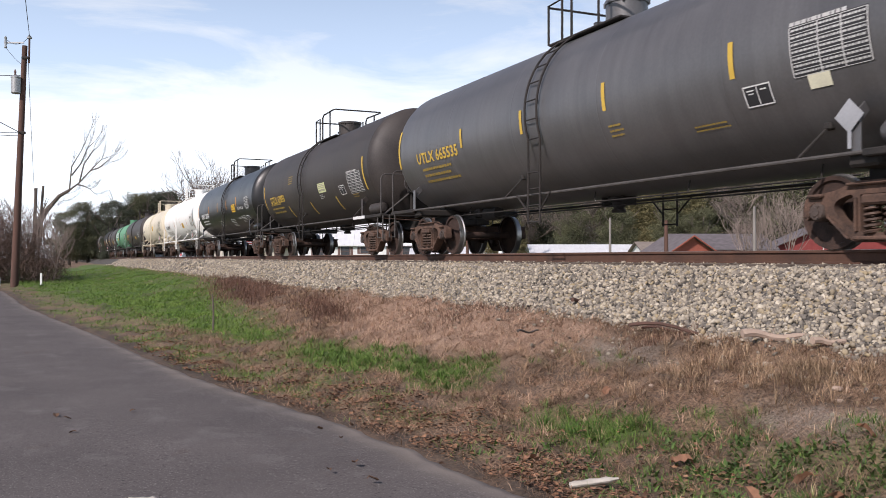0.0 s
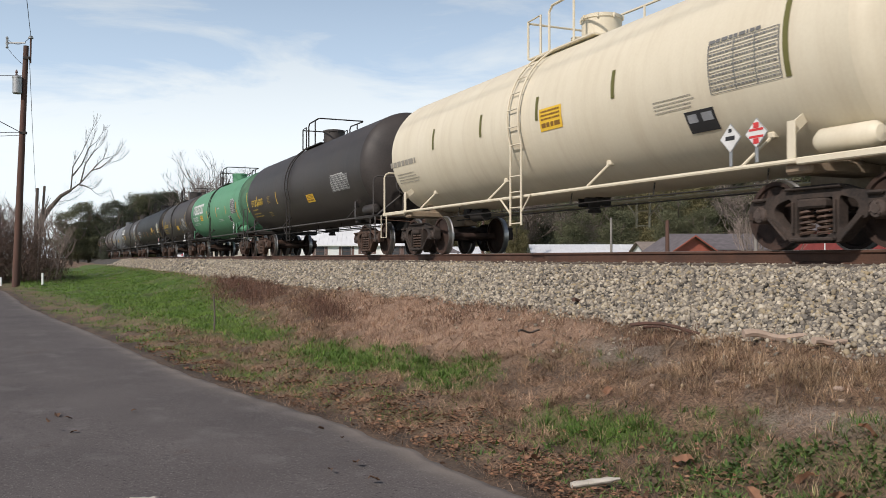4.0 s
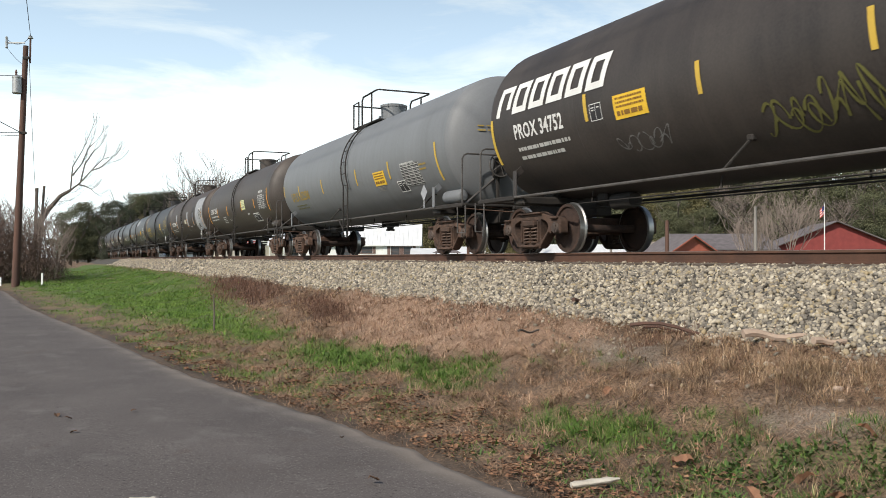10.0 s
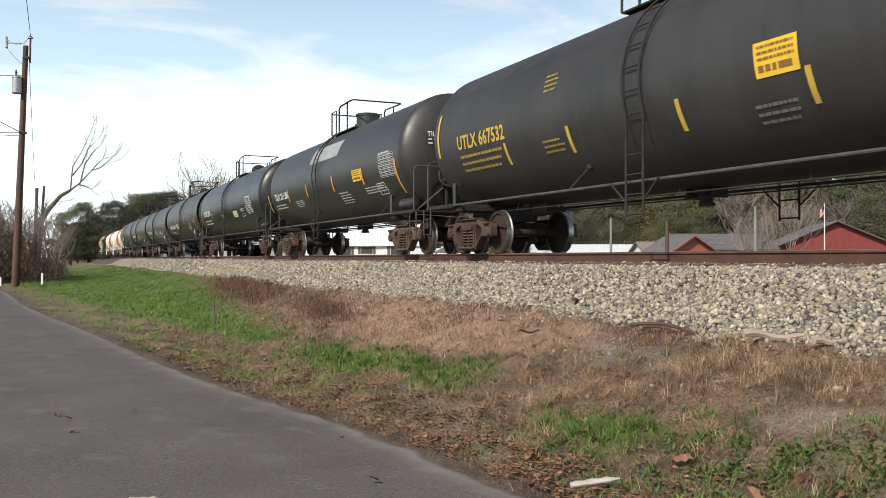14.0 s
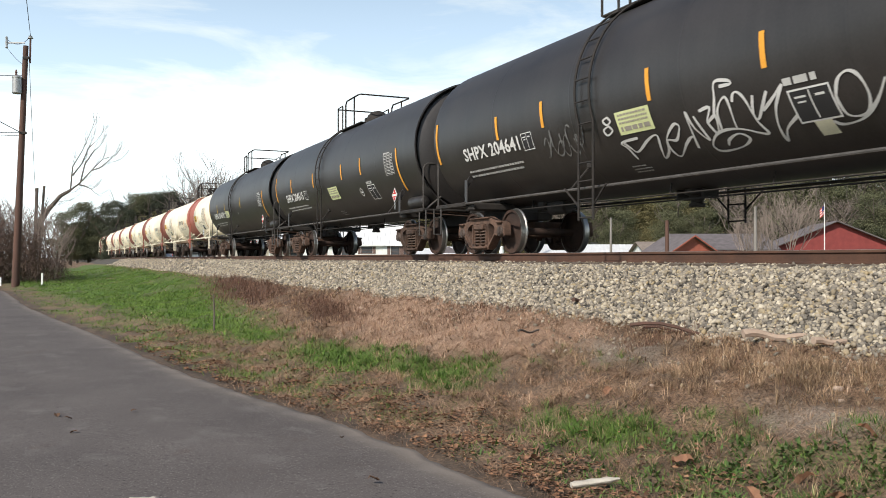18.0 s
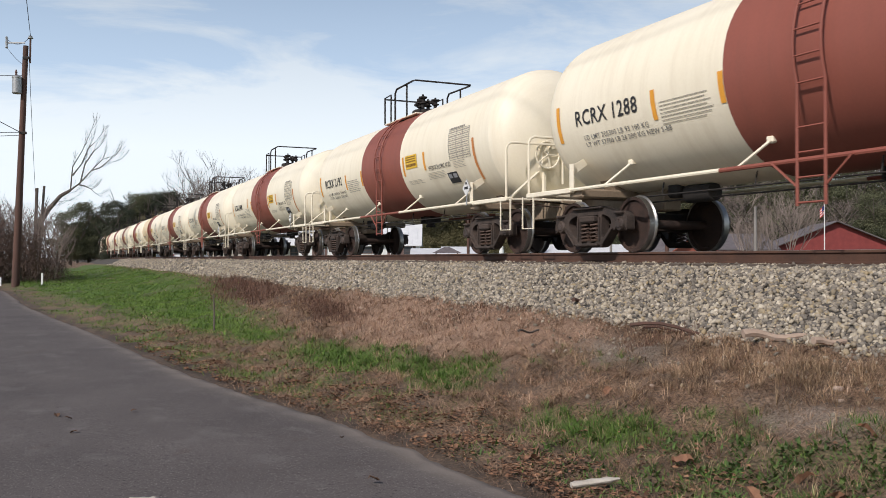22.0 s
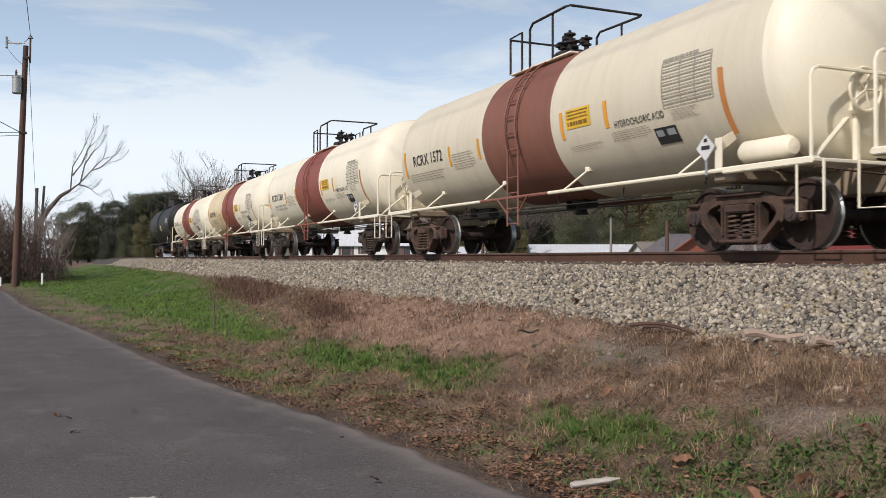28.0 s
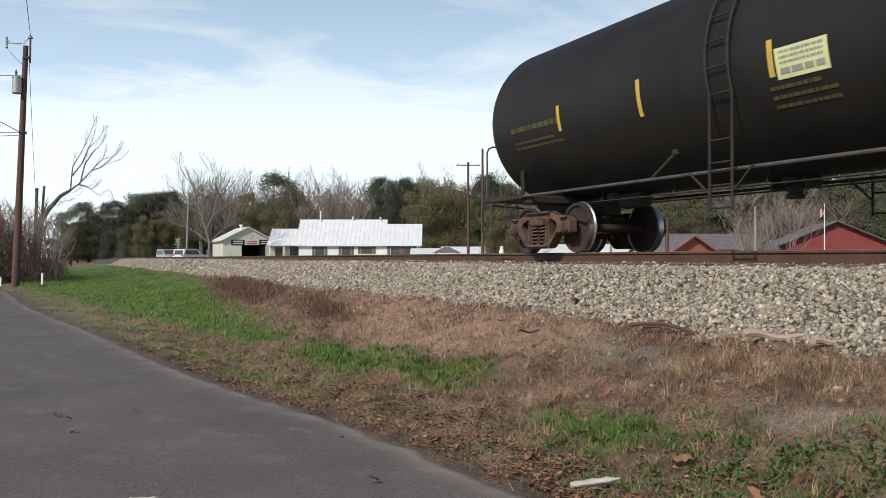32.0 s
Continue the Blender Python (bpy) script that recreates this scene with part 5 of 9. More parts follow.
def letters(text, bold=0.006):
    """A text as flat faces of width 1 and height 1, cut into bands so that it bends."""
    if (text, bold) not in LETTERS:
        cu = bpy.data.curves.new("text", "FONT")
        cu.body, cu.size, cu.resolution_u, cu.offset = text, 1.0, 2, bold
        cu.space_character = 1.05
        ob = new("text", cu)
        bpy.context.view_layer.update()
        me = bpy.data.meshes.new_from_object(ob.evaluated_get(bpy.context.evaluated_depsgraph_get()))
        bpy.data.objects.remove(ob)
        bm = bmesh.new()
        bm.from_mesh(me)
        bpy.data.meshes.remove(me)
        bmesh.ops.remove_doubles(bm, verts=bm.verts[:], dist=1e-5)
        xs, ys = [v.co.x for v in bm.verts], [v.co.y for v in bm.verts]
        x0, x1, y0, y1 = min(xs), max(xs), min(ys), max(ys)
        for k in range(1, 4):
            bmesh.ops.bisect_plane(bm, geom=bm.verts[:] + bm.edges[:] + bm.faces[:], plane_co=(0, y0 + (y1 - y0) * k / 4, 0), plane_no=(0, 1, 0))
        bm.verts.index_update()
        LETTERS[text, bold] = ([((v.co.x - x0) / (x1 - x0), (v.co.y - y0) / (y1 - y0) - 0.5) for v in bm.verts], [[v.index for v in f.verts] for f in bm.faces])
        bm.free()
    return LETTERS[text, bold]


def mark(i, u, th, w, h, text, m):
    c = CARS[i]
    vs, fs = letters(text, 0.006 if len(text) >= 12 else (0.012 if m == "black" else 0.026))
    # one part a word
    spans = sorted((min(vs[k][0] for k in f), max(vs[k][0] for k in f), f) for f in fs)
    words, end = [[]], spans[0][0]
    for a, b, f in spans:
        if (a - end) * w > 0.26 * h:
            words.append([])
        words[-1].append(f)
        end = max(end, b)
    for group in words:
        used = sorted({k for f in group for k in f})
        new_at = {k: j for j, k in enumerate(used)}
        s = Shape().add(wrap(c, u, th, [(vs[k][0] * w, vs[k][1] * h) for k in used], 0.010), [[new_at[k] for k in f] for f in group])
        part("lettering", s, M[m], c.car, {"stencilgrey": "small white", "grafgrey": "small grey"}.get(m, m) + " stencilled lettering")


def strip(i, u, t0, t1, m, w):
    c = CARS[i]
    mid, half = (t0 + t1) / 2, radians(abs(t0 - t1)) / 2 * c.R
    part("reflector_strip", sheet(c, u, mid, -w / 2, -half, w / 2, half, 0.009), M[m], c.car, "upright reflective strip")


def bars(s, c, u, th, a0, a1, b, h, r, gap):
    """A line of writing too small to read, as plain bars."""
    a = a0
    while a < a1 - h * 0.5:
        k = min(a1 - a, h * r.uniform(0.6, 2.6))
        sheet(c, u, th, a, b - h / 2, a + k, b + h / 2, gap, s)
        a += k + h * r.uniform(0.28, 0.5)


SMALL = {"black": "inkgrey", "white": "stencilgrey", "yellow": "stencilyellow"}


def lines(i, u, th, w, h, m, n):
    c, r = CARS[i], random.Random(int(u * 977) + i)
    if m == "black" and n > 1:
        n += 2      # fine print
    for k in range(n):
        s = Shape()
        b = h / 2 - (k + 0.5) * h / n
        bars(s, c, u, th, -w / 2, w / 2 - r.uniform(0, 0.25) * w, b, h / n * ((0.28 if m == "black" else 0.40) if n > 1 else 0.58), r, 0.009)
        part("stencil_text", s, M[SMALL.get(m, m)], c.car)


def frame_of(s, c, u, th, w, h, t, gap):
    for a0, b0, a1, b1 in ((-w / 2, h / 2 - t, w / 2, h / 2), (-w / 2, -h / 2, w / 2, -h / 2 + t), (-w / 2, -h / 2 + t, -w / 2 + t, h / 2 - t), (w / 2 - t, -h / 2 + t, w / 2, h / 2 - t)):
        sheet(c, u, th, a0, b0, a1, b1, gap, s)


def label(i, u, th, w, h, m):
    c, r = CARS[i], random.Random(i)
    ob = part("warning_label", sheet(c, u, th, -w / 2, -h / 2, w / 2, h / 2, 0.009), M[m], c.car, "printed label")
    s = Shape()
    for k, hh in enumerate((0.10, 0.10, 0.10, 0.24)):
        bars(s, c, u, th, -w * 0.42, w * 0.42, h * (0.36 - 0.17 * k - (0.10 if k == 3 else 0)), h * hh * 0.8, r, 0.013)
    if m != "label" and h < 0.25:
        return
    part("print", s, M["labelprint"] if m == "label" else M["inkgrey"], ob)


def panel(i, u, th, w, h, m):
    """The table of test dates: a head line and rows of small cells."""
    c, s, r = CARS[i], Shape(), random.Random(i + 50)
    n = 7
    bars(s, c, u, th, -w / 2, w * 0.25, h / 2 + h * 0.06, h * 0.075, r, 0.009)
    t = max(0.006, h * 0.014)
    if m == "white":
        part("panel_ground", sheet(c, u, th, -w / 2 - 0.01, -h / 2 - 0.01, w / 2 + 0.01, h / 2 + 0.01, 0.006), M["black"], c.car)
    for k in range(n + 1):
        b = h / 2 - k * h / n
        sheet(c, u, th, -w / 2, b - t, w / 2, b, 0.009, s)
        if k < n:
            bars(s, c, u, th, -w / 2 + 0.02, w / 2 - 0.02, b - h / n / 2, h / n * (0.26 if m == "black" else 0.30), r, 0.009)
    for a in (-0.5, -0.12, 0.18, 0.5):
        sheet(c, u, th, a * w - t, -h / 2, a * w + t, h / 2, 0.0095, s)
    part("data_panel", s, M[SMALL.get(m, m)], c.car, "stencilled table of test dates")


def box(i, u, th, w, h, m):
    c, s = CARS[i], Shape()
    if m == "black":
        part("stencil_box", sheet(c, u, th, -w / 2, -h / 2, w / 2, h / 2, 0.009), M["black"], c.car)
        for a0, a1 in ((-0.42, -0.1), (0.06, 0.42)):
            sheet(c, u, th, a0 * w, -h * 0.02, a1 * w, h * 0.36, 0.013, s)
        m = "greypatch"
    else:
        if m == "white":
            part("stencil_ground", sheet(c, u, th, -w / 2, -h / 2, w / 2, h / 2, 0.006), M["black"], c.car)
        frame_of(s, c, u, th, w, h, max(0.012, w * 0.04), 0.009)
        sheet(c, u, th, -w * 0.02, -h * 0.40, w * 0.015, h * 0.42, 0.009, s)
        sheet(c, u, th, -w * 0.38, h * 0.24, -w * 0.10, h * 0.30, 0.009, s)
        sheet(c, u, th, -w * 0.34, h * 0.10, -w * 0.14, h * 0.15, 0.009, s)
        sheet(c, u, th, w * 0.12, h * 0.22, w * 0.34, h * 0.29, 0.009, s)
    part("stencil_box", s, M[m], c.car)


def placard(i, u, z, m):
    """A diamond placard on a holder that stands off the tank's side."""
    c = CARS[i]
    x, s = -1.445, 0.185
    hold = Shape().box((x + 0.012, u, z - 0.12), (0.008, 0.05, 0.5)).box((x + 0.008, u, z), (0.006, s * 1.5, s * 1.5), 0, Matrix.Rotation(radians(45), 3, "X").to_4x4())
    ob = part("placard_holder", hold, M["galv"] if m != "greypatch" else M["greypatch"], c.car)
    if m == "greypatch":
        return
    f = Shape().box((x, u, z), (0.004, s * 1.38, s * 1.38), 0, Matrix.Rotation(radians(45), 3, "X").to_4x4())
    part("placard", f, M["white"], ob, "white diamond placard" if m == "white" else "red and white diamond placard")
    g = Shape()
    if m == "red":
        for dz, hh, ww in ((0.10, 0.07, 0.10), (-0.10, 0.07, 0.10)):
            g.box((x - 0.004, u, z + dz), (0.003, ww, hh))
        g.box((x - 0.004, u, z + 0.045), (0.003, 0.24, 0.03)).box((x - 0.004, u, z - 0.045), (0.003, 0.24, 0.03))
    else:
        g.box((x - 0.004, u, z), (0.003, 0.17, 0.055)).box((x - 0.004, u, z + 0.10), (0.003, 0.06, 0.05))
    part("placard_print", g, M["red"] if m == "red" else M["black"], ob)


def patch(i, u, th, w, h, m):
    c = CARS[i]
    part("paint_patch", sheet(c, u, th, -w / 2, -h / 2, w / 2, h / 2, 0.005), M[m], c.car, "grey repainted patch")


def ring(i, u, th, w, h, m):
    c, s = CARS[i], Shape()
    n, r = 20, max(w, h) / 2
    pts = [(q * math.cos(2 * math.pi * k / n), q * math.sin(2 * math.pi * k / n)) for k in range(n) for q in (r, r * 0.8)]
    s.add(wrap(c, u, th, pts, 0.010), [(2 * k, 2 * ((k + 1) % n), 2 * ((k + 1) % n) + 1, 2 * k + 1) for k in range(n)])
    sheet(c, u, th, -r * 0.5, -r * 0.15, r * 0.5, r * 0.2, 0.010, s)
    part("round_stencil", s, M[m], c.car)


def scrawl(i, u, th, w, h, m, n):
    """Looping spray-can strokes."""
    c, r = CARS[i], random.Random(i * 7 + int(u * 31))
    half = max(0.012, min(0.028, h * 0.028))
    for k in range(n):
        cx, pts = -w / 2 + w * (k + 0.5) / n, []
        ax, ay, p, f = w / n * r.uniform(0.55, 0.9), h * r.uniform(0.30, 0.5), r.uniform(0, 6), r.choice((1, 2, 2))
        slope = h * 0.10 * (k / n - 0.5)
        for q in range(29):
            t = q / 28 * r.choice((5.6,))
            pts.append((cx + ax * (0.62 * math.sin(t + p) + 0.35 * math.sin(f * t) + 0.2 * (t / 5.6 - 0.5)), slope + ay * (0.62 * math.cos(f * t + p) + 0.42 * math.sin(t * 0.9 + k))))
        row = []
        for q, (a, b) in enumerate(pts):
            a1, b1 = pts[min(q + 1, 28)]
            a0, b0 = pts[max(q - 1, 0)]
            dx, dy = a1 - a0, b1 - b0
            ln = math.hypot(dx, dy) or 1
            hw = half * (0.75 + 0.4 * math.sin(q * 0.9 + k))
            row += [(a - dy / ln * hw, b + dx / ln * hw), (a + dy / ln * hw, b - dx / ln * hw)]
        s = Shape().add(wrap(c, u, th, row, 0.009 + 0.0006 * k), [(2 * q, 2 * q + 1, 2 * q + 3, 2 * q + 2) for q in range(28)])
        part("spray_stroke", s, M[m], c.car, "looping spray-paint stroke")


def stroke(i, u, th, knots, m, half=0.022):
    """One spray-can line that runs smoothly through its knots, given in metres from (u, th)."""
    c, pts = CARS[i], []
    k = [knots[0]] + knots + [knots[-1]]
    for p0, p1, p2, p3 in zip(k, k[1:], k[2:], k[3:]):
        for j in range(6):
            t = j / 6
            pts.append(tuple(0.5 * (2 * b + (d - a) * t + (2 * a - 5 * b + 4 * d - e) * t * t + (3 * b - a - 3 * d + e) * t ** 3) for a, b, d, e in zip(p0, p1, p2, p3)))
    pts.append(knots[-1])
    row = []
    for q, (a, b) in enumerate(pts):
        (a0, b0), (a1, b1) = pts[max(q - 1, 0)], pts[min(q + 1, len(pts) - 1)]
        ln = math.hypot(a1 - a0, b1 - b0) or 1
        hw = half * (0.85 + 0.25 * math.sin(q * 0.5))
        row += [(a - (b1 - b0) / ln * hw, b + (a1 - a0) / ln * hw), (a + (b1 - b0) / ln * hw, b - (a1 - a0) / ln * hw)]
    s = Shape().add(wrap(c, u, th, row, 0.010 + 0.0004 * (len(knots) % 7)), [(2 * q, 2 * q + 1, 2 * q + 3, 2 * q + 2) for q in range(len(pts) - 1)])
    part("spray_stroke", s, M[m], c.car, "looping spray-paint stroke")


def logo(i, u, th, w, h, m):
    """A wordmark as six plain slanted block shapes."""
    c = CARS[i]
    for k in range(6):
        s, a0, ww = Shape(), -w / 2 + k * w / 6, w / 6 * 0.84
        slant = lambda pts: [(a + b * 0.22, b) for a, b in pts]
        t = ww * 0.27
        for p0, p1, q0, q1 in ((0, ww, h / 2 - t * 0.8, h / 2), (0, ww, -h / 2, -h / 2 + t * 0.8), (0, t, -h / 2 + t * 0.8, h / 2 - t * 0.8), (ww - t, ww, -h / 2 + t * 0.8, h / 2 - t * 0.8)):
            if k in (0,) and p0 == 0 and q0 == -h / 2:
                p1 = t
            n = 4
            pts = slant([(a0 + a, q0 + (q1 - q0) * j / n) for j in range(n + 1) for a in (p0, p1)])
            s.add(wrap(c, u, th, pts, 0.010), [(2 * j, 2 * j + 1, 2 * j + 3, 2 * j + 2) for j in range(n)])
        part("logo_shape", s, M[m], c.car, "white slanted block shape")


def head_marks(i, m, text=None):
    """Lettering on the leading head."""
    c, s, r = CARS[i], Shape(), random.Random(i)
    dep = c.L / 2 - 0.6 - c.b

    def put(pts):
        out = []
        for x, z in pts:
            q = max(0.0, 1 - (x * x + z * z) / (c.R * c.R))
            out.append((x, -c.b - 0.08 - max(0.2, dep) * math.sqrt(q) - 0.012, c.zc + z))
        return out
    if text:
        vs, fs = letters(text)
        s.add(put([(-0.95 + a * 0.85, 0.42 + b * 0.13) for a, b in vs]), fs)
    for k in range(2):
        x = -0.93
        while x < -0.35:
            w = r.uniform(0.08, 0.2)
            s.add(put([(x, 0.27 - 0.1 * k), (x + w, 0.27 - 0.1 * k), (x + w, 0.30 - 0.1 * k), (x, 0.30 - 0.1 * k)]), [(0, 1, 2, 3)])
            x += w + 0.05
    part("head_lettering", s, M[{"yellow": "stencilyellow"}.get(m, m)], c.car)


def head_placard(i, x, z):
    """A diamond placard on the leading end."""
    c = CARS[i]
    y = -(c.L / 2 - 0.40)
    turn = Matrix.Rotation(radians(45), 3, "Y").to_4x4()
    ob = part("placard_holder", Shape().box((x, y, z), (0.28, 0.006, 0.28), 0, turn).box((x, y + 0.01, z - 0.25), (0.05, 0.008, 0.4)), M["galv"], c.car)
    part("placard", Shape().box((x, y - 0.006, z), (0.255, 0.004, 0.255), 0, turn), M["greypatch"], ob, "faded diamond placard")
    part("placard_print", Shape().box((x, y - 0.011, z), (0.17, 0.003, 0.055)), M["white"], ob)


head_placard(7, -0.35, 1.62)
mark(0, 5.98, -11.6, 2.24, 0.26, "UTLX 665535", "yellow")
lines(0, 4.86, -27.5, 1.87, 0.45, "yellow", 3)
strip(0, 7.06, 18.1, -16.4, "yellow", 0.09)
strip(0, 3.52, 3.4, -11.5, "yellow", 0.09)
strip(0, 0.94, 3.3, -13.1, "yellow", 0.09)
strip(0, -1.72, 4.5, -12.1, "yellow", 0.09)
strip(0, -4.56, 4.5, -13.1, "yellow", 0.09)
box(0, -4.92, -23.4, 0.46, 0.28, "white")
panel(0, -6.09, -8.6, 1.09, 0.59, "white")
label(0, -5.89, -22.7, 0.32, 0.18, "cream")
lines(0, -4.01, -33.9, 0.82, 0.13, "yellow", 2)
lines(0, -1.91, -24.8, 0.37, 0.25, "yellow", 3)
placard(0, -6.29, 1.49, "greypatch")
mark(1, 5.11, -16.8, 2.12, 0.28, "UTLX 67859", "yellow")
lines(1, 4.35, -29.2, 1.77, 0.51, "yellow", 3)
strip(1, 6.01, 5.9, -27.9, "yellow", 0.09)
strip(1, 2.80, -29.0, -47.3, "yellow", 0.09)
strip(1, -0.10, -29.8, -48.6, "yellow", 0.09)
strip(1, -2.99, -29.4, -48.1, "yellow", 0.09)
strip(1, -6.04, 5.5, -29.2, "yellow", 0.09)
label(1, -1.88, -15.6, 0.80, 0.31, "palegreen")
lines(1, -1.68, -26.1, 0.46, 0.16, "white", 3)
box(1, -3.88, -23.7, 0.51, 0.30, "white")
panel(1, -5.16, -18.6, 1.19, 0.61, "white")
lines(1, 1.87, 4.5, 0.61, 0.32, "yellow", 4)
lines(1, -4.89, -32.8, 0.53, 0.15, "yellow", 2)
mark(2, 6.09, -13.8, 2.29, 0.29, "DBCX 200701", "white")
lines(2, 5.11, -27.5, 1.87, 0.32, "white", 2)
strip(2, 3.71, 4.7, -11.1, "orange", 0.09)
strip(2, 1.04, 5.7, -11.1, "orange", 0.09)
strip(2, -1.41, 5.8, -10.8, "orange", 0.09)
strip(2, -3.81, 6.0, -10.2, "orange", 0.09)
strip(2, 7.19, 16.3, -12.7, "orange", 0.09)
label(2, -3.05, -11.9, 0.81, 0.36, "label")
mark(2, -4.00, -14.4, 1.25, 0.14, "URETHANE POLYOL", "white")
panel(2, -6.12, -9.0, 0.87, 0.48, "white")
box(2, -5.62, -35.7, 0.58, 0.35, "white")
lines(2, 0.81, -35.3, 1.00, 0.33, "white", 4)
lines(2, -2.12, -38.2, 0.97, 0.46, "white", 5)
lines(2, -3.82, -31.6, 0.78, 0.11, "white", 2)
lines(2, -4.70, -34.3, 0.85, 0.38, "white", 5)
mark(3, 6.15, -17.7, 1.87, 0.24, "UTLX 90411", "black")
lines(3, 4.77, -34.2, 2.99, 0.30, "black", 2)
strip(3, -1.29, -6.3, -22.6, "rustorange", 0.09)
strip(3, -4.04, -6.3, -22.6, "rustorange", 0.09)
strip(3, -6.68, 3.0, -32.2, "rustorange", 0.09)
strip(3, 1.69, -6.5, -23.0, "rustorange", 0.09)
strip(3, 7.20, 6.1, -23.9, "rustorange", 0.09)
strip(3, 4.35, -7.5, -21.6, "rustorange", 0.09)
label(3, -2.18, -20.1, 0.81, 0.33, "label")
mark(3, -5.34, -4.4, 0.80, 0.11, "DOT 105J300W", "black")
panel(3, -5.90, -16.9, 1.10, 0.52, "black")
box(3, -4.78, -39.4, 0.55, 0.25, "black")
placard(3, -6.55, 1.32, "red")
placard(3, -6.09, 1.34, "white")
lines(3, -2.15, -37.8, 0.80, 0.08, "black", 1)
lines(3, -3.75, -36.0, 1.07, 0.19, "black", 2)
lines(3, -1.07, -2.0, 0.31, 0.19, "black", 3)
lines(4, 6.04, -9.6, 2.14, 0.22, "black", 1)
lines(4, 6.14, -24.4, 1.33, 0.30, "black", 2)
strip(4, 4.36, 13.4, -5.0, "grafyellow", 0.09)
strip(4, 1.93, 12.2, -5.8, "grafyellow", 0.09)
strip(4, -0.34, 11.7, -5.1, "grafyellow", 0.09)
strip(4, -2.69, 12.8, -4.6, "grafyellow", 0.09)
strip(4, -6.23, 20.5, -17.1, "grafyellow", 0.09)
label(4, -0.81, -6.0, 0.74, 0.40, "label")
panel(4, -5.50, -4.1, 1.25, 0.65, "grafgrey")
lines(4, -4.10, -16.9, 0.93, 0.22, "black", 2)
box(4, -4.54, -29.2, 0.59, 0.33, "black")
placard(4, -5.24, 1.47, "white")
placard(4, -5.70, 1.48, "red")
mark(5, 6.84, -12.3, 2.15, 0.28, "UTLX 660207", "yellow")
lines(5, 6.31, -22.8, 1.16, 0.10, "yellow", 1)
lines(5, 6.18, -31.7, 1.61, 0.27, "yellow", 2)
strip(5, 7.72, 9.0, -24.6, "yellow", 0.09)
strip(5, 5.77, -2.7, -18.6, "yellow", 0.09)
strip(5, 2.41, -3.8, -21.0, "yellow", 0.09)
lines(5, 3.67, -12.2, 0.50, 0.31, "yellow", 5)
lines(5, 4.01, -34.2, 0.52, 0.24, "yellow", 3)
label(5, -2.16, -23.8, 0.87, 0.28, "label")
panel(5, -5.64, -13.7, 1.66, 0.47, "white")
logo(6, 4.52, 7.6, 3.70, 0.56, "white")
mark(6, 6.39, -12.7, 1.75, 0.27, "PROX 75312", "white")
lines(6, 5.49, -24.4, 2.16, 0.18, "white", 2)
label(6, 3.45, -13.0, 0.81, 0.30, "label")
strip(6, 1.41, -0.8, -17.7, "orange", 0.09)
strip(6, -4.07, -1.1, -17.2, "orange", 0.09)
strip(6, -6.77, 0.7, -31.5, "orange", 0.09)
strip(6, -1.40, 1.9, -18.8, "orange", 0.09)
panel(6, -5.93, -6.2, 1.07, 0.63, "white")
box(6, -4.75, -27.5, 0.56, 0.31, "white")
lines(6, -2.39, -26.4, 1.45, 0.15, "white", 2)
lines(6, -2.20, -2.3, 0.64, 0.13, "white", 1)
placard(6, -5.99, 1.47, "white")
mark(7, 5.47, -11.9, 2.31, 0.23, "UTLX 642807", "yellow")
lines(7, 4.48, -27.2, 2.35, 0.38, "yellow", 3)
strip(7, 6.23, 13.8, -15.6, "yellow", 0.09)
strip(7, 4.29, 1.2, -13.8, "yellow", 0.09)
strip(7, 1.67, 0.1, -16.4, "yellow", 0.09)
strip(7, -1.22, 2.1, -15.3, "yellow", 0.09)
strip(7, -3.63, 2.0, -15.4, "yellow", 0.09)
strip(7, -5.89, 11.7, -23.1, "yellow", 0.09)
label(7, -1.89, -22.8, 0.91, 0.32, "label")
box(7, -3.87, -25.1, 0.55, 0.34, "white")
panel(7, -4.95, -16.6, 1.23, 0.62, "white")
lines(7, 2.71, -12.0, 0.55, 0.28, "yellow", 4)
lines(7, -3.15, -35.0, 0.67, 0.17, "yellow", 2)
placard(7, -5.26, 1.33, "white")
mark(8, 7.90, -11.2, 1.88, 0.25, "TILX 301786", "white")
box(8, 5.45, -12.2, 0.30, 0.25, "white")
lines(8, 7.31, -24.2, 2.24, 0.24, "white", 2)
strip(8, 8.96, -14.6, -39.4, "orange", 0.09)
strip(8, 5.70, -17.0, -27.1, "orange", 0.09)
strip(8, 2.83, -10.8, -27.2, "orange", 0.09)
strip(8, 0.07, -11.4, -28.7, "orange", 0.09)
strip(8, -2.78, -10.2, -27.3, "orange", 0.09)
strip(8, -5.45, -9.9, -27.8, "orange", 0.09)
strip(8, -9.04, -9.7, -43.2, "orange", 0.09)
label(8, -4.09, -11.4, 0.80, 0.34, "label")
label(8, -8.01, -10.3, 1.14, 0.68, "cream")
box(8, -7.17, -34.8, 0.71, 0.35, "white")
lines(8, -5.86, -31.1, 0.67, 0.21, "white", 3)
placard(8, -8.19, 1.39, "red")
lines(8, -8.14, 5.1, 0.60, 0.10, "white", 1)
logo(9, 6.57, 11.7, 3.72, 0.57, "white")
mark(9, 7.83, -11.8, 1.69, 0.29, "PROX 34752", "white")
lines(9, 6.90, -27.4, 1.85, 0.35, "white", 2)
strip(9, 8.68, 0.8, -32.6, "yellow", 0.09)
strip(9, 5.42, -0.1, -16.6, "yellow", 0.09)
strip(9, 2.68, -0.5, -17.2, "yellow", 0.09)
strip(9, -0.07, 0.2, -17.0, "yellow", 0.09)
box(9, 5.14, -12.3, 0.32, 0.28, "white")
label(9, 4.24, -13.1, 0.82, 0.38, "label")
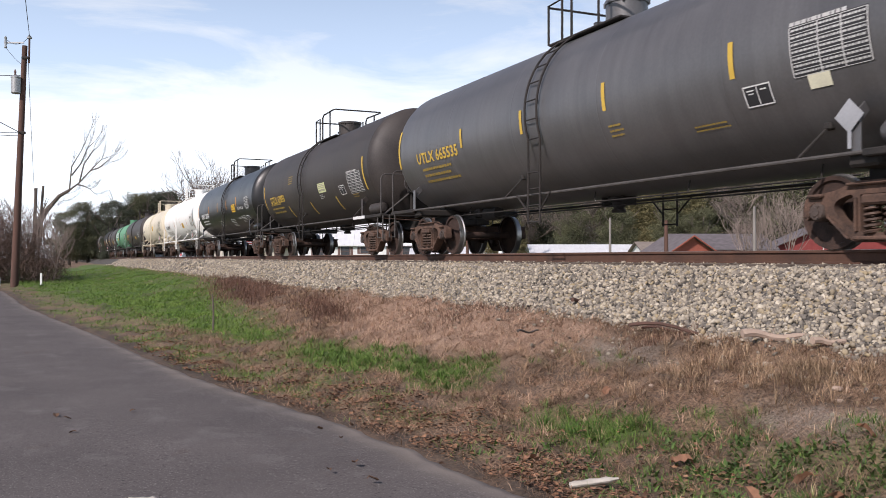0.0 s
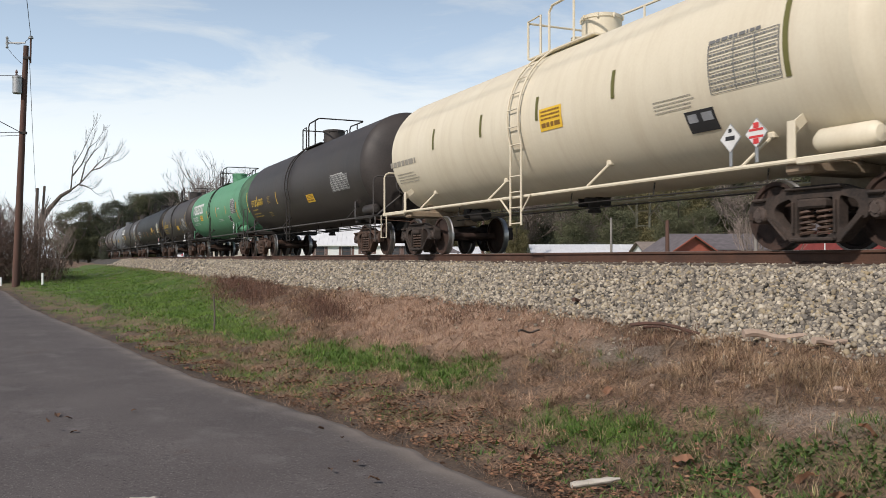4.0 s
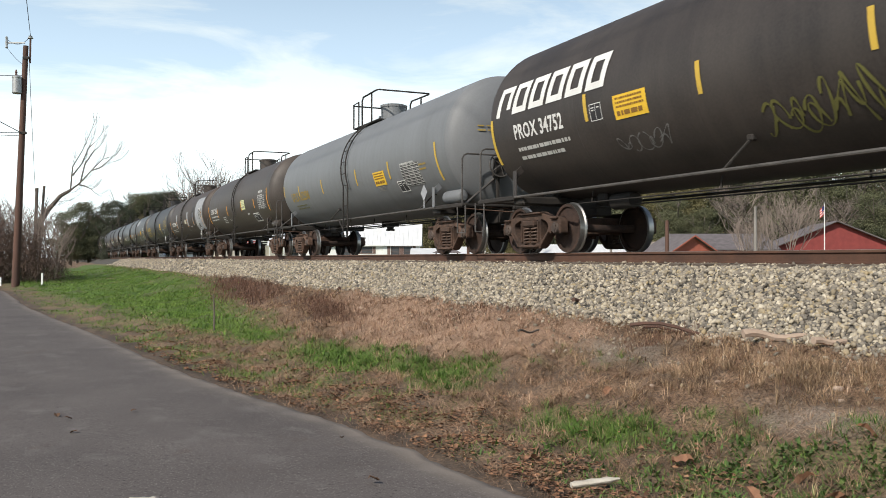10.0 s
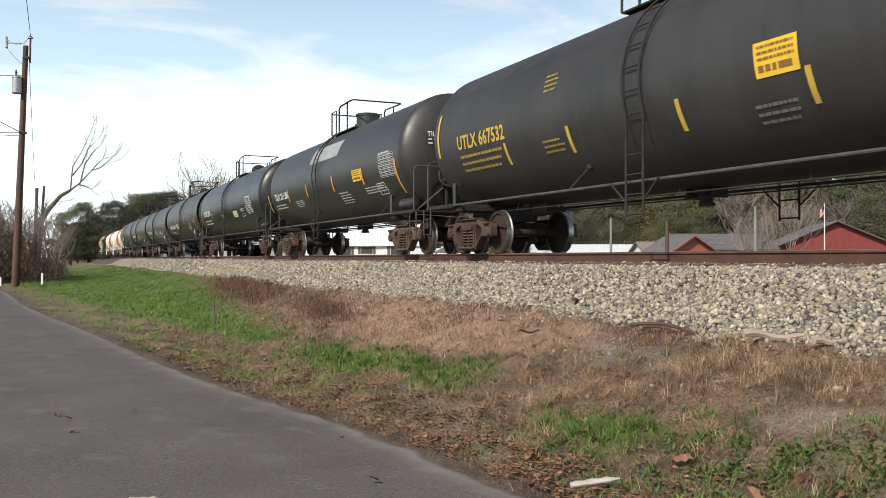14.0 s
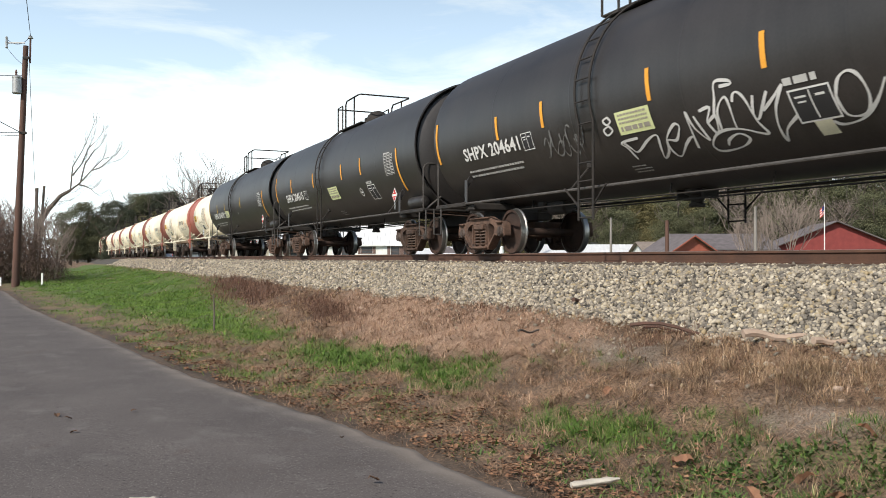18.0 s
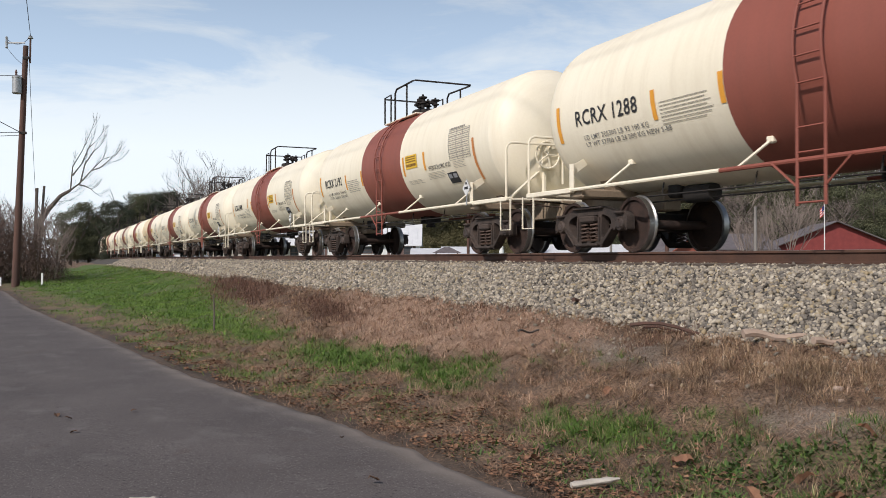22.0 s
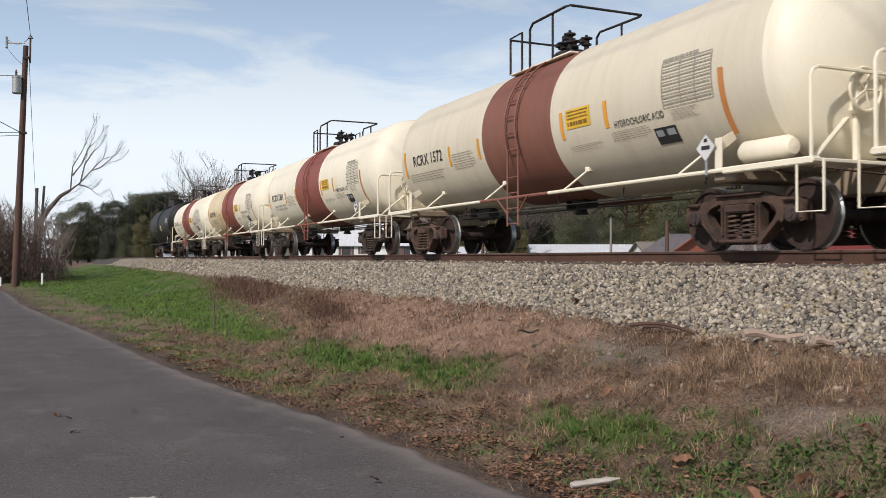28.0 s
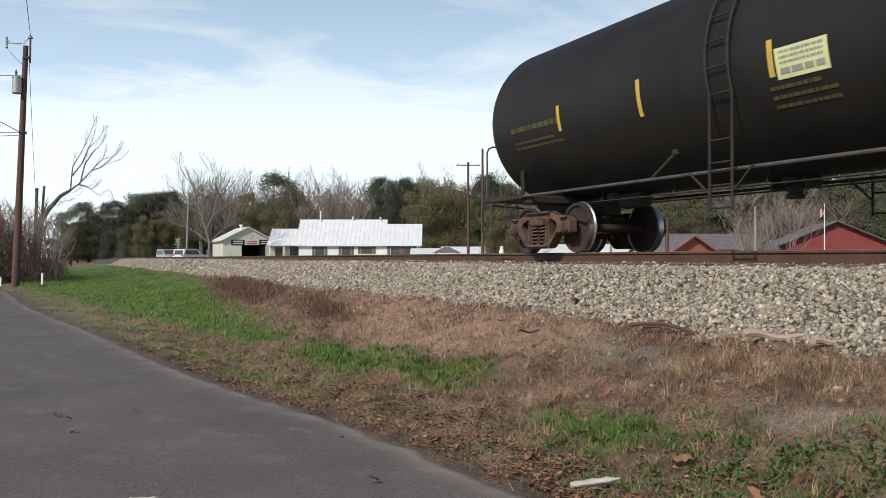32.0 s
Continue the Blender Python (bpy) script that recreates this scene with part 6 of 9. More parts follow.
scrawl(9, 4.17, -35.1, 1.24, 0.37, "grafgrey", 5)
scrawl(9, 0.83, -35.1, 1.87, 0.78, "grafyellow", 7)
scrawl(9, -2.34, -26.0, 4.15, 1.10, "grafgrey", 10)
strip(9, -5.49, -0.3, -16.9, "yellow", 0.09)
strip(9, -8.52, -0.1, -34.1, "yellow", 0.09)
panel(9, -7.67, -10.6, 1.16, 0.59, "white")
patch(9, -7.43, 17.2, 1.57, 0.62, "greypatch")
box(9, -6.62, -28.8, 0.61, 0.35, "white")
placard(9, -7.73, 1.45, "red")
mark(10, 6.16, -18.1, 2.21, 0.33, "UTLX 652598", "stencilyellow")
lines(10, 5.23, -32.5, 1.48, 0.22, "grafyellow", 2)
strip(10, 7.11, -0.1, -15.2, "yellow", 0.09)
strip(10, 5.10, -4.3, -17.9, "yellow", 0.09)
strip(10, 2.31, -4.3, -21.5, "yellow", 0.09)
strip(10, -1.13, -4.0, -21.4, "yellow", 0.09)
strip(10, -3.76, -5.3, -22.6, "yellow", 0.09)
strip(10, -6.83, 0.1, -34.0, "yellow", 0.09)
label(10, -2.97, -19.6, 0.84, 0.39, "label")
lines(10, -2.93, -29.5, 0.58, 0.19, "black", 3)
box(10, -4.38, -32.1, 0.56, 0.32, "white")
panel(10, -5.17, -22.7, 1.15, 0.55, "white")
placard(10, -5.98, 1.46, "greypatch")
lines(10, -6.01, -17.6, 0.49, 0.22, "yellow", 2)
mark(11, 6.37, -7.6, 1.80, 0.27, "SCMX 2365", "white")
lines(11, 5.53, -21.3, 1.89, 0.33, "white", 2)
strip(11, 7.05, 3.6, -30.4, "orange", 0.09)
strip(11, 4.52, -4.1, -21.3, "orange", 0.09)
strip(11, 1.93, -3.9, -21.2, "orange", 0.09)
strip(11, -1.50, -3.0, -20.0, "orange", 0.09)
label(11, -1.95, -9.6, 0.76, 0.43, "palegreen")
lines(11, 2.98, -28.3, 0.78, 0.37, "white", 4)
lines(11, 1.63, -29.6, 0.50, 0.14, "white", 2)
lines(11, -2.74, -26.2, 0.48, 0.11, "white", 1)
strip(11, -6.74, 6.2, -28.0, "orange", 0.09)
strip(11, -4.22, -4.7, -19.1, "orange", 0.09)
panel(11, -5.65, -12.9, 1.28, 0.54, "white")
box(11, -4.02, -34.7, 1.09, 0.42, "white")
lines(11, -5.67, 3.4, 0.90, 0.17, "white", 1)
mark(12, 6.08, -13.1, 2.01, 0.27, "GATX 89440", "white")
lines(12, 5.20, -29.0, 1.91, 0.25, "white", 2)
patch(12, 3.74, -7.6, 0.46, 0.93, "greypatch")
patch(12, 1.71, -7.9, 0.42, 0.91, "greypatch")
patch(12, -1.11, -7.8, 0.56, 0.89, "greypatch")
patch(12, -3.40, -10.5, 0.37, 0.79, "greypatch")
strip(12, 7.12, -3.9, -41.0, "orange", 0.09)
strip(12, 3.81, -7.7, -25.0, "orange", 0.09)
strip(12, 1.77, -6.4, -24.3, "orange", 0.09)
strip(12, -0.92, -7.2, -24.8, "orange", 0.09)
strip(12, -3.42, -5.9, -24.1, "orange", 0.09)
label(12, -0.23, -12.4, 0.69, 0.26, "cream")
lines(12, -2.34, -26.7, 0.58, 0.12, "white", 1)
lines(12, -0.98, -31.8, 0.55, 0.29, "grafgrey", 3)
patch(12, -5.70, -2.7, 2.60, 1.97, "greypatch")
panel(12, -6.14, -3.1, 1.03, 0.55, "white")
strip(12, -6.72, 0.8, -33.3, "orange", 0.09)
scrawl(12, -4.77, -22.1, 0.87, 0.56, "graf", 6)
box(12, -5.37, -27.9, 0.50, 0.32, "white")
placard(12, -6.05, 1.40, "white")
mark(13, 6.02, -8.0, 2.09, 0.31, "UTLX 667532", "yellow")
lines(13, 4.99, -24.8, 2.03, 0.46, "yellow", 3)
strip(13, 7.00, 19.7, -15.8, "yellow", 0.09)
strip(13, 4.00, -16.3, -32.8, "yellow", 0.09)
strip(13, 1.76, -15.3, -33.1, "yellow", 0.09)
strip(13, -1.10, -15.8, -33.6, "yellow", 0.09)
strip(13, -3.44, -15.6, -33.0, "yellow", 0.09)
label(13, -2.99, -8.4, 0.70, 0.44, "label")
lines(13, 2.21, 15.5, 0.49, 0.37, "yellow", 4)
lines(13, 2.28, -25.7, 0.68, 0.30, "yellow", 3)
lines(13, -2.89, -33.2, 0.81, 0.34, "grafgrey", 3)
lines(13, -5.98, -5.2, 1.13, 0.72, "yellow", 5)
strip(13, -6.67, 18.7, -16.1, "yellow", 0.09)
box(13, -4.86, -22.2, 0.53, 0.30, "white")
placard(13, -5.85, 1.44, "white")
mark(14, 6.19, -13.3, 1.97, 0.27, "TILX 261286", "white")
lines(14, 5.38, -27.5, 1.92, 0.24, "white", 2)
strip(14, 7.22, -7.8, -33.0, "orange", 0.09)
strip(14, 4.19, -6.6, -23.9, "orange", 0.09)
strip(14, 1.70, -6.4, -22.7, "orange", 0.09)
strip(14, -1.28, -5.3, -23.0, "orange", 0.09)
strip(14, -4.08, -5.8, -23.0, "orange", 0.09)
strip(14, -6.67, -5.5, -40.0, "orange", 0.09)
label(14, -3.63, -11.9, 0.75, 0.33, "label")
panel(14, -6.06, -9.6, 1.08, 0.60, "white")
lines(14, 2.92, -28.8, 1.07, 0.28, "white", 4)
lines(14, -2.22, -33.2, 1.14, 0.44, "white", 5)
lines(14, -4.88, -30.3, 1.74, 0.24, "white", 3)
box(14, -5.30, -31.2, 0.58, 0.35, "white")
patch(14, -0.15, 27.2, 3.10, 0.59, "greypatch")
mark(15, 6.35, -9.4, 1.87, 0.32, "SCMX 2936", "white")
lines(15, 5.26, -27.2, 2.38, 0.34, "white", 2)
strip(15, 7.32, 2.8, -31.1, "orange", 0.09)
strip(15, 4.04, -6.9, -23.8, "orange", 0.09)
lines(15, 5.81, -44.2, 0.77, 0.09, "white", 1)
lines(15, 0.94, -21.6, 0.87, 0.23, "white", 3)
label(15, -2.16, -21.9, 0.93, 0.30, "cream")
box(15, -3.91, -22.5, 0.67, 0.37, "white")
panel(15, -5.41, -13.6, 1.25, 0.71, "white")
mark(16, 5.50, -20.2, 2.56, 0.27, "SHPX 204602", "white")
box(16, 2.61, -20.8, 0.31, 0.25, "white")
label(16, 1.93, -20.4, 0.82, 0.34, "palegreen")
lines(16, 4.17, -34.7, 2.57, 0.20, "white", 2)
strip(16, 6.65, 8.8, -16.4, "orange", 0.09)
strip(16, 4.39, -0.6, -15.9, "orange", 0.09)
strip(16, 2.35, 1.0, -14.0, "orange", 0.09)
strip(16, -1.66, 0.7, -17.1, "orange", 0.09)
strip(16, -3.63, 0.3, -16.6, "orange", 0.09)
box(16, -3.59, -34.3, 0.71, 0.46, "white")
lines(16, -3.81, -20.9, 0.65, 0.16, "white", 1)
ring(16, -2.73, -31.2, 0.24, 0.24, "white")
panel(16, -5.27, -10.6, 0.60, 0.53, "white")
lines(16, -0.97, -49.6, 0.50, 0.20, "white", 3)
label(16, -3.54, -46.2, 0.27, 0.23, "cream")
placard(16, -5.34, 1.53, "red")
mark(17, 5.54, -19.6, 2.37, 0.28, "SHPX 204641", "white")
box(17, 2.86, -20.2, 0.37, 0.33, "white")
label(17, -0.31, -23.0, 0.84, 0.37, "palegreen")
lines(17, 4.28, -35.1, 2.62, 0.22, "white", 2)
strip(17, 6.78, 10.1, -22.3, "orange", 0.09)
strip(17, 3.93, 1.6, -14.6, "orange", 0.09)
strip(17, 2.22, 2.4, -14.2, "orange", 0.09)
strip(17, -0.79, 2.3, -14.7, "orange", 0.09)
strip(17, -3.05, 2.6, -13.6, "orange", 0.09)
scrawl(17, 1.71, -26.0, 1.27, 0.59, "grafgrey", 5)
stroke(17, -2.5, -30.0, [(-2.54, -0.45), (-2.6, -0.23), (-2.69, -0.11), (-2.26, -0.08)], "graf")
stroke(17, -2.5, -30.0, [(-2.64, -0.11), (-2.54, -0.22), (-2.42, -0.31), (-2.02, -0.13), (-1.81, -0.1), (-1.87, -0.3), (-1.94, -0.51), (-1.75, -0.39), (-1.64, -0.18), (-1.37, 0.01), (-1.27, -0.04), (-1.45, -0.23), (-1.64, -0.21), (-1.68, -0.4), (-1.58, -0.52), (-1.29, -0.31), (-1.1, -0.23), (-1.13, -0.43), (-1.07, -0.17), (-1.04, 0.15), (-0.98, -0.11), (-0.82, -0.33), (-0.91, 0.07)], "graf")
stroke(17, -2.5, -30.0, [(-0.77, 0.12), (-0.55, 0.14), (-0.7, -0.06), (-0.5, 0.01), (-0.6, -0.26), (-0.69, -0.07)], "graf")
stroke(17, -2.5, -30.0, [(-0.53, -0.01), (-0.41, 0.24), (-0.34, 0.45), (-0.1, 0.43), (-0.06, 0.38), (-0.27, 0.38)], "graf")
stroke(17, -2.5, -30.0, [(-0.5, -0.21), (-0.43, 0.07), (-0.24, 0.23), (-0.19, 0.11), (-0.23, -0.22)], "graf")
stroke(17, -2.5, -30.0, [(-0.12, 0.14), (-0.07, 0.24), (0.02, 0.25), (0.11, 0.12), (0.16, -0.18), (0.21, -0.39), (-0.2, -0.24), (-0.59, -0.24), (-0.83, -0.42), (-0.74, -0.55), (-0.35, -0.53), (-0.13, -0.42), (-0.25, -0.31), (-0.47, -0.37), (-0.56, -0.47)], "graf")
stroke(17, -2.5, -30.0, [(0.25, 0.17), (0.16, -0.06), (0.21, -0.15), (0.49, 0.18)], "graf")
stroke(17, -2.5, -30.0, [(0.33, -0.06), (0.57, 0.09), (0.75, 0.22), (0.55, -0.04), (0.44, -0.32), (0.43, -0.55), (0.54, -0.37), (0.8, -0.21)], "graf")
stroke(17, -2.5, -30.0, [(1.45, -0.04), (1.55, 0.14), (1.71, 0.2), (1.83, 0.1), (1.86, -0.13), (1.73, -0.34), (1.49, -0.33), (1.44, -0.12), (1.47, 0.03)], "graf")
stroke(17, -2.5, -30.0, [(1.24, -0.37), (1.37, -0.44), (1.67, -0.39), (1.94, -0.19), (2.13, 0.04)], "graf")
stroke(17, -2.5, -30.0, [(-2.82, 0.35), (-2.75, 0.27), (-2.87, 0.23), (-2.94, 0.3), (-2.83, 0.34)], "graf")
stroke(17, -2.5, -30.0, [(-2.84, 0.21), (-2.77, 0.12), (-2.93, 0.06), (-2.99, 0.15), (-2.85, 0.2)], "graf")
box(17, -3.60, -33.8, 0.62, 0.46, "white")
lines(17, -3.55, -21.7, 0.56, 0.16, "white", 1)
lines(17, 0.11, -53.1, 0.46, 0.20, "white", 3)
label(17, -3.61, -45.9, 0.26, 0.23, "cream")
mark(18, 5.49, -19.6, 2.26, 0.29, "SHPX 204615", "white")
box(18, 2.86, -20.3, 0.38, 0.31, "white")
lines(18, 4.31, -34.7, 2.85, 0.23, "white", 2)
strip(18, 6.81, 12.4, -20.7, "orange", 0.09)
strip(18, 4.56, 4.1, -13.0, "orange", 0.09)
strip(18, 1.75, 3.0, -13.5, "orange", 0.09)
strip(18, -1.30, 3.0, -13.2, "orange", 0.09)
strip(18, -3.04, 3.5, -13.5, "orange", 0.09)
label(18, -0.16, -25.6, 0.91, 0.41, "palegreen")
ring(18, -2.64, -30.9, 0.26, 0.24, "white")
box(18, -3.54, -33.2, 0.58, 0.46, "white")
lines(18, -3.51, -22.6, 0.48, 0.13, "white", 1)
lines(18, 0.13, -52.2, 0.46, 0.23, "white", 3)
mark(19, 5.54, -19.6, 2.54, 0.30, "SHPX 204599", "white")
box(19, 2.68, -20.2, 0.33, 0.31, "white")
label(19, 2.08, -20.0, 0.84, 0.32, "palegreen")
lines(19, 4.36, -36.6, 2.80, 0.25, "white", 2)
strip(19, 6.77, 9.1, -17.9, "yellow", 0.09)
strip(19, 4.50, 0.3, -14.8, "yellow", 0.09)
strip(19, 2.47, 0.0, -14.4, "yellow", 0.09)
strip(19, -1.30, 1.8, -14.8, "yellow", 0.09)
scrawl(19, -0.50, -22.2, 0.21, 0.19, "graf", 2)
panel(17, -5.27, -10.6, 0.60, 0.53, "white")
placard(17, -5.34, 1.53, "red")
panel(18, -5.27, -10.6, 0.60, 0.53, "white")
placard(18, -5.34, 1.53, "red")
panel(19, -5.27, -10.6, 0.60, 0.53, "white")
placard(19, -5.34, 1.53, "red")
strip(16, -5.85, 2.0, -38.0, "orange", 0.09)
strip(17, -5.85, 2.0, -38.0, "orange", 0.09)
strip(18, -5.85, 2.0, -38.0, "orange", 0.09)
strip(19, -5.85, 2.0, -38.0, "orange", 0.09)
strip(32, 3.81, -0.9, -17.3, "yellow", 0.09)
strip(32, 1.56, 0.3, -20.4, "yellow", 0.09)
strip(32, -1.06, 0.1, -16.8, "yellow", 0.09)
strip(32, -3.29, 0.7, -17.2, "yellow", 0.09)
strip(32, -5.59, -0.2, -36.2, "rustorange", 0.09)
label(32, -1.53, -11.7, 0.79, 0.38, "palegreen")
panel(32, -4.89, -13.1, 1.14, 0.62, "dimyellow")
patch(32, -4.97, 5.3, 1.00, 0.38, "greypatch")
box(32, -3.88, -29.6, 0.49, 0.33, "grafgrey")
placard(32, -5.00, 1.41, "white")
lines(32, 4.60, -9.7, 1.81, 0.16, "dimyellow", 1)
lines(32, 4.54, -20.9, 1.78, 0.20, "dimyellow", 2)
lines(32, -1.49, -26.5, 1.03, 0.36, "dimyellow", 3)
mark(20, 5.28, -7.6, 1.69, 0.26, "RCRX 1338", "black")
mark(20, 5.13, -21.4, 1.72, 0.083, "LD LMT 205000 LB 93 000 KG", "grafgrey")
mark(20, 5.13, -26.4, 2.20, 0.083, "LT WT 58000 LB 26 300 KG NEW 5-86", "grafgrey")
strip(20, 5.82, 3.5, -22.0, "orange", 0.10)
strip(20, 3.21, -2.0, -20.1, "orange", 0.10)
strip(20, 1.77, -2.0, -19.3, "orange", 0.10)
strip(20, -1.48, -0.3, -19.7, "orange", 0.10)
strip(20, -2.80, -0.4, -18.1, "orange", 0.10)
lines(20, 2.51, -16.9, 1.15, 0.38, "black", 5)
label(20, -2.00, -6.6, 0.74, 0.33, "label")
mark(20, -2.99, -17.3, 1.22, 0.11, "HYDROCHLORIC ACID", "black")
box(20, -4.14, -30.6, 0.50, 0.27, "black")
panel(20, -4.76, -1.3, 1.05, 0.65, "black")
strip(20, -5.46, 0.1, -37.6, "rustorange", 0.10)
lines(20, -2.11, -27.6, 1.01, 0.12, "black", 2)
lines(20, -3.40, -24.9, 1.09, 0.18, "black", 3)
lines(20, -4.68, -19.2, 0.60, 0.17, "black", 3)
placard(20, -5.20, 1.40, "white")
mark(21, 5.28, -7.6, 1.69, 0.26, "RCRX 1288", "black")
mark(21, 5.13, -21.4, 1.72, 0.083, "LD LMT 205300 LB 93 100 KG", "grafgrey")
mark(21, 5.13, -26.4, 2.20, 0.083, "LT WT 57700 LB 26 200 KG NEW 5-88", "grafgrey")
strip(21, 5.82, 3.5, -22.0, "orange", 0.10)
strip(21, 3.21, -2.0, -20.1, "orange", 0.10)
strip(21, 1.77, -2.0, -19.3, "orange", 0.10)
strip(21, -1.48, -0.3, -19.7, "orange", 0.10)
strip(21, -2.80, -0.4, -18.1, "orange", 0.10)
lines(21, 2.51, -16.9, 1.15, 0.38, "black", 5)
label(21, -2.00, -6.6, 0.74, 0.33, "label")
mark(21, -2.99, -17.3, 1.22, 0.11, "HYDROCHLORIC ACID", "black")
box(21, -4.14, -30.6, 0.50, 0.27, "black")
panel(21, -4.76, -1.3, 1.05, 0.65, "black")
strip(21, -5.46, 0.1, -37.6, "rustorange", 0.10)
lines(21, -2.11, -27.6, 1.01, 0.12, "black", 2)
lines(21, -3.40, -24.9, 1.09, 0.18, "black", 3)
lines(21, -4.68, -19.2, 0.60, 0.17, "black", 3)
placard(21, -5.20, 1.40, "white")
mark(22, 5.28, -7.6, 1.69, 0.26, "RCRX 2192", "black")
mark(22, 5.13, -21.4, 1.72, 0.083, "LD LMT 206400 LB  93600 KG", "grafgrey")
mark(22, 5.13, -26.4, 1.72, 0.083, "LT WT  56600 LB  25650 KG", "grafgrey")
strip(22, 5.82, 3.5, -22.0, "orange", 0.10)
strip(22, 3.21, -2.0, -20.1, "orange", 0.10)
strip(22, 1.77, -2.0, -19.3, "orange", 0.10)
strip(22, -1.48, -0.3, -19.7, "orange", 0.10)
strip(22, -2.80, -0.4, -18.1, "orange", 0.10)
lines(22, 2.51, -16.9, 1.15, 0.38, "black", 5)
label(22, -2.00, -6.6, 0.74, 0.33, "label")
mark(22, -2.99, -17.3, 1.22, 0.11, "HYDROCHLORIC ACID", "black")
box(22, -4.14, -30.6, 0.50, 0.27, "black")
panel(22, -4.76, -1.3, 1.05, 0.65, "black")
strip(22, -5.46, 0.1, -37.6, "rustorange", 0.10)
lines(22, -2.11, -27.6, 1.01, 0.12, "black", 2)
lines(22, -3.40, -24.9, 1.09, 0.18, "black", 3)
lines(22, -4.68, -19.2, 0.60, 0.17, "black", 3)
placard(22, -5.20, 1.40, "white")
mark(23, 5.38, -7.6, 1.69, 0.26, "RCRX 2408", "black")
mark(23, 5.13, -21.4, 1.72, 0.083, "LD LMT 206000 LB  93450 KG", "grafgrey")
mark(23, 5.13, -26.4, 1.72, 0.083, "LT WT  57000 LB  25850 KG", "grafgrey")
strip(23, 5.82, 3.5, -22.0, "orange", 0.10)
strip(23, 2.52, 4.5, -12.5, "orange", 0.10)
strip(23, 1.77, -2.0, -19.3, "orange", 0.10)
strip(23, -1.48, -0.3, -19.7, "orange", 0.10)
strip(23, -2.80, -0.4, -18.1, "orange", 0.10)
lines(23, 2.71, -21.0, 1.15, 0.42, "black", 5)
label(23, -2.00, -6.6, 0.74, 0.33, "label")
mark(23, -2.99, -17.3, 1.22, 0.11, "HYDROCHLORIC ACID", "black")
box(23, -4.14, -30.6, 0.50, 0.27, "black")
panel(23, -4.76, -1.3, 1.05, 0.65, "black")
strip(23, -5.46, 0.1, -37.6, "rustorange", 0.10)
lines(23, -2.11, -27.6, 1.01, 0.12, "black", 2)
lines(23, -3.40, -24.9, 1.09, 0.18, "black", 3)
lines(23, -4.68, -19.2, 0.60, 0.17, "black", 3)
placard(23, -5.20, 1.40, "white")
mark(24, 5.28, -7.6, 1.69, 0.26, "RCRX 1941", "black")
mark(24, 5.13, -21.4, 1.72, 0.083, "LD LMT 206000 LB  93450 KG", "grafgrey")
mark(24, 5.13, -26.4, 1.72, 0.083, "LT WT  57000 LB  25850 KG", "grafgrey")
strip(24, 5.82, 3.5, -22.0, "orange", 0.10)
strip(24, 3.21, -2.0, -20.1, "orange", 0.10)
strip(24, 1.77, -2.0, -19.3, "orange", 0.10)
strip(24, -1.48, -0.3, -19.7, "orange", 0.10)
strip(24, -2.80, -0.4, -18.1, "orange", 0.10)
lines(24, 2.51, -16.9, 1.15, 0.38, "black", 5)
label(24, -2.00, -6.6, 0.74, 0.33, "label")
mark(24, -2.99, -17.3, 1.22, 0.11, "HYDROCHLORIC ACID", "black")
box(24, -4.14, -30.6, 0.50, 0.27, "black")
panel(24, -4.76, -1.3, 1.05, 0.65, "black")
strip(24, -5.46, 0.1, -37.6, "rustorange", 0.10)
lines(24, -2.11, -27.6, 1.01, 0.12, "black", 2)
lines(24, -3.40, -24.9, 1.09, 0.18, "black", 3)
lines(24, -4.68, -19.2, 0.60, 0.17, "black", 3)
placard(24, -5.20, 1.40, "white")
mark(25, 5.28, -7.6, 1.69, 0.26, "RCRX 2343", "black")
lines(25, 4.54, -23.9, 2.27, 0.23, "black", 2)
strip(25, 5.82, 3.5, -22.0, "orange", 0.10)
strip(25, 3.21, -2.0, -20.1, "orange", 0.10)
strip(25, 1.77, -2.0, -19.3, "orange", 0.10)
strip(25, -1.48, -0.3, -19.7, "orange", 0.10)
strip(25, -2.80, -0.4, -18.1, "orange", 0.10)
lines(25, 2.51, -16.9, 1.15, 0.38, "black", 5)
label(25, -2.00, -6.6, 0.74, 0.33, "label")
mark(25, -2.99, -17.3, 1.22, 0.11, "HYDROCHLORIC ACID", "black")
box(25, -4.14, -30.6, 0.50, 0.27, "black")
panel(25, -4.76, -1.3, 1.05, 0.65, "black")
strip(25, -5.46, 0.1, -37.6, "rustorange", 0.10)
lines(25, -2.11, -27.6, 1.01, 0.12, "black", 2)
lines(25, -3.40, -24.9, 1.09, 0.18, "black", 3)
lines(25, -4.68, -19.2, 0.60, 0.17, "black", 3)
placard(25, -5.20, 1.40, "white")
lines(26, 4.60, -22.0, 1.20, 0.26, "black", 1)
lines(26, 4.54, -23.9, 2.27, 0.23, "black", 2)
strip(26, 5.82, 3.5, -22.0, "orange", 0.10)
strip(26, 3.21, -2.0, -20.1, "orange", 0.10)
strip(26, 1.77, -2.0, -19.3, "orange", 0.10)
strip(26, -1.48, -0.3, -19.7, "orange", 0.10)
strip(26, -2.80, -0.4, -18.1, "orange", 0.10)
lines(26, 2.51, -16.9, 1.15, 0.38, "black", 5)
label(26, -2.00, -6.6, 0.74, 0.33, "label")
mark(26, -2.99, -17.3, 1.22, 0.11, "HYDROCHLORIC ACID", "black")
box(26, -4.14, -30.6, 0.50, 0.27, "black")
panel(26, -4.76, -1.3, 1.05, 0.65, "black")
strip(26, -5.46, 0.1, -37.6, "rustorange", 0.10)
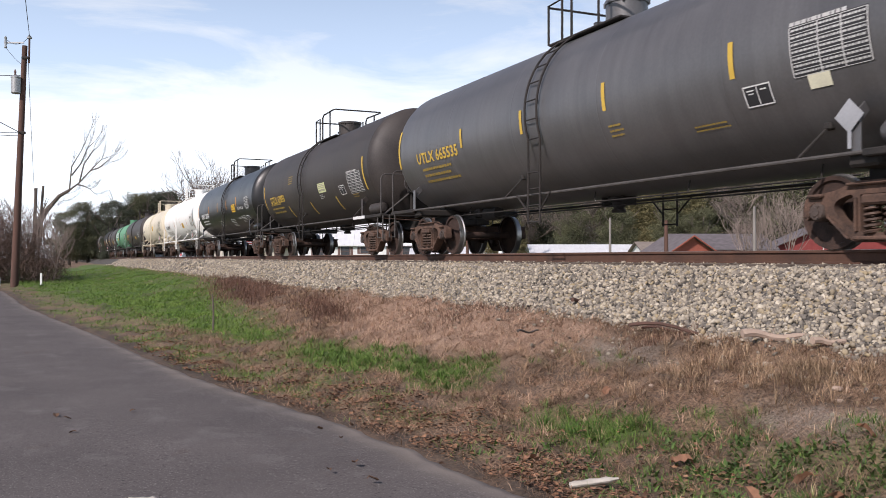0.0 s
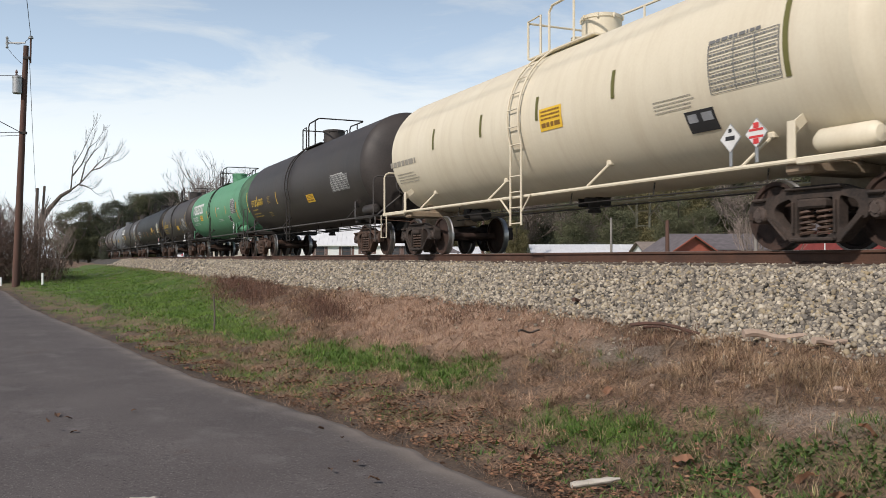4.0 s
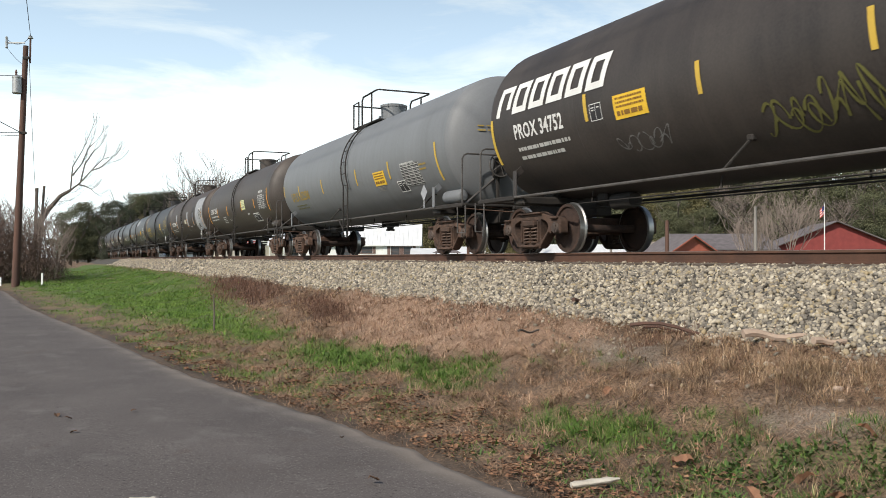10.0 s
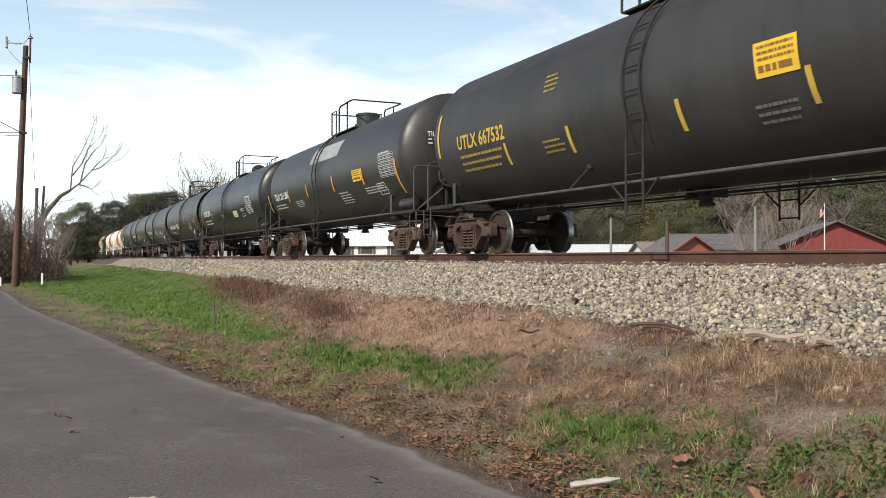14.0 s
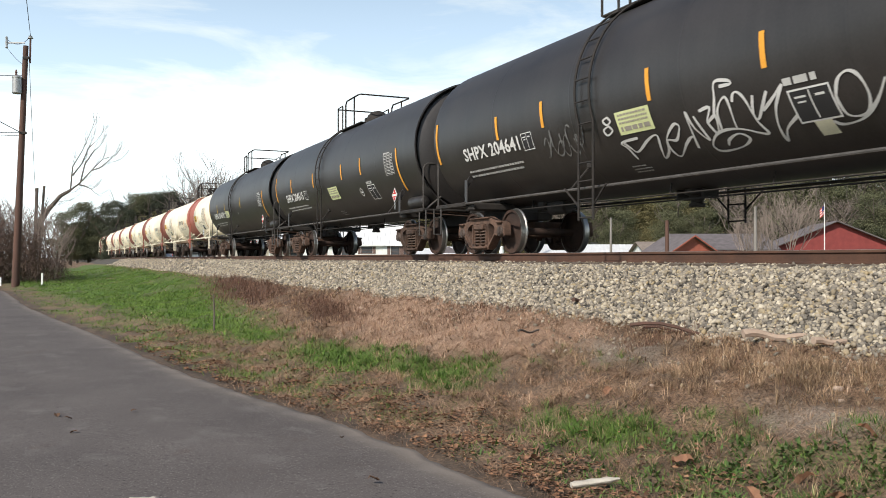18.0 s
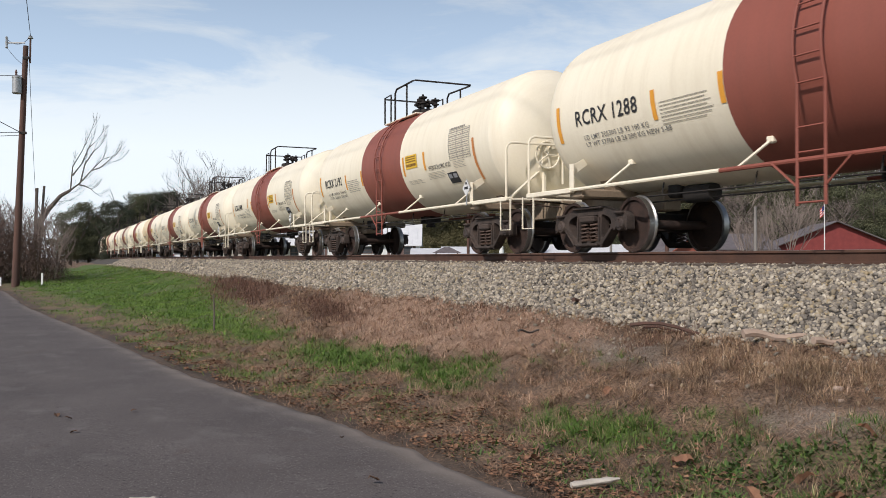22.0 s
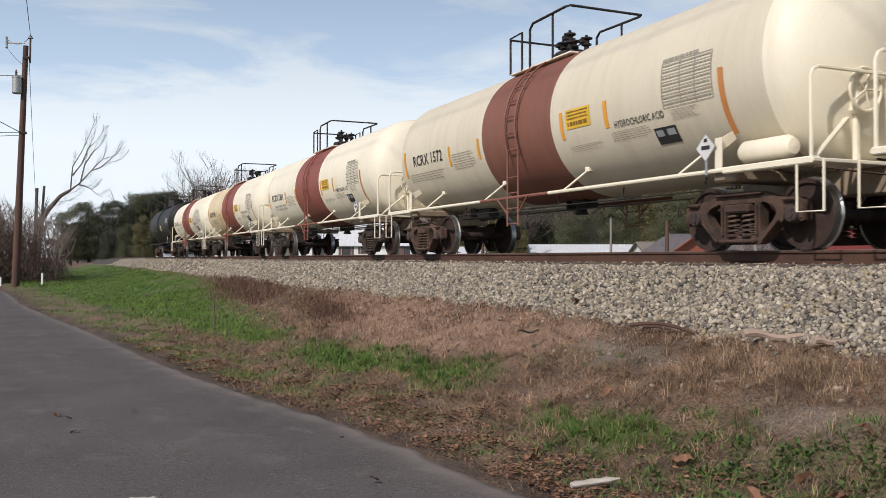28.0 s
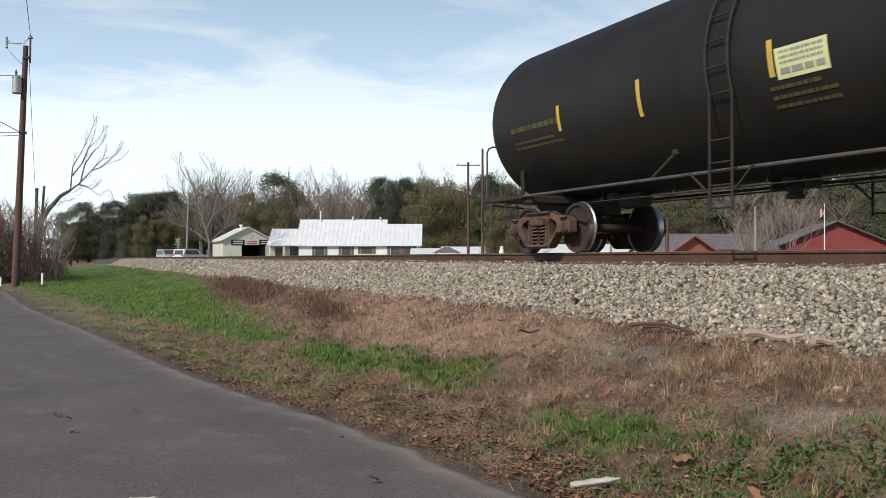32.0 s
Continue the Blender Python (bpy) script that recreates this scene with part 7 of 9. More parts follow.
lines(26, -2.11, -27.6, 1.01, 0.12, "black", 2)
lines(26, -3.40, -24.9, 1.09, 0.18, "black", 3)
lines(26, -4.68, -19.2, 0.60, 0.17, "black", 3)
placard(26, -5.20, 1.40, "white")
mark(27, 5.28, -7.6, 1.69, 0.26, "RCRX 2289", "black")
mark(27, 5.13, -21.4, 1.72, 0.083, "LD LMT 206300 LB  93600 KG", "grafgrey")
mark(27, 5.13, -26.4, 1.72, 0.083, "LT WT  56700 LB  25700 KG", "grafgrey")
strip(27, 5.82, 3.5, -22.0, "orange", 0.10)
strip(27, 3.21, -2.0, -20.1, "orange", 0.10)
strip(27, 1.77, -2.0, -19.3, "orange", 0.10)
strip(27, -1.48, -0.3, -19.7, "orange", 0.10)
strip(27, -2.80, -0.4, -18.1, "orange", 0.10)
lines(27, 2.51, -16.9, 1.15, 0.38, "black", 5)
label(27, -2.00, -6.6, 0.74, 0.33, "label")
mark(27, -2.99, -17.3, 1.22, 0.11, "HYDROCHLORIC ACID", "black")
box(27, -4.14, -30.6, 0.50, 0.27, "black")
panel(27, -4.76, -1.3, 1.05, 0.65, "black")
strip(27, -5.46, 0.1, -37.6, "rustorange", 0.10)
lines(27, -2.11, -27.6, 1.01, 0.12, "black", 2)
lines(27, -3.40, -24.9, 1.09, 0.18, "black", 3)
lines(27, -4.68, -19.2, 0.60, 0.17, "black", 3)
placard(27, -5.20, 1.40, "white")
mark(28, 5.28, -7.6, 1.69, 0.26, "RCRX 1572", "black")
lines(28, 4.54, -23.9, 2.27, 0.23, "black", 2)
strip(28, 5.82, 3.5, -22.0, "orange", 0.10)
strip(28, 3.21, -2.0, -20.1, "orange", 0.10)
strip(28, 1.77, -2.0, -19.3, "orange", 0.10)
strip(28, -1.48, -0.3, -19.7, "orange", 0.10)
strip(28, -2.80, -0.4, -18.1, "orange", 0.10)
lines(28, 2.51, -16.9, 1.15, 0.38, "black", 5)
label(28, -2.00, -6.6, 0.74, 0.33, "label")
mark(28, -2.99, -17.3, 1.22, 0.11, "HYDROCHLORIC ACID", "black")
box(28, -4.14, -30.6, 0.50, 0.27, "black")
panel(28, -4.76, -1.3, 1.05, 0.65, "black")
strip(28, -5.46, 0.1, -37.6, "rustorange", 0.10)
lines(28, -2.11, -27.6, 1.01, 0.12, "black", 2)
lines(28, -3.40, -24.9, 1.09, 0.18, "black", 3)
lines(28, -4.68, -19.2, 0.60, 0.17, "black", 3)
placard(28, -5.20, 1.40, "white")
mark(29, 5.28, -7.6, 1.69, 0.26, "RCRX 1861", "black")
mark(29, 5.13, -21.4, 1.72, 0.083, "LD LMT 206100 LB  93500 KG", "grafgrey")
mark(29, 5.13, -26.4, 1.72, 0.083, "LT WT  56900 LB  25800 KG", "grafgrey")
strip(29, 5.82, 3.5, -22.0, "orange", 0.10)
strip(29, 3.21, -2.0, -20.1, "orange", 0.10)
strip(29, 1.77, -2.0, -19.3, "orange", 0.10)
strip(29, -1.48, -0.3, -19.7, "orange", 0.10)
strip(29, -2.80, -0.4, -18.1, "orange", 0.10)
lines(29, 2.51, -16.9, 1.15, 0.38, "black", 5)
label(29, -2.00, -6.6, 0.74, 0.33, "label")
mark(29, -2.99, -17.3, 1.22, 0.11, "HYDROCHLORIC ACID", "black")
box(29, -4.14, -30.6, 0.50, 0.27, "black")
panel(29, -4.76, -1.3, 1.05, 0.65, "black")
strip(29, -5.46, 0.1, -37.6, "rustorange", 0.10)
lines(29, -2.11, -27.6, 1.01, 0.12, "black", 2)
lines(29, -3.40, -24.9, 1.09, 0.18, "black", 3)
lines(29, -4.68, -19.2, 0.60, 0.17, "black", 3)
placard(29, -5.20, 1.40, "white")
mark(30, 5.28, -7.6, 1.69, 0.26, "RCRX 1845", "black")
mark(30, 5.13, -21.4, 1.72, 0.083, "LD LMT 206000 LB  93450 KG", "grafgrey")
mark(30, 5.13, -26.4, 1.72, 0.083, "LT WT  57000 LB  25850 KG", "grafgrey")
strip(30, 5.82, 3.5, -22.0, "orange", 0.10)
strip(30, 3.21, -2.0, -20.1, "orange", 0.10)
strip(30, 1.77, -2.0, -19.3, "orange", 0.10)
strip(30, -1.48, -0.3, -19.7, "orange", 0.10)
strip(30, -2.80, -0.4, -18.1, "orange", 0.10)
lines(30, 2.51, -16.9, 1.15, 0.38, "black", 5)
label(30, -2.00, -6.6, 0.74, 0.33, "label")
mark(30, -2.99, -17.3, 1.22, 0.11, "HYDROCHLORIC ACID", "black")
box(30, -4.14, -30.6, 0.50, 0.27, "black")
panel(30, -4.76, -1.3, 1.05, 0.65, "black")
strip(30, -5.46, 0.1, -37.6, "rustorange", 0.10)
lines(30, -2.11, -27.6, 1.01, 0.12, "black", 2)
lines(30, -3.40, -24.9, 1.09, 0.18, "black", 3)
lines(30, -4.68, -19.2, 0.60, 0.17, "black", 3)
placard(30, -5.20, 1.40, "white")
mark(31, 5.28, -7.6, 1.69, 0.26, "RCRX 1286", "black")
mark(31, 5.13, -21.4, 1.27, 0.083, "LD LMT 205 000 LB", "grafgrey")
mark(31, 5.13, -26.4, 1.27, 0.083, "LT WT  58 000 LB", "grafgrey")
strip(31, 5.82, 3.5, -22.0, "orange", 0.10)
strip(31, 3.21, -2.0, -20.1, "orange", 0.10)
strip(31, 1.77, -2.0, -19.3, "orange", 0.10)
strip(31, -1.48, -0.3, -19.7, "orange", 0.10)
strip(31, -2.80, -0.4, -18.1, "orange", 0.10)
lines(31, 2.51, -16.9, 1.15, 0.38, "black", 5)
label(31, -2.00, -6.6, 0.74, 0.33, "label")
mark(31, -2.99, -17.3, 1.22, 0.11, "HYDROCHLORIC ACID", "black")
box(31, -4.14, -30.6, 0.50, 0.27, "black")
panel(31, -4.76, -1.3, 1.05, 0.65, "black")
strip(31, -5.46, 0.1, -37.6, "rustorange", 0.10)
lines(31, -2.11, -27.6, 1.01, 0.12, "black", 2)
lines(31, -3.40, -24.9, 1.09, 0.18, "black", 3)
lines(31, -4.68, -19.2, 0.60, 0.17, "black", 3)
placard(31, -5.20, 1.40, "white")
for _i, _m, _t in ((6, "white", "PROX 75312"), (7, "yellow", "UTLX 642807"), (8, "white", "TILX 301786"), (9, "white", "PROX 34752"), (10, "yellow", None), (12, "white", "GATX 89440"),
                   (14, "white", "TILX 261286"), (16, "white", "SHPX 204602"), (22, "black", "RCRX 2192"), (24, "black", "RCRX 1941"), (25, "black", "RCRX 2343"), (28, "black", "RCRX 1572"), (30, "black", "RCRX 1845"), (31, "black", "RCRX 1286")):
    head_marks(_i, _m, _t)



def sill_plate(i, y, text=None):
    """A pale plate on the side sill over the leading truck."""
    c = CARS[i]
    ob = part("sill_plate", Shape().box((-1.448, y, 1.06), (0.012, 1.0, 0.085), 0.003), M["white"], c.car, "white notice plate on the sill")
    if text:
        vs, fs = letters(text)
        part("lettering", Shape().add([(-1.4565, y + 0.44 - a * 0.88, 1.06 + b * 0.05) for a, b in vs], fs), M["black"], ob)


sill_plate(3, -(CARS[3].ty - 0.55), "1 1/2 INCH HF COMP SHOES")
for _i in (1, 7, 8, 9):
    sill_plate(_i, -(CARS[_i].ty - 0.2))

# ---- beyond the track: woods, houses, poles ----
def crown_mesh(name, seed, lobes, n, leaf, material):
    """Leaf clumps spread through uneven lobes; a lobe is (x, y, z, rx, rz)."""
    r = np.random.default_rng(seed)
    pos = []
    share = np.array([l[3] ** 2 * l[4] for l in lobes])
    for l, k in zip(lobes, (share / share.sum() * n).astype(int)):
        d = r.normal(0, 1, (k, 3))
        d /= np.linalg.norm(d, axis=1)[:, None]
        rad = np.abs(r.normal(0.78, 0.26, k))[:, None]
        pos.append(np.array(l[:3]) + d * rad * np.array([l[3], l[3], l[4]]))
    pos = np.concatenate(pos)
    k = len(pos)
    a, b = r.normal(0, 1, (k, 3)), r.normal(0, 1, (k, 3))
    a /= np.linalg.norm(a, axis=1)[:, None]
    b -= a * (a * b).sum(1)[:, None]
    b /= np.linalg.norm(b, axis=1)[:, None]
    s = leaf * r.uniform(0.5, 1.2, k)[:, None]
    v = np.stack([pos - a * s, pos + b * s * 0.6, pos + a * s, pos - b * s * 0.6], 1).reshape(-1, 3)
    i = np.arange(k)[:, None] * 4
    return fast_mesh(name, v, np.concatenate([i + [0, 1, 2], i + [0, 2, 3]]), material)


def grow(s, p, d, length, r, depth, rnd, spread=0.5, up=0.12, n=5, twigs=3, taper=0.55):
    """A limb that bends, tapers and forks."""
    pts, q = [p], p.copy()
    for _ in range(3):
        d = (d + Vector((rnd.uniform(-1, 1), rnd.uniform(-1, 1), rnd.uniform(-0.6, 1))) * 0.16 + Vector((0, 0, up * 0.4))).normalized()
        q = q + d * (length / 3)
        pts.append(q.copy())
    s.tube(pts, r, n, False, r * taper)
    if depth <= 0:
        return
    for k in range(twigs):
        f = pts[rnd.choice((1, 2, 3, 3))] if k else pts[3]
        dd = (d + Vector((rnd.uniform(-1, 1), rnd.uniform(-1, 1), rnd.uniform(-0.3, 0.9))) * spread + Vector((0, 0, up))).normalized()
        grow(s, f, dd, length * rnd.uniform(0.55, 0.8), r * taper, depth - 1, rnd, spread, up, max(3, n - 1), twigs, taper)


def make_tree(kind, seed):
    rnd = random.Random(seed)
    t = thing("tree", {"evergreen": "dense dark green woodland tree behind houses", "olive": "olive-green leafy woodland tree", "midgreen": "dull green leafy woodland tree", "twig": "bare brown-grey winter woodland tree"}[kind], "tree", group="trees behind the track")
    s = Shape()
    s.tube([(0, 0, -0.3), (0.1, 0, 2.2), (0.05, 0.1, 4.5), (0.1, 0, 7.0)], 0.22, 7, True, 0.08)
    for k in range(7):
        a = k * 2.4 + rnd.random()
        grow(s, Vector((0.05, 0, 2.4 + k * 0.6)), Vector((math.cos(a), math.sin(a), 0.8)).normalized(), 2.6, 0.09, 1, rnd)
    part("trunk", s, M["bark"], t)
    if kind == "twig":
        s = Shape()
        for k in range(9):
            a = k * 2.4
            grow(s, Vector((0.05, 0, 3.0 + k * 0.55)), Vector((math.cos(a) * 0.8, math.sin(a) * 0.8, 1.0)).normalized(), 2.6, 0.06, 3, rnd, 0.75, 0.10, 3, 3)
        part("bare_limb_tangle", s, M["twig"], t)
        part("crown", crown_mesh("crown", seed, [(rnd.uniform(-1.7, 1.7), rnd.uniform(-1.7, 1.7), rnd.uniform(3.2, 8.6), 1.0, 1.2) for _ in range(12)], 9000, 0.055, M["twig"]), None, t, "thin haze of bare twigs")
    else:
        lobes = [(0, 0, 4.6, 1.9, 2.6), (0, 0, 2.2, 2.4, 1.6)]
        for k in range(30):
            z = rnd.uniform(1.6, 9.0)
            reach = 2.7 * math.sqrt(max(0.04, 1 - ((z - 4.2) / 5.2) ** 2)) * rnd.uniform(0.45, 1.0)
            a = rnd.uniform(0, 6.28)
            lobes.append((reach * math.cos(a), reach * math.sin(a), z, rnd.uniform(0.55, 1.15), rnd.uniform(0.4, 0.85)))
        part("crown", crown_mesh("crown", seed, lobes, 34000, 0.085, M[kind]), None, t, "uneven leafy crown")
    return t


def view_point(px, dist):
    """A place in plan: how far to the right of straight ahead (in parts of the distance) and how far off."""
    a = radians(24.41)
    return dist * (math.sin(a) + px * math.cos(a)), dist * (math.cos(a) - px * math.sin(a))


def build_woods():
    kinds = [make_tree("evergreen", 1), make_tree("evergreen", 2), make_tree("olive", 3), make_tree("midgreen", 4), make_tree("twig", 5), make_tree("twig", 6), make_tree("midgreen", 8)]
    far = (0, -400, -50)
    used = [False] * len(kinds)
    rnd = random.Random(5)

    def plant(k, px, dist, high, wide=1.0):
        x, y = view_point(px, dist)
        high *= float(np.interp(px, (-0.40, -0.33, -0.28), (0.94, 1.02, 1.08)))
        sc = high / (10.8 if k in (4, 5) else 9.6)
        wide = wide * (1.25 if k in (4, 5) else 1.0)
        m = Matrix.Translation((x, y, 0.6)) @ Matrix.Rotation(rnd.uniform(0, 6.28), 4, "Z") @ Matrix.Diagonal((sc * wide, sc * wide, sc, 1))
        if not used[k]:
            used[k] = True
            kinds[k].matrix_basis = m
        else:
            copy_thing(kinds[k], m @ Matrix.Diagonal(tuple(1 / v for v in kinds[k].scale) + (1,)))

    # skyline: sideways part, height in metres at 150 m
    px = -0.425
    while px < 0.62:
        top = np.interp(px, (-0.425, -0.38, -0.34, -0.30, -0.27, -0.22, -0.12, -0.05, 0.0, 0.05, 0.12, 0.25, 0.6), (9.6, 12.2, 14.0, 14.6, 14.6, 14.2, 14.0, 14.4, 13.6, 14.5, 15.0, 18.0, 20.0))
        if px < -0.30:
            k = rnd.choice((0, 1, 0, 1, 3))
        elif px < -0.24:
            k = rnd.choice((4, 5))
        elif px < -0.215:
            k = rnd.choice((2, 4))
        elif px < -0.075:
            k = rnd.choice((4, 5, 4, 5, 5, 3))
        elif px < -0.03:
            k = rnd.choice((0, 1))
        else:
            k = rnd.choice((0, 4, 3, 5, 6, 5, 4, 2))
        plant(k, px + rnd.uniform(-0.006, 0.006), rnd.uniform(145, 170), top * rnd.uniform(0.92, 1.06) * 1.02, 1.3 if px < -0.3 else 1.1)
        px += 0.024 if px < 0.1 else 0.034
    # second row, darker and lower, closes the gaps
    px = -0.42
    while px < 0.62:
        plant(rnd.choice((0, 1, 3, 6, 2) if px < -0.3 or px > -0.08 else (4, 5, 2, 4, 5, 3)), px, rnd.uniform(172, 200), np.interp(px, (-0.42, -0.36, -0.3, 0, 0.6), (9.0, 12.5, 14.6, 15.0, 19)) * rnd.uniform(0.88, 1.05), 1.3)
        px += 0.016 if px < -0.1 else 0.026
    # front row: olive shrubs and the round trees beside the house
    for px, dist, high, k, w in ((-0.345, 132, 7.8, 2, 0.8), (-0.325, 134, 8.6, 2, 0.8), (-0.30, 135, 8.8, 2, 0.7), (-0.365, 134, 6.4, 3, 0.9), (-0.385, 136, 5.5, 0, 0.9), (-0.225, 140, 11.2, 2, 0.8),
                                 (-0.10, 138, 9.8, 4, 0.9), (-0.135, 138, 9.4, 5, 0.9), (-0.018, 132, 13.0, 2, 0.95), (0.016, 134, 12.6, 2, 0.95), (-0.048, 140, 13.0, 0, 0.8), (0.050, 138, 13.6, 1, 0.9), (-0.16, 140, 10.5, 5, 1.0), (-0.19, 139, 10.2, 2, 0.9), (-0.245, 141, 11.0, 4, 1.0), (-0.265, 141, 11.0, 5, 0.9), (0.062, 100, 7.5, 2, 0.8),
                                 (0.085, 98, 5.0, 2, 0.9), (0.27, 100, 7.5, 6, 1.3), (0.30, 96, 6.0, 3, 1.2), (0.34, 105, 9.5, 4, 1.2), (0.40, 100, 8.0, 5, 1.3), (0.46, 98, 8.0, 4, 1.2), (0.20, 112, 7.0, 6, 1.3), (0.15, 115, 8.0, 3, 1.2),
                                 (0.50, 96, 8.0, 6, 1.2), (0.53, 98, 9.0, 1, 1.2)):
        plant(k, px, dist, high, w)


def build_shrubs():
    for k, (px, dist, high, wide) in enumerate(((0.392, 74, 5.6, 1.0), (0.355, 75, 4.4, 0.9))):
        rnd = random.Random(40 + k)
        x, y = view_point(px, dist)
        t = thing("bare_shrub", "many-stemmed bare grey shrub before a house", "shrub", pose(x, y, 0.6), group="bare shrubs")
        for j in range(8):
            a, s = j * 2.4, Shape()
            grow(s, Vector((0.25 * math.cos(a), 0.25 * math.sin(a), -0.1)), Vector((0.55 * wide * math.cos(a), 0.55 * wide * math.sin(a), 1.0)).normalized(), high * 0.42, 0.045, 4, rnd, 0.6, 0.08, 4, 3, 0.66)
            part("stem", s, M["twig"], t)


def build_bare_tree():
    """A pale winter tree that bends over the workshop's corner."""
    rnd = random.Random(77)
    x, y = view_point(-0.2665, 116)
    t = thing("bare_tree", "tall pale grey bare tree beside the workshop", "tree", pose(x, y, 0.6, 0, 0, -24.41))
    ways = (((0, 0, -0.2), (-0.35, 0, 1.6), (-0.2, 0, 3.0), (-0.7, 0, 4.6), (-1.3, 0, 6.6), (-1.9, 0.1, 8.6), (-2.2, 0.1, 10.2)), ((-0.3, 0, 2.8), (0.9, 0.2, 4.2), (2.0, 0.3, 5.0), (3.2, 0.3, 5.6)),
            ((-0.7, 0, 4.6), (0.2, 0.2, 6.6), (0.6, 0.3, 8.6), (1.4, 0.3, 10.0)), ((-0.3, 0, 3.0), (-1.8, -0.3, 4.2), (-3.0, -0.3, 5.0), (-4.0, -0.2, 5.2)), ((-1.3, 0, 6.6), (-2.8, 0.2, 7.8), (-3.6, 0.2, 9.2)),
            ((0.2, 0.2, 6.6), (1.6, 0.3, 7.6), (2.6, 0.4, 8.6)))
    for k, w in enumerate(ways):
        s = Shape().tube(w, 0.21 if k == 0 else 0.10, 8, True, 0.035)
        for p0, p1 in zip(w[1 if k else 3:], w[2 if k else 4:]):
            for _ in range(4):
                d = (Vector(p1) - Vector(p0)).normalized() + Vector((rnd.uniform(-0.9, 0.9), rnd.uniform(-0.5, 0.5), rnd.uniform(0, 0.7)))
                grow(s, Vector(p0).lerp(Vector(p1), rnd.random()), d.normalized(), rnd.uniform(1.1, 1.8), 0.035, 3, rnd, 0.6, 0.12, 4, 3, 0.66)
        part("trunk" if k == 0 else "limb", s, M["palebark"], t)


def gable_house(name, label, px, dist, w, d, wall_h, ridge_h, wall, roof, m_turn=0.0, base=0.62, over=0.4, front_gable=False, category="house"):
    """A house with thick walls and a pitched roof; the front faces the camera's side. Its own frame: x along the front, y away, z up."""
    x, y = view_point(px, dist)
    h = thing(name, label, category, pose(x, y, base, 0, 0, -24.41 + m_turn))
    t = 0.15
    for nm, c, s in (("wall", (0, t / 2, wall_h / 2), (w, t, wall_h)), ("wall", (0, d - t / 2, wall_h / 2), (w, t, wall_h)), ("wall", (-w / 2 + t / 2, d / 2, wall_h / 2), (t, d - 2 * t, wall_h)), ("wall", (w / 2 - t / 2, d / 2, wall_h / 2), (t, d - 2 * t, wall_h))):
        if not (front_gable and c[1] == t / 2):
            part(nm, Shape().box(c, s), M[wall], h)
    th = 0.10
    if front_gable:
        hw = w / 2 + over
        drop = (ridge_h - wall_h) * over / (w / 2)
        for q in (-1, 1):
            part("roof", Shape().plate([(0, ridge_h), (q * hw, wall_h - drop), (q * hw, wall_h - drop + th), (0, ridge_h + th)], -over, d + over, 1), M[roof], h)
        for yy in (0, d - t):
            if yy:
                part("gable", Shape().plate([(-w / 2, wall_h), (w / 2, wall_h), (0, ridge_h)], yy, yy + t, 1), M[wall], h)
    else:
        hd = d / 2 + over
        drop = (ridge_h - wall_h) * over / (d / 2)
        for q in (-1, 1):
            part("roof", Shape().plate([(d / 2, ridge_h), (d / 2 + q * hd, wall_h - drop), (d / 2 + q * hd, wall_h - drop + th), (d / 2, ridge_h + th)], -w / 2 - over, w / 2 + over, 0), M[roof], h)
        for q in (-1, 1):
            part("gable", Shape().plate([(0, wall_h), (d, wall_h), (d / 2, ridge_h)], q * w / 2 - (t if q > 0 else 0), q * w / 2 + (0 if q > 0 else t), 0), M[wall], h)
    return h


def add_window(h, x, z, w, hh, shutters=True):
    f = Shape()
    for c, s in (((x, -0.03, z + hh / 2), (w + 0.16, 0.08, 0.09)), ((x, -0.03, z - hh / 2), (w + 0.16, 0.10, 0.09)), ((x - w / 2, -0.03, z), (0.08, 0.08, hh)), ((x + w / 2, -0.03, z), (0.08, 0.08, hh)), ((x, -0.03, z), (w, 0.06, 0.05))):
        f.box(c, s)
    ob = part("window", f, M["frame"], h)
    part("pane", Shape().box((x, -0.012, z), (w, 0.02, hh)), M["glass"], ob)
    if shutters:
        for q in (-1, 1):
            part("shutter", Shape().box((x + q * (w / 2 + 0.28), -0.025, z), (0.34, 0.05, hh + 0.1), 0.01), M["frame"], h)


def roof_ribs(h, w, d, wall_h, ridge_h, over=0.4, step=0.6):
    """Standing seams down the front slope of a metal roof."""
    s, n = Shape(), int((w + 2 * over) / step)
    drop = (ridge_h - wall_h) * over / (d / 2)
    for k in range(n + 1):
        x = -w / 2 - over + k * (w + 2 * over) / n
        s.tube([(x, -over, wall_h - drop + 0.12), (x, d / 2, ridge_h + 0.12)], 0.03, 4)
    tagged(part("seams", s, M["metalroof"], h), kind="stuff")


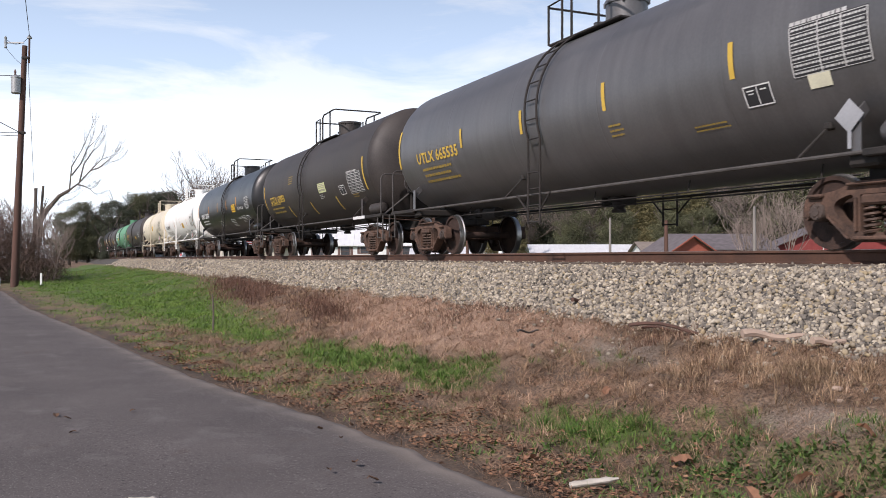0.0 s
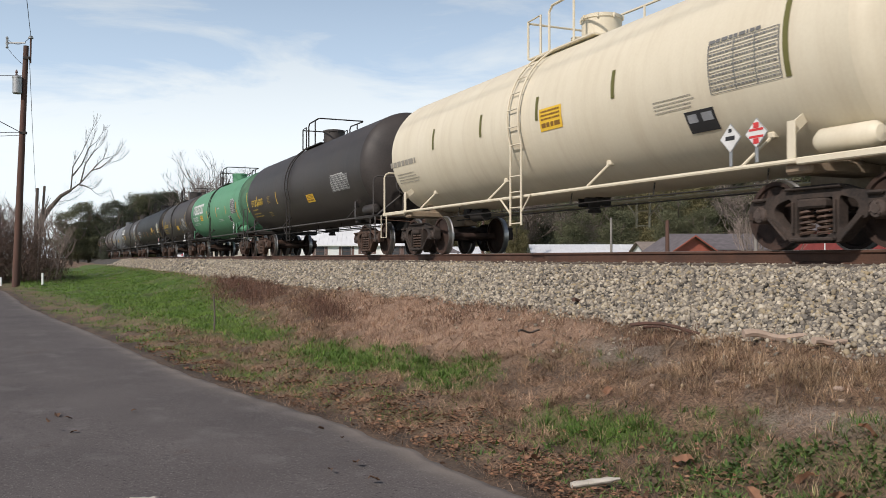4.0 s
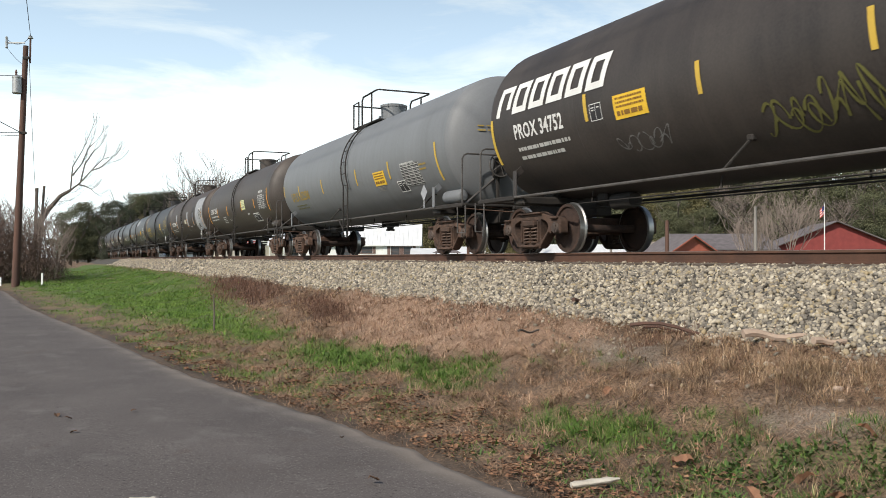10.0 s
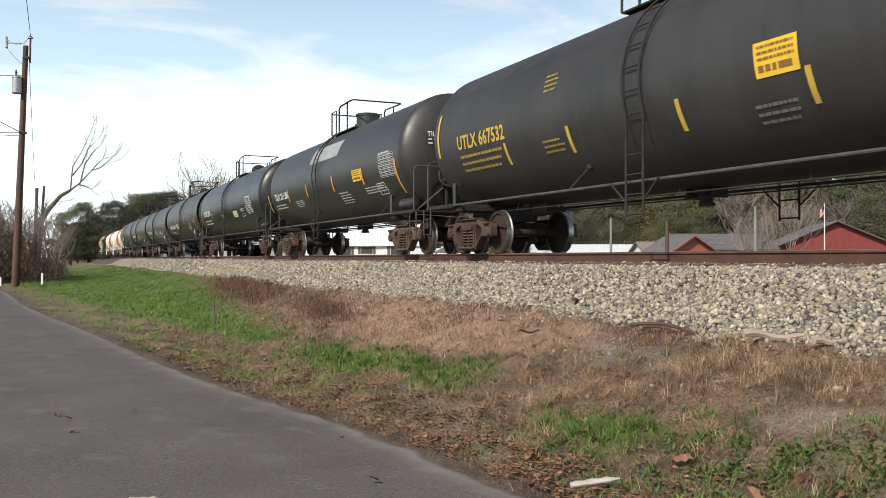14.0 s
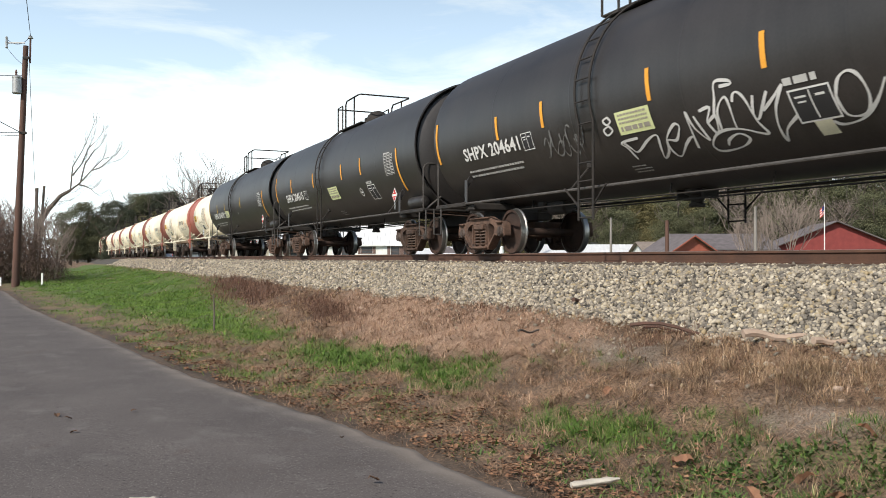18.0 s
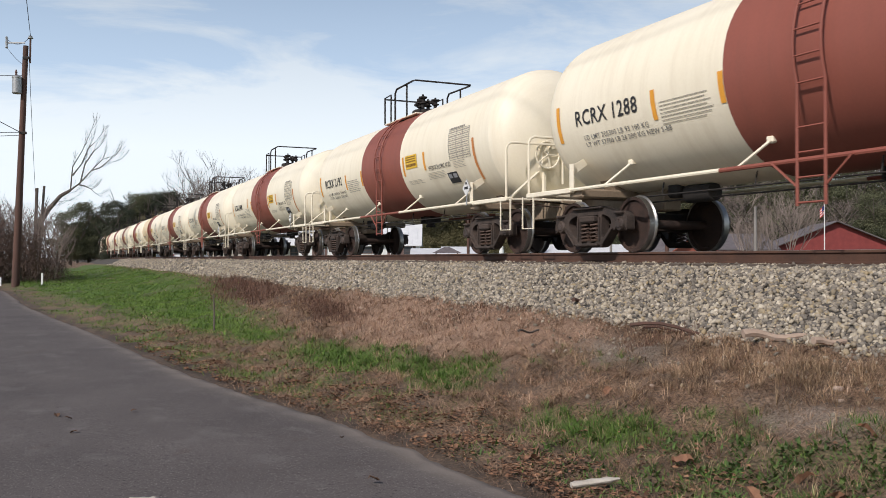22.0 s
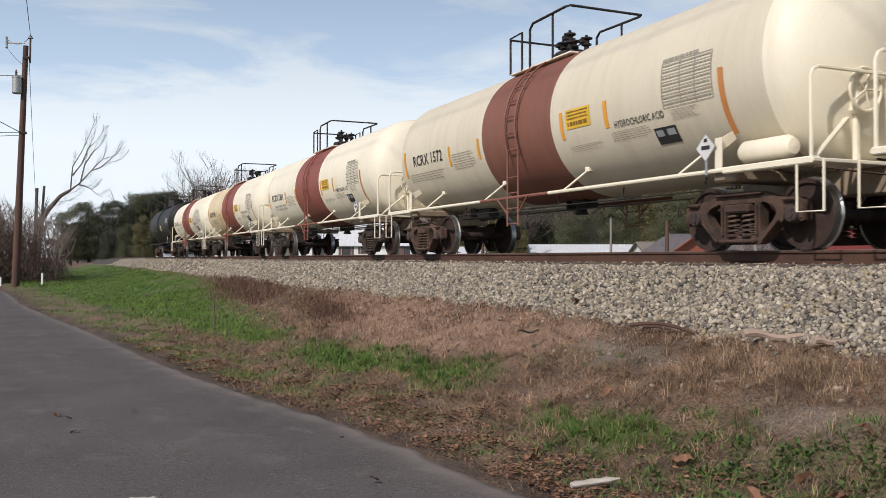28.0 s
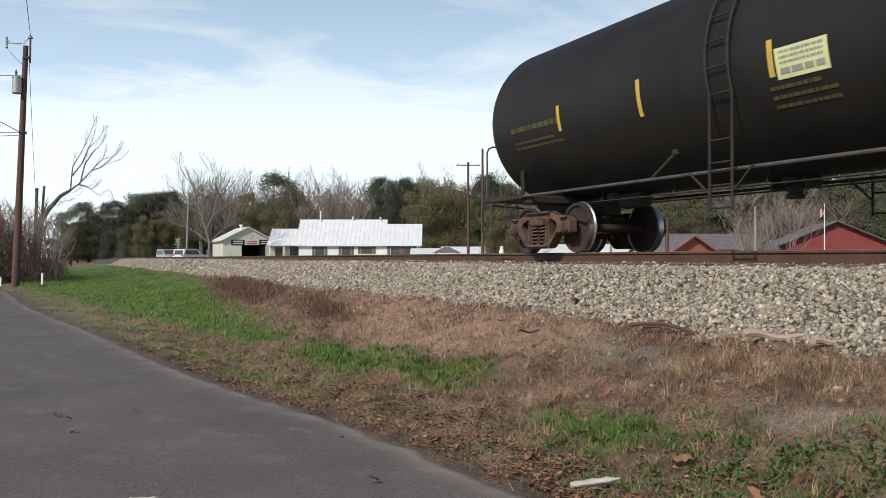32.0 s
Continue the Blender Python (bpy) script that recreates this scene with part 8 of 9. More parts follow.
def build_houses():
    # white ranch house with a metal roof, in three wings
    h = gable_house("house", "long white house with a white metal roof", -0.1175, 120, 11.6, 8.0, 2.85, 6.3, "siding", "metalroof")
    roof_ribs(h, 11.6, 8.0, 2.85, 6.3)
    for x, w in ((-2.9, 1.2), (0.75, 1.2), (3.6, 1.5)):
        add_window(h, x, 1.85 if w < 1.4 else 2.0, w, 1.4 if w < 1.4 else 0.9)
    for x, z, hh in ((-3.3, 6.5, 1.1), (1.3, 6.3, 0.5), (5.2, 6.2, 0.5)):
        part("roof_vent", Shape().lathe([(0.10, -0.8), (0.10, hh - 0.1), (0.16, hh - 0.08), (0.16, hh), (0, hh)], 10, Matrix.Translation((x, 3.7, z))), M["siding"], h)
    part("eave_fascia", Shape().box((0, -0.42, 2.62), (12.4, 0.05, 0.16)), M["siding"], h)
    h2 = gable_house("house_wing", "lower white wing with a recessed porch", -0.1815, 121, 4.1, 7.0, 2.85, 5.0, "creamwall", "metalroof", category="house wing")
    roof_ribs(h2, 4.1, 7.0, 2.85, 5.0)
    part("door", Shape().box((-0.9, -0.03, 1.35), (0.95, 0.06, 2.1), 0.01), M["frame"], h2, "brown panelled door")
    add_window(h2, 1.3, 1.7, 1.1, 1.5, False)
    for x in (-1.9, 0.1):
        part("porch_post", Shape().box((x, -1.3, 1.3), (0.14, 0.14, 2.6), 0.01), M["siding"], h2)
    part("porch_roof", Shape().box((0, -0.75, 2.66), (4.4, 1.5, 0.12), 0.02), M["metalroof"], h2)
    h3 = gable_house("house_wing", "white house wing with paired brown windows", -0.0485, 119, 4.9, 7.0, 2.85, 5.6, "siding", "metalroof", category="house wing")
    roof_ribs(h3, 4.9, 7.0, 2.85, 5.6)
    add_window(h3, -0.75, 1.75, 1.15, 1.5, False)
    add_window(h3, 0.95, 1.75, 1.15, 1.5, False)
    for x in (-1.65, 0.1, 1.85):
        part("shutter", Shape().box((x, -0.03, 1.75), (0.4, 0.05, 1.6), 0.01), M["frame"], h3)
    # workshop with an open doorway and painted signs
    g = gable_house("workshop", "cream workshop with an open bay and signboards", -0.224, 124, 7.0, 9.0, 3.5, 5.3, "creamwall", "metalroof", 24.0, front_gable=True, category="workshop")
    t = 0.15
    for c, s in (((-2.2, t / 2, 1.4), (2.6, t, 2.8)), ((3.0, t / 2, 1.4), (1.0, t, 2.8)), ((0, t / 2, 3.15), (7.0, t, 0.7))):
        part("wall", Shape().box(c, s), M["creamwall"], g)
    part("gable", Shape().plate([(-3.5, 3.5), (3.5, 3.5), (0, 5.3)], 0, t, 1), M["creamwall"], g)
    # two added near-black sheets give the open bay its inner shade by colour
    part("bay_lining", Shape().box((0.8, 6.5, 1.4), (4.4, 0.1, 2.8)), M["dark"], g)
    part("bay_ceiling", Shape().box((0.8, 3.4, 2.75), (6.0, 6.2, 0.05)), M["dark"], g)
    for x, w, m in ((-1.45, 1.9, "black"), (0.55, 2.0, "white"), (2.5, 1.8, "black")):
        sg = part("signboard", Shape().box((x, -0.04, 3.15), (w, 0.06, 0.75), 0.01), M[m], g, "painted signboard")
        b = Shape()
        for k in range(2):
            b.box((x, -0.075, 3.3 - 0.3 * k), (w * 0.7, 0.01, 0.12))
        part("sign_print", b, M["red"] if m == "white" else M["white"], sg)
    part("roof_vent", Shape().lathe([(0.2, -0.4), (0.2, 0.35), (0.3, 0.4), (0.3, 0.5), (0, 0.55)], 10, Matrix.Translation((-0.6, 2.0, 5.2))), M["siding"], g)
    # long low sheds
    for px, dist, w, hh, rh, lab in ((0.166, 102, 12.6, 1.55, 2.45, "long low white shed with a pale metal roof"), (0.205, 118, 14.0, 2.0, 3.0, "low pale shed behind the posts"), (-0.012, 112, 5.0, 1.4, 2.1, "small low white shed"), (0.035, 118, 8.0, 1.5, 2.4, "open white shelter roof")):
        s = gable_house("shed", lab, px, dist, w, 5.0, hh, rh, "siding", "metalroof" if px != 0.205 else "tanroof", category="shed")
        if px == 0.166:
            roof_ribs(s, w, 5.0, hh, rh)
            for k in range(4):
                add_window(s, -4.5 + 3.0 * k, 0.9, 0.8, 0.6, False)
    # brown house with an orange-red gable
    b = gable_house("house", "low brown-roofed house with red trim", 0.328, 80, 8.6, 8.0, 1.75, 3.15, "redwall", "shingle")
    part("wainscot", Shape().box((0, -0.06, 0.45), (8.6, 0.1, 0.9), 0.02), M["stonewall"], b)
    e = gable_house("house_wing", "projecting gable with orange-red boards over stone", 0.287, 76, 4.2, 5.0, 1.45, 2.75, "stonewall", "shingle", 14.0, front_gable=True, over=0.45, category="house wing")
    part("gable", Shape().plate([(-2.1, 1.45), (2.1, 1.45), (0, 2.75)], 0, 0.15, 1), M["orangered"], e)
    part("wall", Shape().box((0, 0.075, 0.72), (4.2, 0.15, 1.45)), M["stonewall"], e)
    part("fascia", Shape().plate([(-2.6, 1.14), (-2.6, 1.26), (0, 2.9), (2.6, 1.26), (2.6, 1.14), (0, 2.76)], -0.48, -0.44, 1), M["orangered"], e)
    t2 = gable_house("house", "tan-roofed house behind the sheds", 0.265, 92, 6.0, 6.0, 1.7, 2.6, "siding", "tanroof")
    # red gabled building
    r = gable_house("red_building", "dark red gabled building on a stone base", 0.452, 84, 11.5, 9.0, 1.9, 4.4, "redwall", "shingle", -10.0, front_gable=True, over=0.6, category="building")
    part("wall", Shape().box((0, 0.075, 1.73), (11.5, 0.15, 0.34)), M["redwall"], r)
    part("gable", Shape().plate([(-5.75, 1.9), (5.75, 1.9), (0, 4.4)], 0, 0.15, 1), M["redwall"], r)
    part("stone_base", Shape().box((0, 0.03, 0.78), (11.6, 0.25, 1.56), 0.02), M["stonewall"], r)


def pole(px, dist, high, r, material, label, lean=0.0, arm=0.0, base=0.6):
    x, y = view_point(px, dist)
    p = thing("utility_pole", label, "utility pole", pose(x, y, base, 0, 0, -24.41))
    part("shaft", Shape().tube([(0, 0, -0.3), (math.tan(radians(lean)) * high * 0.5, 0, high * 0.5), (math.tan(radians(lean)) * high, 0, high)], r, 12, True, r * 0.72), M[material], p)
    if arm:
        part("crossarm", Shape().box((0, -r, high - 0.35), (arm, 0.10, 0.12), 0.01), M[material], p)
        for q in (-0.45, 0.45):
            part("insulator", Shape().lathe([(0.03, 0), (0.06, 0.04), (0.05, 0.12), (0, 0.14)], 8, Matrix.Translation((q * arm, -r, high - 0.29))), M["galv"], p)
    return p


def build_poles():
    pole(-0.295, 115, 9.6, 0.16, "greypole", "slim leaning grey utility pole", 1.9)
    pole(0.029, 95, 11.4, 0.17, "pole", "dark utility pole with a crossarm", 0.0, 2.6)
    pole(0.0455, 92, 12.5, 0.16, "pole", "dark utility pole behind the tank car", 0.0, 0.0)
    pole(0.193, 60, 3.7, 0.10, "greypole", "short grey wooden post")
    pole(0.2575, 62, 3.6, 0.17, "pole", "stout dark wooden post")
    pole(0.359, 62, 4.6, 0.13, "greypole", "weathered grey wooden post")
    # flagpole with a small flag
    x, y = view_point(0.4385, 70)
    f = thing("flagpole", "white flagpole with a small striped flag", "flagpole", pose(x, y, 0.6, 0, 0, -24.41))
    part("shaft", Shape().tube([(0, 0, 0), (0, 0, 5.3)], 0.05, 10, True, 0.035), M["white"], f)
    part("finial", Shape().lathe([(0, -0.06), (0.06, 0), (0, 0.06)], 8, Matrix.Translation((0, 0, 5.35))), M["galv"], f)
    fl = Shape()
    for k in range(7):
        pts = [(-0.05 - 0.05 * j, 0.05 * math.sin(j * 1.6), 5.15 - 0.105 * k - 0.055 * j) for j in range(8)]
        low = [(a, b, c - 0.105) for a, b, c in pts]
        fl.slot(k % 2).add(pts + low, [(j, j + 1, j + 9, j + 8) for j in range(7)])
    part("flag", fl.mesh("flag", [M["red"], M["white"]]), None, f, "limp red and white striped flag")
    part("canton", Shape().add([(-0.05, -0.07, 5.16), (-0.22, -0.07, 4.97), (-0.22, -0.07, 4.62), (-0.05, -0.07, 4.80)], [(0, 1, 2, 3)]), M["blue"], f)
    # level-crossing signal
    x, y = view_point(-0.3045, 116)
    s = thing("crossing_signal", "grey level-crossing signal mast with lamps", "railway signal", pose(x, y, 0.6, 0, 0, -24.41))
    part("mast", Shape().tube([(0, 0, 0), (0, 0, 3.5)], 0.07, 10), M["galv"], s)
    for q in (-1, 1):
        part("crossbuck", Shape().box((0, -0.12, 3.25), (0.8, 0.03, 0.13), 0, Matrix.Rotation(q * radians(42), 3, "Y").to_4x4()), M["greypatch"], s)
        part("lamp_hood", Shape().lathe([(0.16, 0), (0.16, 0.18), (0.12, 0.22), (0, 0.22)], 12, Matrix.Translation((q * 0.4, -0.1, 2.7)) @ ALONG), M["rubber"], s)
    part("lamp_arm", Shape().box((0, -0.08, 2.7), (1.0, 0.06, 0.06)), M["galv"], s)
    # pavilion, garden ornament
    x, y = view_point(0.0045, 96)
    g = thing("pavilion", "small open picnic shelter with a dark roof", "pavilion", pose(x, y, 0.6, 0, 0, -24.41))
    for a in (-1.2, 1.2):
        for b in (0, 2.0):
            part("post", Shape().box((a, b, 0.75), (0.12, 0.12, 1.5), 0.01), M["pole"], g)
    part("roof", Shape().add([(-1.6, -0.4, 1.5), (1.6, -0.4, 1.5), (1.6, 2.4, 1.5), (-1.6, 2.4, 1.5), (-0.3, 1.0, 2.15), (0.3, 1.0, 2.15)], [(0, 1, 5, 4), (1, 2, 5), (2, 3, 4, 5), (3, 0, 4), (3, 2, 1, 0)]), M["shingle"], g)
    part("tabletop", Shape().box((0, 1.0, 0.75), (1.8, 0.8, 0.06), 0.01), M["greypole"], g)
    x, y = view_point(0.0675, 84)
    s = Shape().lathe([(0.62, 0), (0.62, 0.25), (0.42, 0.32), (0.38, 0.8), (0.52, 0.95), (0.50, 1.15), (0.22, 1.4), (0.24, 1.6), (0.16, 1.85), (0.2, 2.0), (0.0, 2.1)], 18)
    ob = new("garden_ornament", s.mesh("garden_ornament", M["siding"]))
    ob.matrix_basis = pose(x, y, 0.6)
    tagged(ob, "white cast garden ornament on a broad plinth", "garden ornament")


def build_vehicles():
    def suv(px, dist, material, label, turn):
        x, y = view_point(px, dist)
        v = thing("parked_car", label, "car", pose(x, y, 0.86, 0, 0, turn))
        side = [(-2.3, 0.45), (-2.3, 0.95), (-2.15, 1.05), (-1.95, 1.72), (-1.7, 1.80), (0.3, 1.80), (0.95, 1.15), (2.1, 1.02), (2.3, 0.85), (2.3, 0.45)]
        part("body", Shape().plate([(a, b) for a, b in side], -0.9, 0.9, 1), M[material], v)
        for q in (-1, 1):
            part("side_window", Shape().plate([(-1.85, 1.12), (-1.72, 1.66), (0.22, 1.66), (0.72, 1.12)], q * 0.905, q * 0.92, 1), M["glass"], v)
            for a in (-1.45, 1.5):
                w = part("wheel", Shape().lathe([(0.0, -0.1), (0.33, -0.11), (0.36, -0.06), (0.36, 0.06), (0.33, 0.11), (0, 0.1)], 18, Matrix.Translation((a, q * 0.84, 0.36)) @ ALONG, False), M["rubber"], v)
                part("rim", Shape().lathe([(0, 0.115), (0.2, 0.11), (0.22, 0.10), (0.22, 0.08)], 14, Matrix.Translation((a, q * 0.84, 0.36)) @ (ALONG if q > 0 else ALONG @ pose(0, 0, 0, 180)), False), M["galv"], w)
            part("tail_lamp", Shape().box((-2.28, q * 0.75, 1.05), (0.08, 0.2, 0.3), 0.02), M["red"], v)
            part("headlamp", Shape().box((2.26, q * 0.65, 0.85), (0.12, 0.35, 0.16), 0.03), M["white"], v)
        part("rear_window", Shape().add([(-2.17, -0.72, 1.12), (-2.17, 0.72, 1.12), (-1.975, 0.66, 1.64), (-1.975, -0.66, 1.64)], [(3, 2, 1, 0)]), M["glass"], v)
        part("windscreen", Shape().add([(0.97, -0.75, 1.16), (0.97, 0.75, 1.16), (0.42, 0.7, 1.70), (0.42, -0.7, 1.70)], [(0, 1, 2, 3)]), M["glass"], v)
        part("bumper", Shape().box((-2.32, 0, 0.6), (0.14, 1.75, 0.2), 0.04), M["greypatch"], v)

    suv(-0.3155, 112, "carsilver", "silver blue parked car beyond the track", -24.41 - 55)
    suv(-0.290, 111, "carwhite", "white parked estate car beyond the track", -24.41 + 62)


build_woods()
build_shrubs()
build_bare_tree()
build_houses()
build_poles()
build_vehicles()


# ---- near things on the road's side ----
def build_near():
    bx, by = -1.54, 50.3
    p = thing("utility_pole", "tall leaning brown wooden utility pole with a transformer", "utility pole", pose(bx, by, 0.0, 0, 0, -24.41))
    H, k = 12.55, math.tan(radians(2.2))
    at = lambda z: (k * z, 0.0, z)
    part("shaft", Shape().tube([at(-0.3), at(4), at(8), at(H)], 0.20, 14, True, 0.13), M["pole"], p)
    part("pole_pin", Shape().tube([(k * H + 0.22, 0, H - 0.9), (k * H + 0.24, 0, H + 0.35)], 0.05, 8), M["pole"], p)
    part("insulator", Shape().lathe([(0.04, 0), (0.13, 0.04), (0.13, 0.09), (0.06, 0.13), (0.1, 0.16), (0, 0.2)], 12, Matrix.Translation((k * H + 0.24, 0, H + 0.35))), M["galv"], p)
    x, _, z = at(11.2)
    part("transformer", Shape().lathe([(0.0, -0.46), (0.20, -0.44), (0.23, -0.40), (0.23, 0.36), (0.25, 0.38), (0.25, 0.43), (0.1, 0.52), (0, 0.52)], 20, Matrix.Translation((x - 0.28, -0.25, z - 0.75))), M["galv"], p, "pale grey transformer can")
    part("bushing", Shape().lathe([(0.04, 0), (0.07, 0.05), (0.04, 0.1), (0.07, 0.15), (0.03, 0.3), (0, 0.3)], 8, Matrix.Translation((x - 0.32, -0.25, z - 0.24))), M["frame"], p)
    part("cutout_arm", Shape().box((at(12.6)[0] - 0.5, -0.05, 12.7), (0.95, 0.07, 0.07)), M["galv"], p)
    part("fuse_cutout", Shape().lathe([(0.05, -0.35), (0.08, -0.3), (0.05, -0.2), (0.08, -0.1), (0.05, 0.1), (0.08, 0.2), (0, 0.3)], 8, Matrix.Translation((at(12.6)[0] - 0.95, -0.1, 12.75))), M["galv"], p)
    for z in (11.9, 8.0):
        part("bracket", Shape().box((at(z)[0] + 0.1, -0.1, z), (0.35, 0.14, 0.14), 0.02), M["steel"], p)
    # wires, each hung between two ends
    def wire(a, b, sag, r=0.016):
        pts = [Vector(a).lerp(Vector(b), j / 12) - Vector((0, 0, sag * 4 * (j / 12) * (1 - j / 12))) for j in range(13)]
        ob = new("overhead_wire", Shape().tube(pts, r, 5).mesh("overhead_wire", M["wire"]))
        tagged(ob, "thin dark overhead wire running from the pole", "wire", group="wires on the pole")
    c, sn = math.cos(radians(-24.41)), math.sin(radians(-24.41))
    world_at = lambda x, y, z: (bx + x * c - y * sn, by + x * sn + y * c, z)
    top = world_at(k * H + 0.24, 0, H + 0.5)
    wire(top, (-1.2, -8.0, 14.0), 0.5)
    wire(world_at(at(8)[0], 0, 8.0), (-14.0, 20.0, 12.6), 0.4, 0.02)
    wire(world_at(at(8)[0], 0, 8.05), (-30.0, 52.0, 7.3), 0.3)
    wire(world_at(at(8)[0], 0, 7.9), (-30.0, 50.0, 6.4), 0.4)
    wire(world_at(at(11.2)[0], 0, 11.0), (-30.0, 54.0, 10.2), 0.25)
    wire(world_at(at(11.9)[0] + 0.2, 0, 11.9), (-1.0, 92.0, 5.6), 0.6, 0.014)
    wire(world_at(at(4)[0], 0, 7.0), (-2.4, 92.0, 4.5), 0.5, 0.012)
    wire(world_at(at(12.6)[0] - 0.95, -0.1, 12.9), top, 0.35, 0.012)
    wire(world_at(at(12.6)[0] - 0.9, -0.1, 12.4), world_at(at(11.9)[0], 0, 11.5), 0.1, 0.012)
    # leaning dead tree with fine branches
    rnd = random.Random(12)
    tx, ty = view_point(-0.4742, 66)
    t = thing("dead_tree", "leaning bare dead tree with fine upturned branches", "tree", pose(tx, ty, -0.05, 0, 0, -24.41) @ Matrix.Diagonal((1.06, 1.138, 1.12, 1)))
    s = Shape().tube([(-0.5, 0, -0.2), (0.2, 0, 2.2), (0.72, 0, 3.85), (1.3, 0, 4.7), (2.1, 0.05, 5.6), (2.8, 0.1, 6.0)], 0.25, 10, True, 0.10)
    part("trunk", s, M["deadwood"], t)
    ways = (((2.8, 0.1, 6.0), (2.95, 0.1, 7.6), (3.65, 0.1, 8.7), (4.3, 0.1, 10.1)), ((2.8, 0.1, 6.0), (3.5, 0.1, 6.5), (4.3, 0.1, 7.35), (5.1, 0.1, 8.1), (5.9, 0.1, 8.35)), ((3.5, 0.1, 6.5), (3.75, 0.3, 7.8), (4.3, 0.3, 8.6), (4.8, 0.3, 9.0)),
            ((4.3, 0.1, 7.35), (5.0, -0.1, 7.5), (5.5, -0.1, 7.9), (5.9, -0.1, 7.9)), ((2.95, 0.1, 7.0), (3.5, 0.3, 7.8), (4.0, 0.3, 8.9), (4.6, 0.3, 9.4)), ((3.3, 0.1, 6.4), (3.8, 0, 6.3), (4.3, 0, 6.1), (4.6, 0, 5.8)))
    for w in ways:
        s = Shape().tube(w, 0.058, 6, False, 0.014)
        for k, p0 in enumerate(w[1:]):
            for _ in range(2):
                d0 = (Vector(p0) - Vector(w[k])).normalized() + Vector((rnd.uniform(-0.1, 0.6), rnd.uniform(-0.4, 0.4), rnd.uniform(-0.1, 0.6)))
                grow(s, Vector(p0), d0.normalized(), rnd.uniform(0.5, 0.85), 0.015, 2, rnd, 0.45, 0.14, 4, 3, 0.62)
        part("limb", s, M["deadwood"], t)
    for a, d in (((1.5, 0.05, 4.9), (0.9, 0.2, 0.25)), ((0.6, 0, 3.3), (0.9, -0.2, -0.1)), ((0.3, 0, 2.9), (-0.7, 0.2, 0.4)), ((1.8, 0.05, 5.2), (1.0, 0.2, 0.1)), ((2.3, 0.05, 5.7), (1.0, -0.2, 0.0))):
        s = Shape()
        grow(s, Vector(a), Vector(d).normalized(), 1.15, 0.018, 3, rnd, 0.6, 0.05, 4, 3)
        part("twig_spray", s, M["deadwood"], t)
    # broken stumps of trunks among the brush
    for px, dist, high, r, lean in ((-0.506, 60, 7.2, 0.10, -4), (-0.4705, 62, 6.4, 0.11, 2), (-0.466, 62.5, 6.6, 0.09, 4), (-0.512, 58, 5.0, 0.16, -6)):
        x, y = view_point(px, dist)
        s = Shape().tube([(0, 0, -0.2), (math.tan(radians(lean)) * high * 0.5, 0, high * 0.5), (math.tan(radians(lean)) * high, 0, high)], r * 1.3, 8, True, r)
        grow(s, Vector((math.tan(radians(lean)) * high * 0.6, 0, high * 0.6)), Vector((0.5 * (-1 if lean < 0 else 1), 0, 0.8)), 1.2, 0.05, 1, rnd)
        ob = new("tree_snag", s.mesh("tree_snag", M["deadwood"]))
        ob.matrix_basis = pose(x, y, 0.1, 0, 0, -24.41)
        tagged(ob, "broken bare trunk standing in the brush", "tree", group="snags in the brush")
    # tangled brush at the road's bend
    r = np.random.default_rng(31)
    vs, fs, n = [], [], 0
    for _ in range(420):
        px, dist = r.uniform(-0.62, -0.436), r.uniform(50, 64)
        x0, y0 = view_point(px, dist)
        hi = np.interp(px, (-0.62, -0.51, -0.48, -0.46, -0.445, -0.436), (6.0, 5.2, 4.4, 3.0, 1.9, 1.0)) * r.uniform(0.55, 1.12)
        for _ in range(34):
            a, b = r.uniform(0, 6.28), r.uniform(0.6, 5.0)
            base = np.array([x0 + r.normal(0, 0.6), y0 + r.normal(0, 0.6), r.uniform(0, hi * 0.8)])
            d = np.array([math.cos(a) * b, math.sin(a) * b, 1.0])
            ln = hi * r.uniform(0.12, 0.35)
            side = np.array([-math.sin(a), math.cos(a), 0]) * r.uniform(0.008, 0.02)
            tip = base + d / np.linalg.norm(d) * ln + np.array([r.normal(0, 0.15), r.normal(0, 0.15), 0])
            vs += [base - side, base + side, tip]
            fs.append((n, n + 1, n + 2))
            n += 3
    lob = [(*view_point(px, 54 + (k % 4) * 3), np.interp(px, (-0.62, -0.5, -0.465, -0.445), (2.2, 1.9, 1.3, 0.5)) * f, 1.4, np.interp(px, (-0.62, -0.5, -0.465, -0.445), (2.2, 1.9, 1.3, 0.5)) * (1.3 - 0.3 * f)) for k, px in enumerate(np.linspace(-0.62, -0.452, 24)) for f in (0.5, 1.1, 1.6)]
    s = Shape()
    for k in range(46):
        px = -0.61 + 0.172 * (k * 0.618 % 1.0)
        x, y = view_point(px, 54 + 12 * (k * 0.755 % 1.0))
        hi = float(np.interp(px, (-0.61, -0.5, -0.465, -0.438), (6.2, 5.8, 4.8, 2.8)))
        a = k * 2.4
        grow(s, Vector((x, y, -0.1)), Vector((0.35 * math.cos(a), 0.35 * math.sin(a), 1.0)).normalized(), hi * 0.42, 0.048, 4, rnd, 0.70, 0.04, 4, 3, 0.68)
    tagged(new("sapling_thicket", s.mesh("sapling_thicket", M["twig"])), "thicket of bare grey-brown saplings beside the road", "bushes", kind="stuff")
    tagged(new("brush", fast_mesh("brush", np.array(vs), np.array(fs), M["brush"])), "tangle of bare brown brush and brambles", "bushes", kind="stuff")
    tagged(new("brush_leaves", crown_mesh("brush_leaves", 77, lob, 60000, 0.055, M["brush"])), "dead brown leaves caught in the brush", "bushes", kind="stuff")
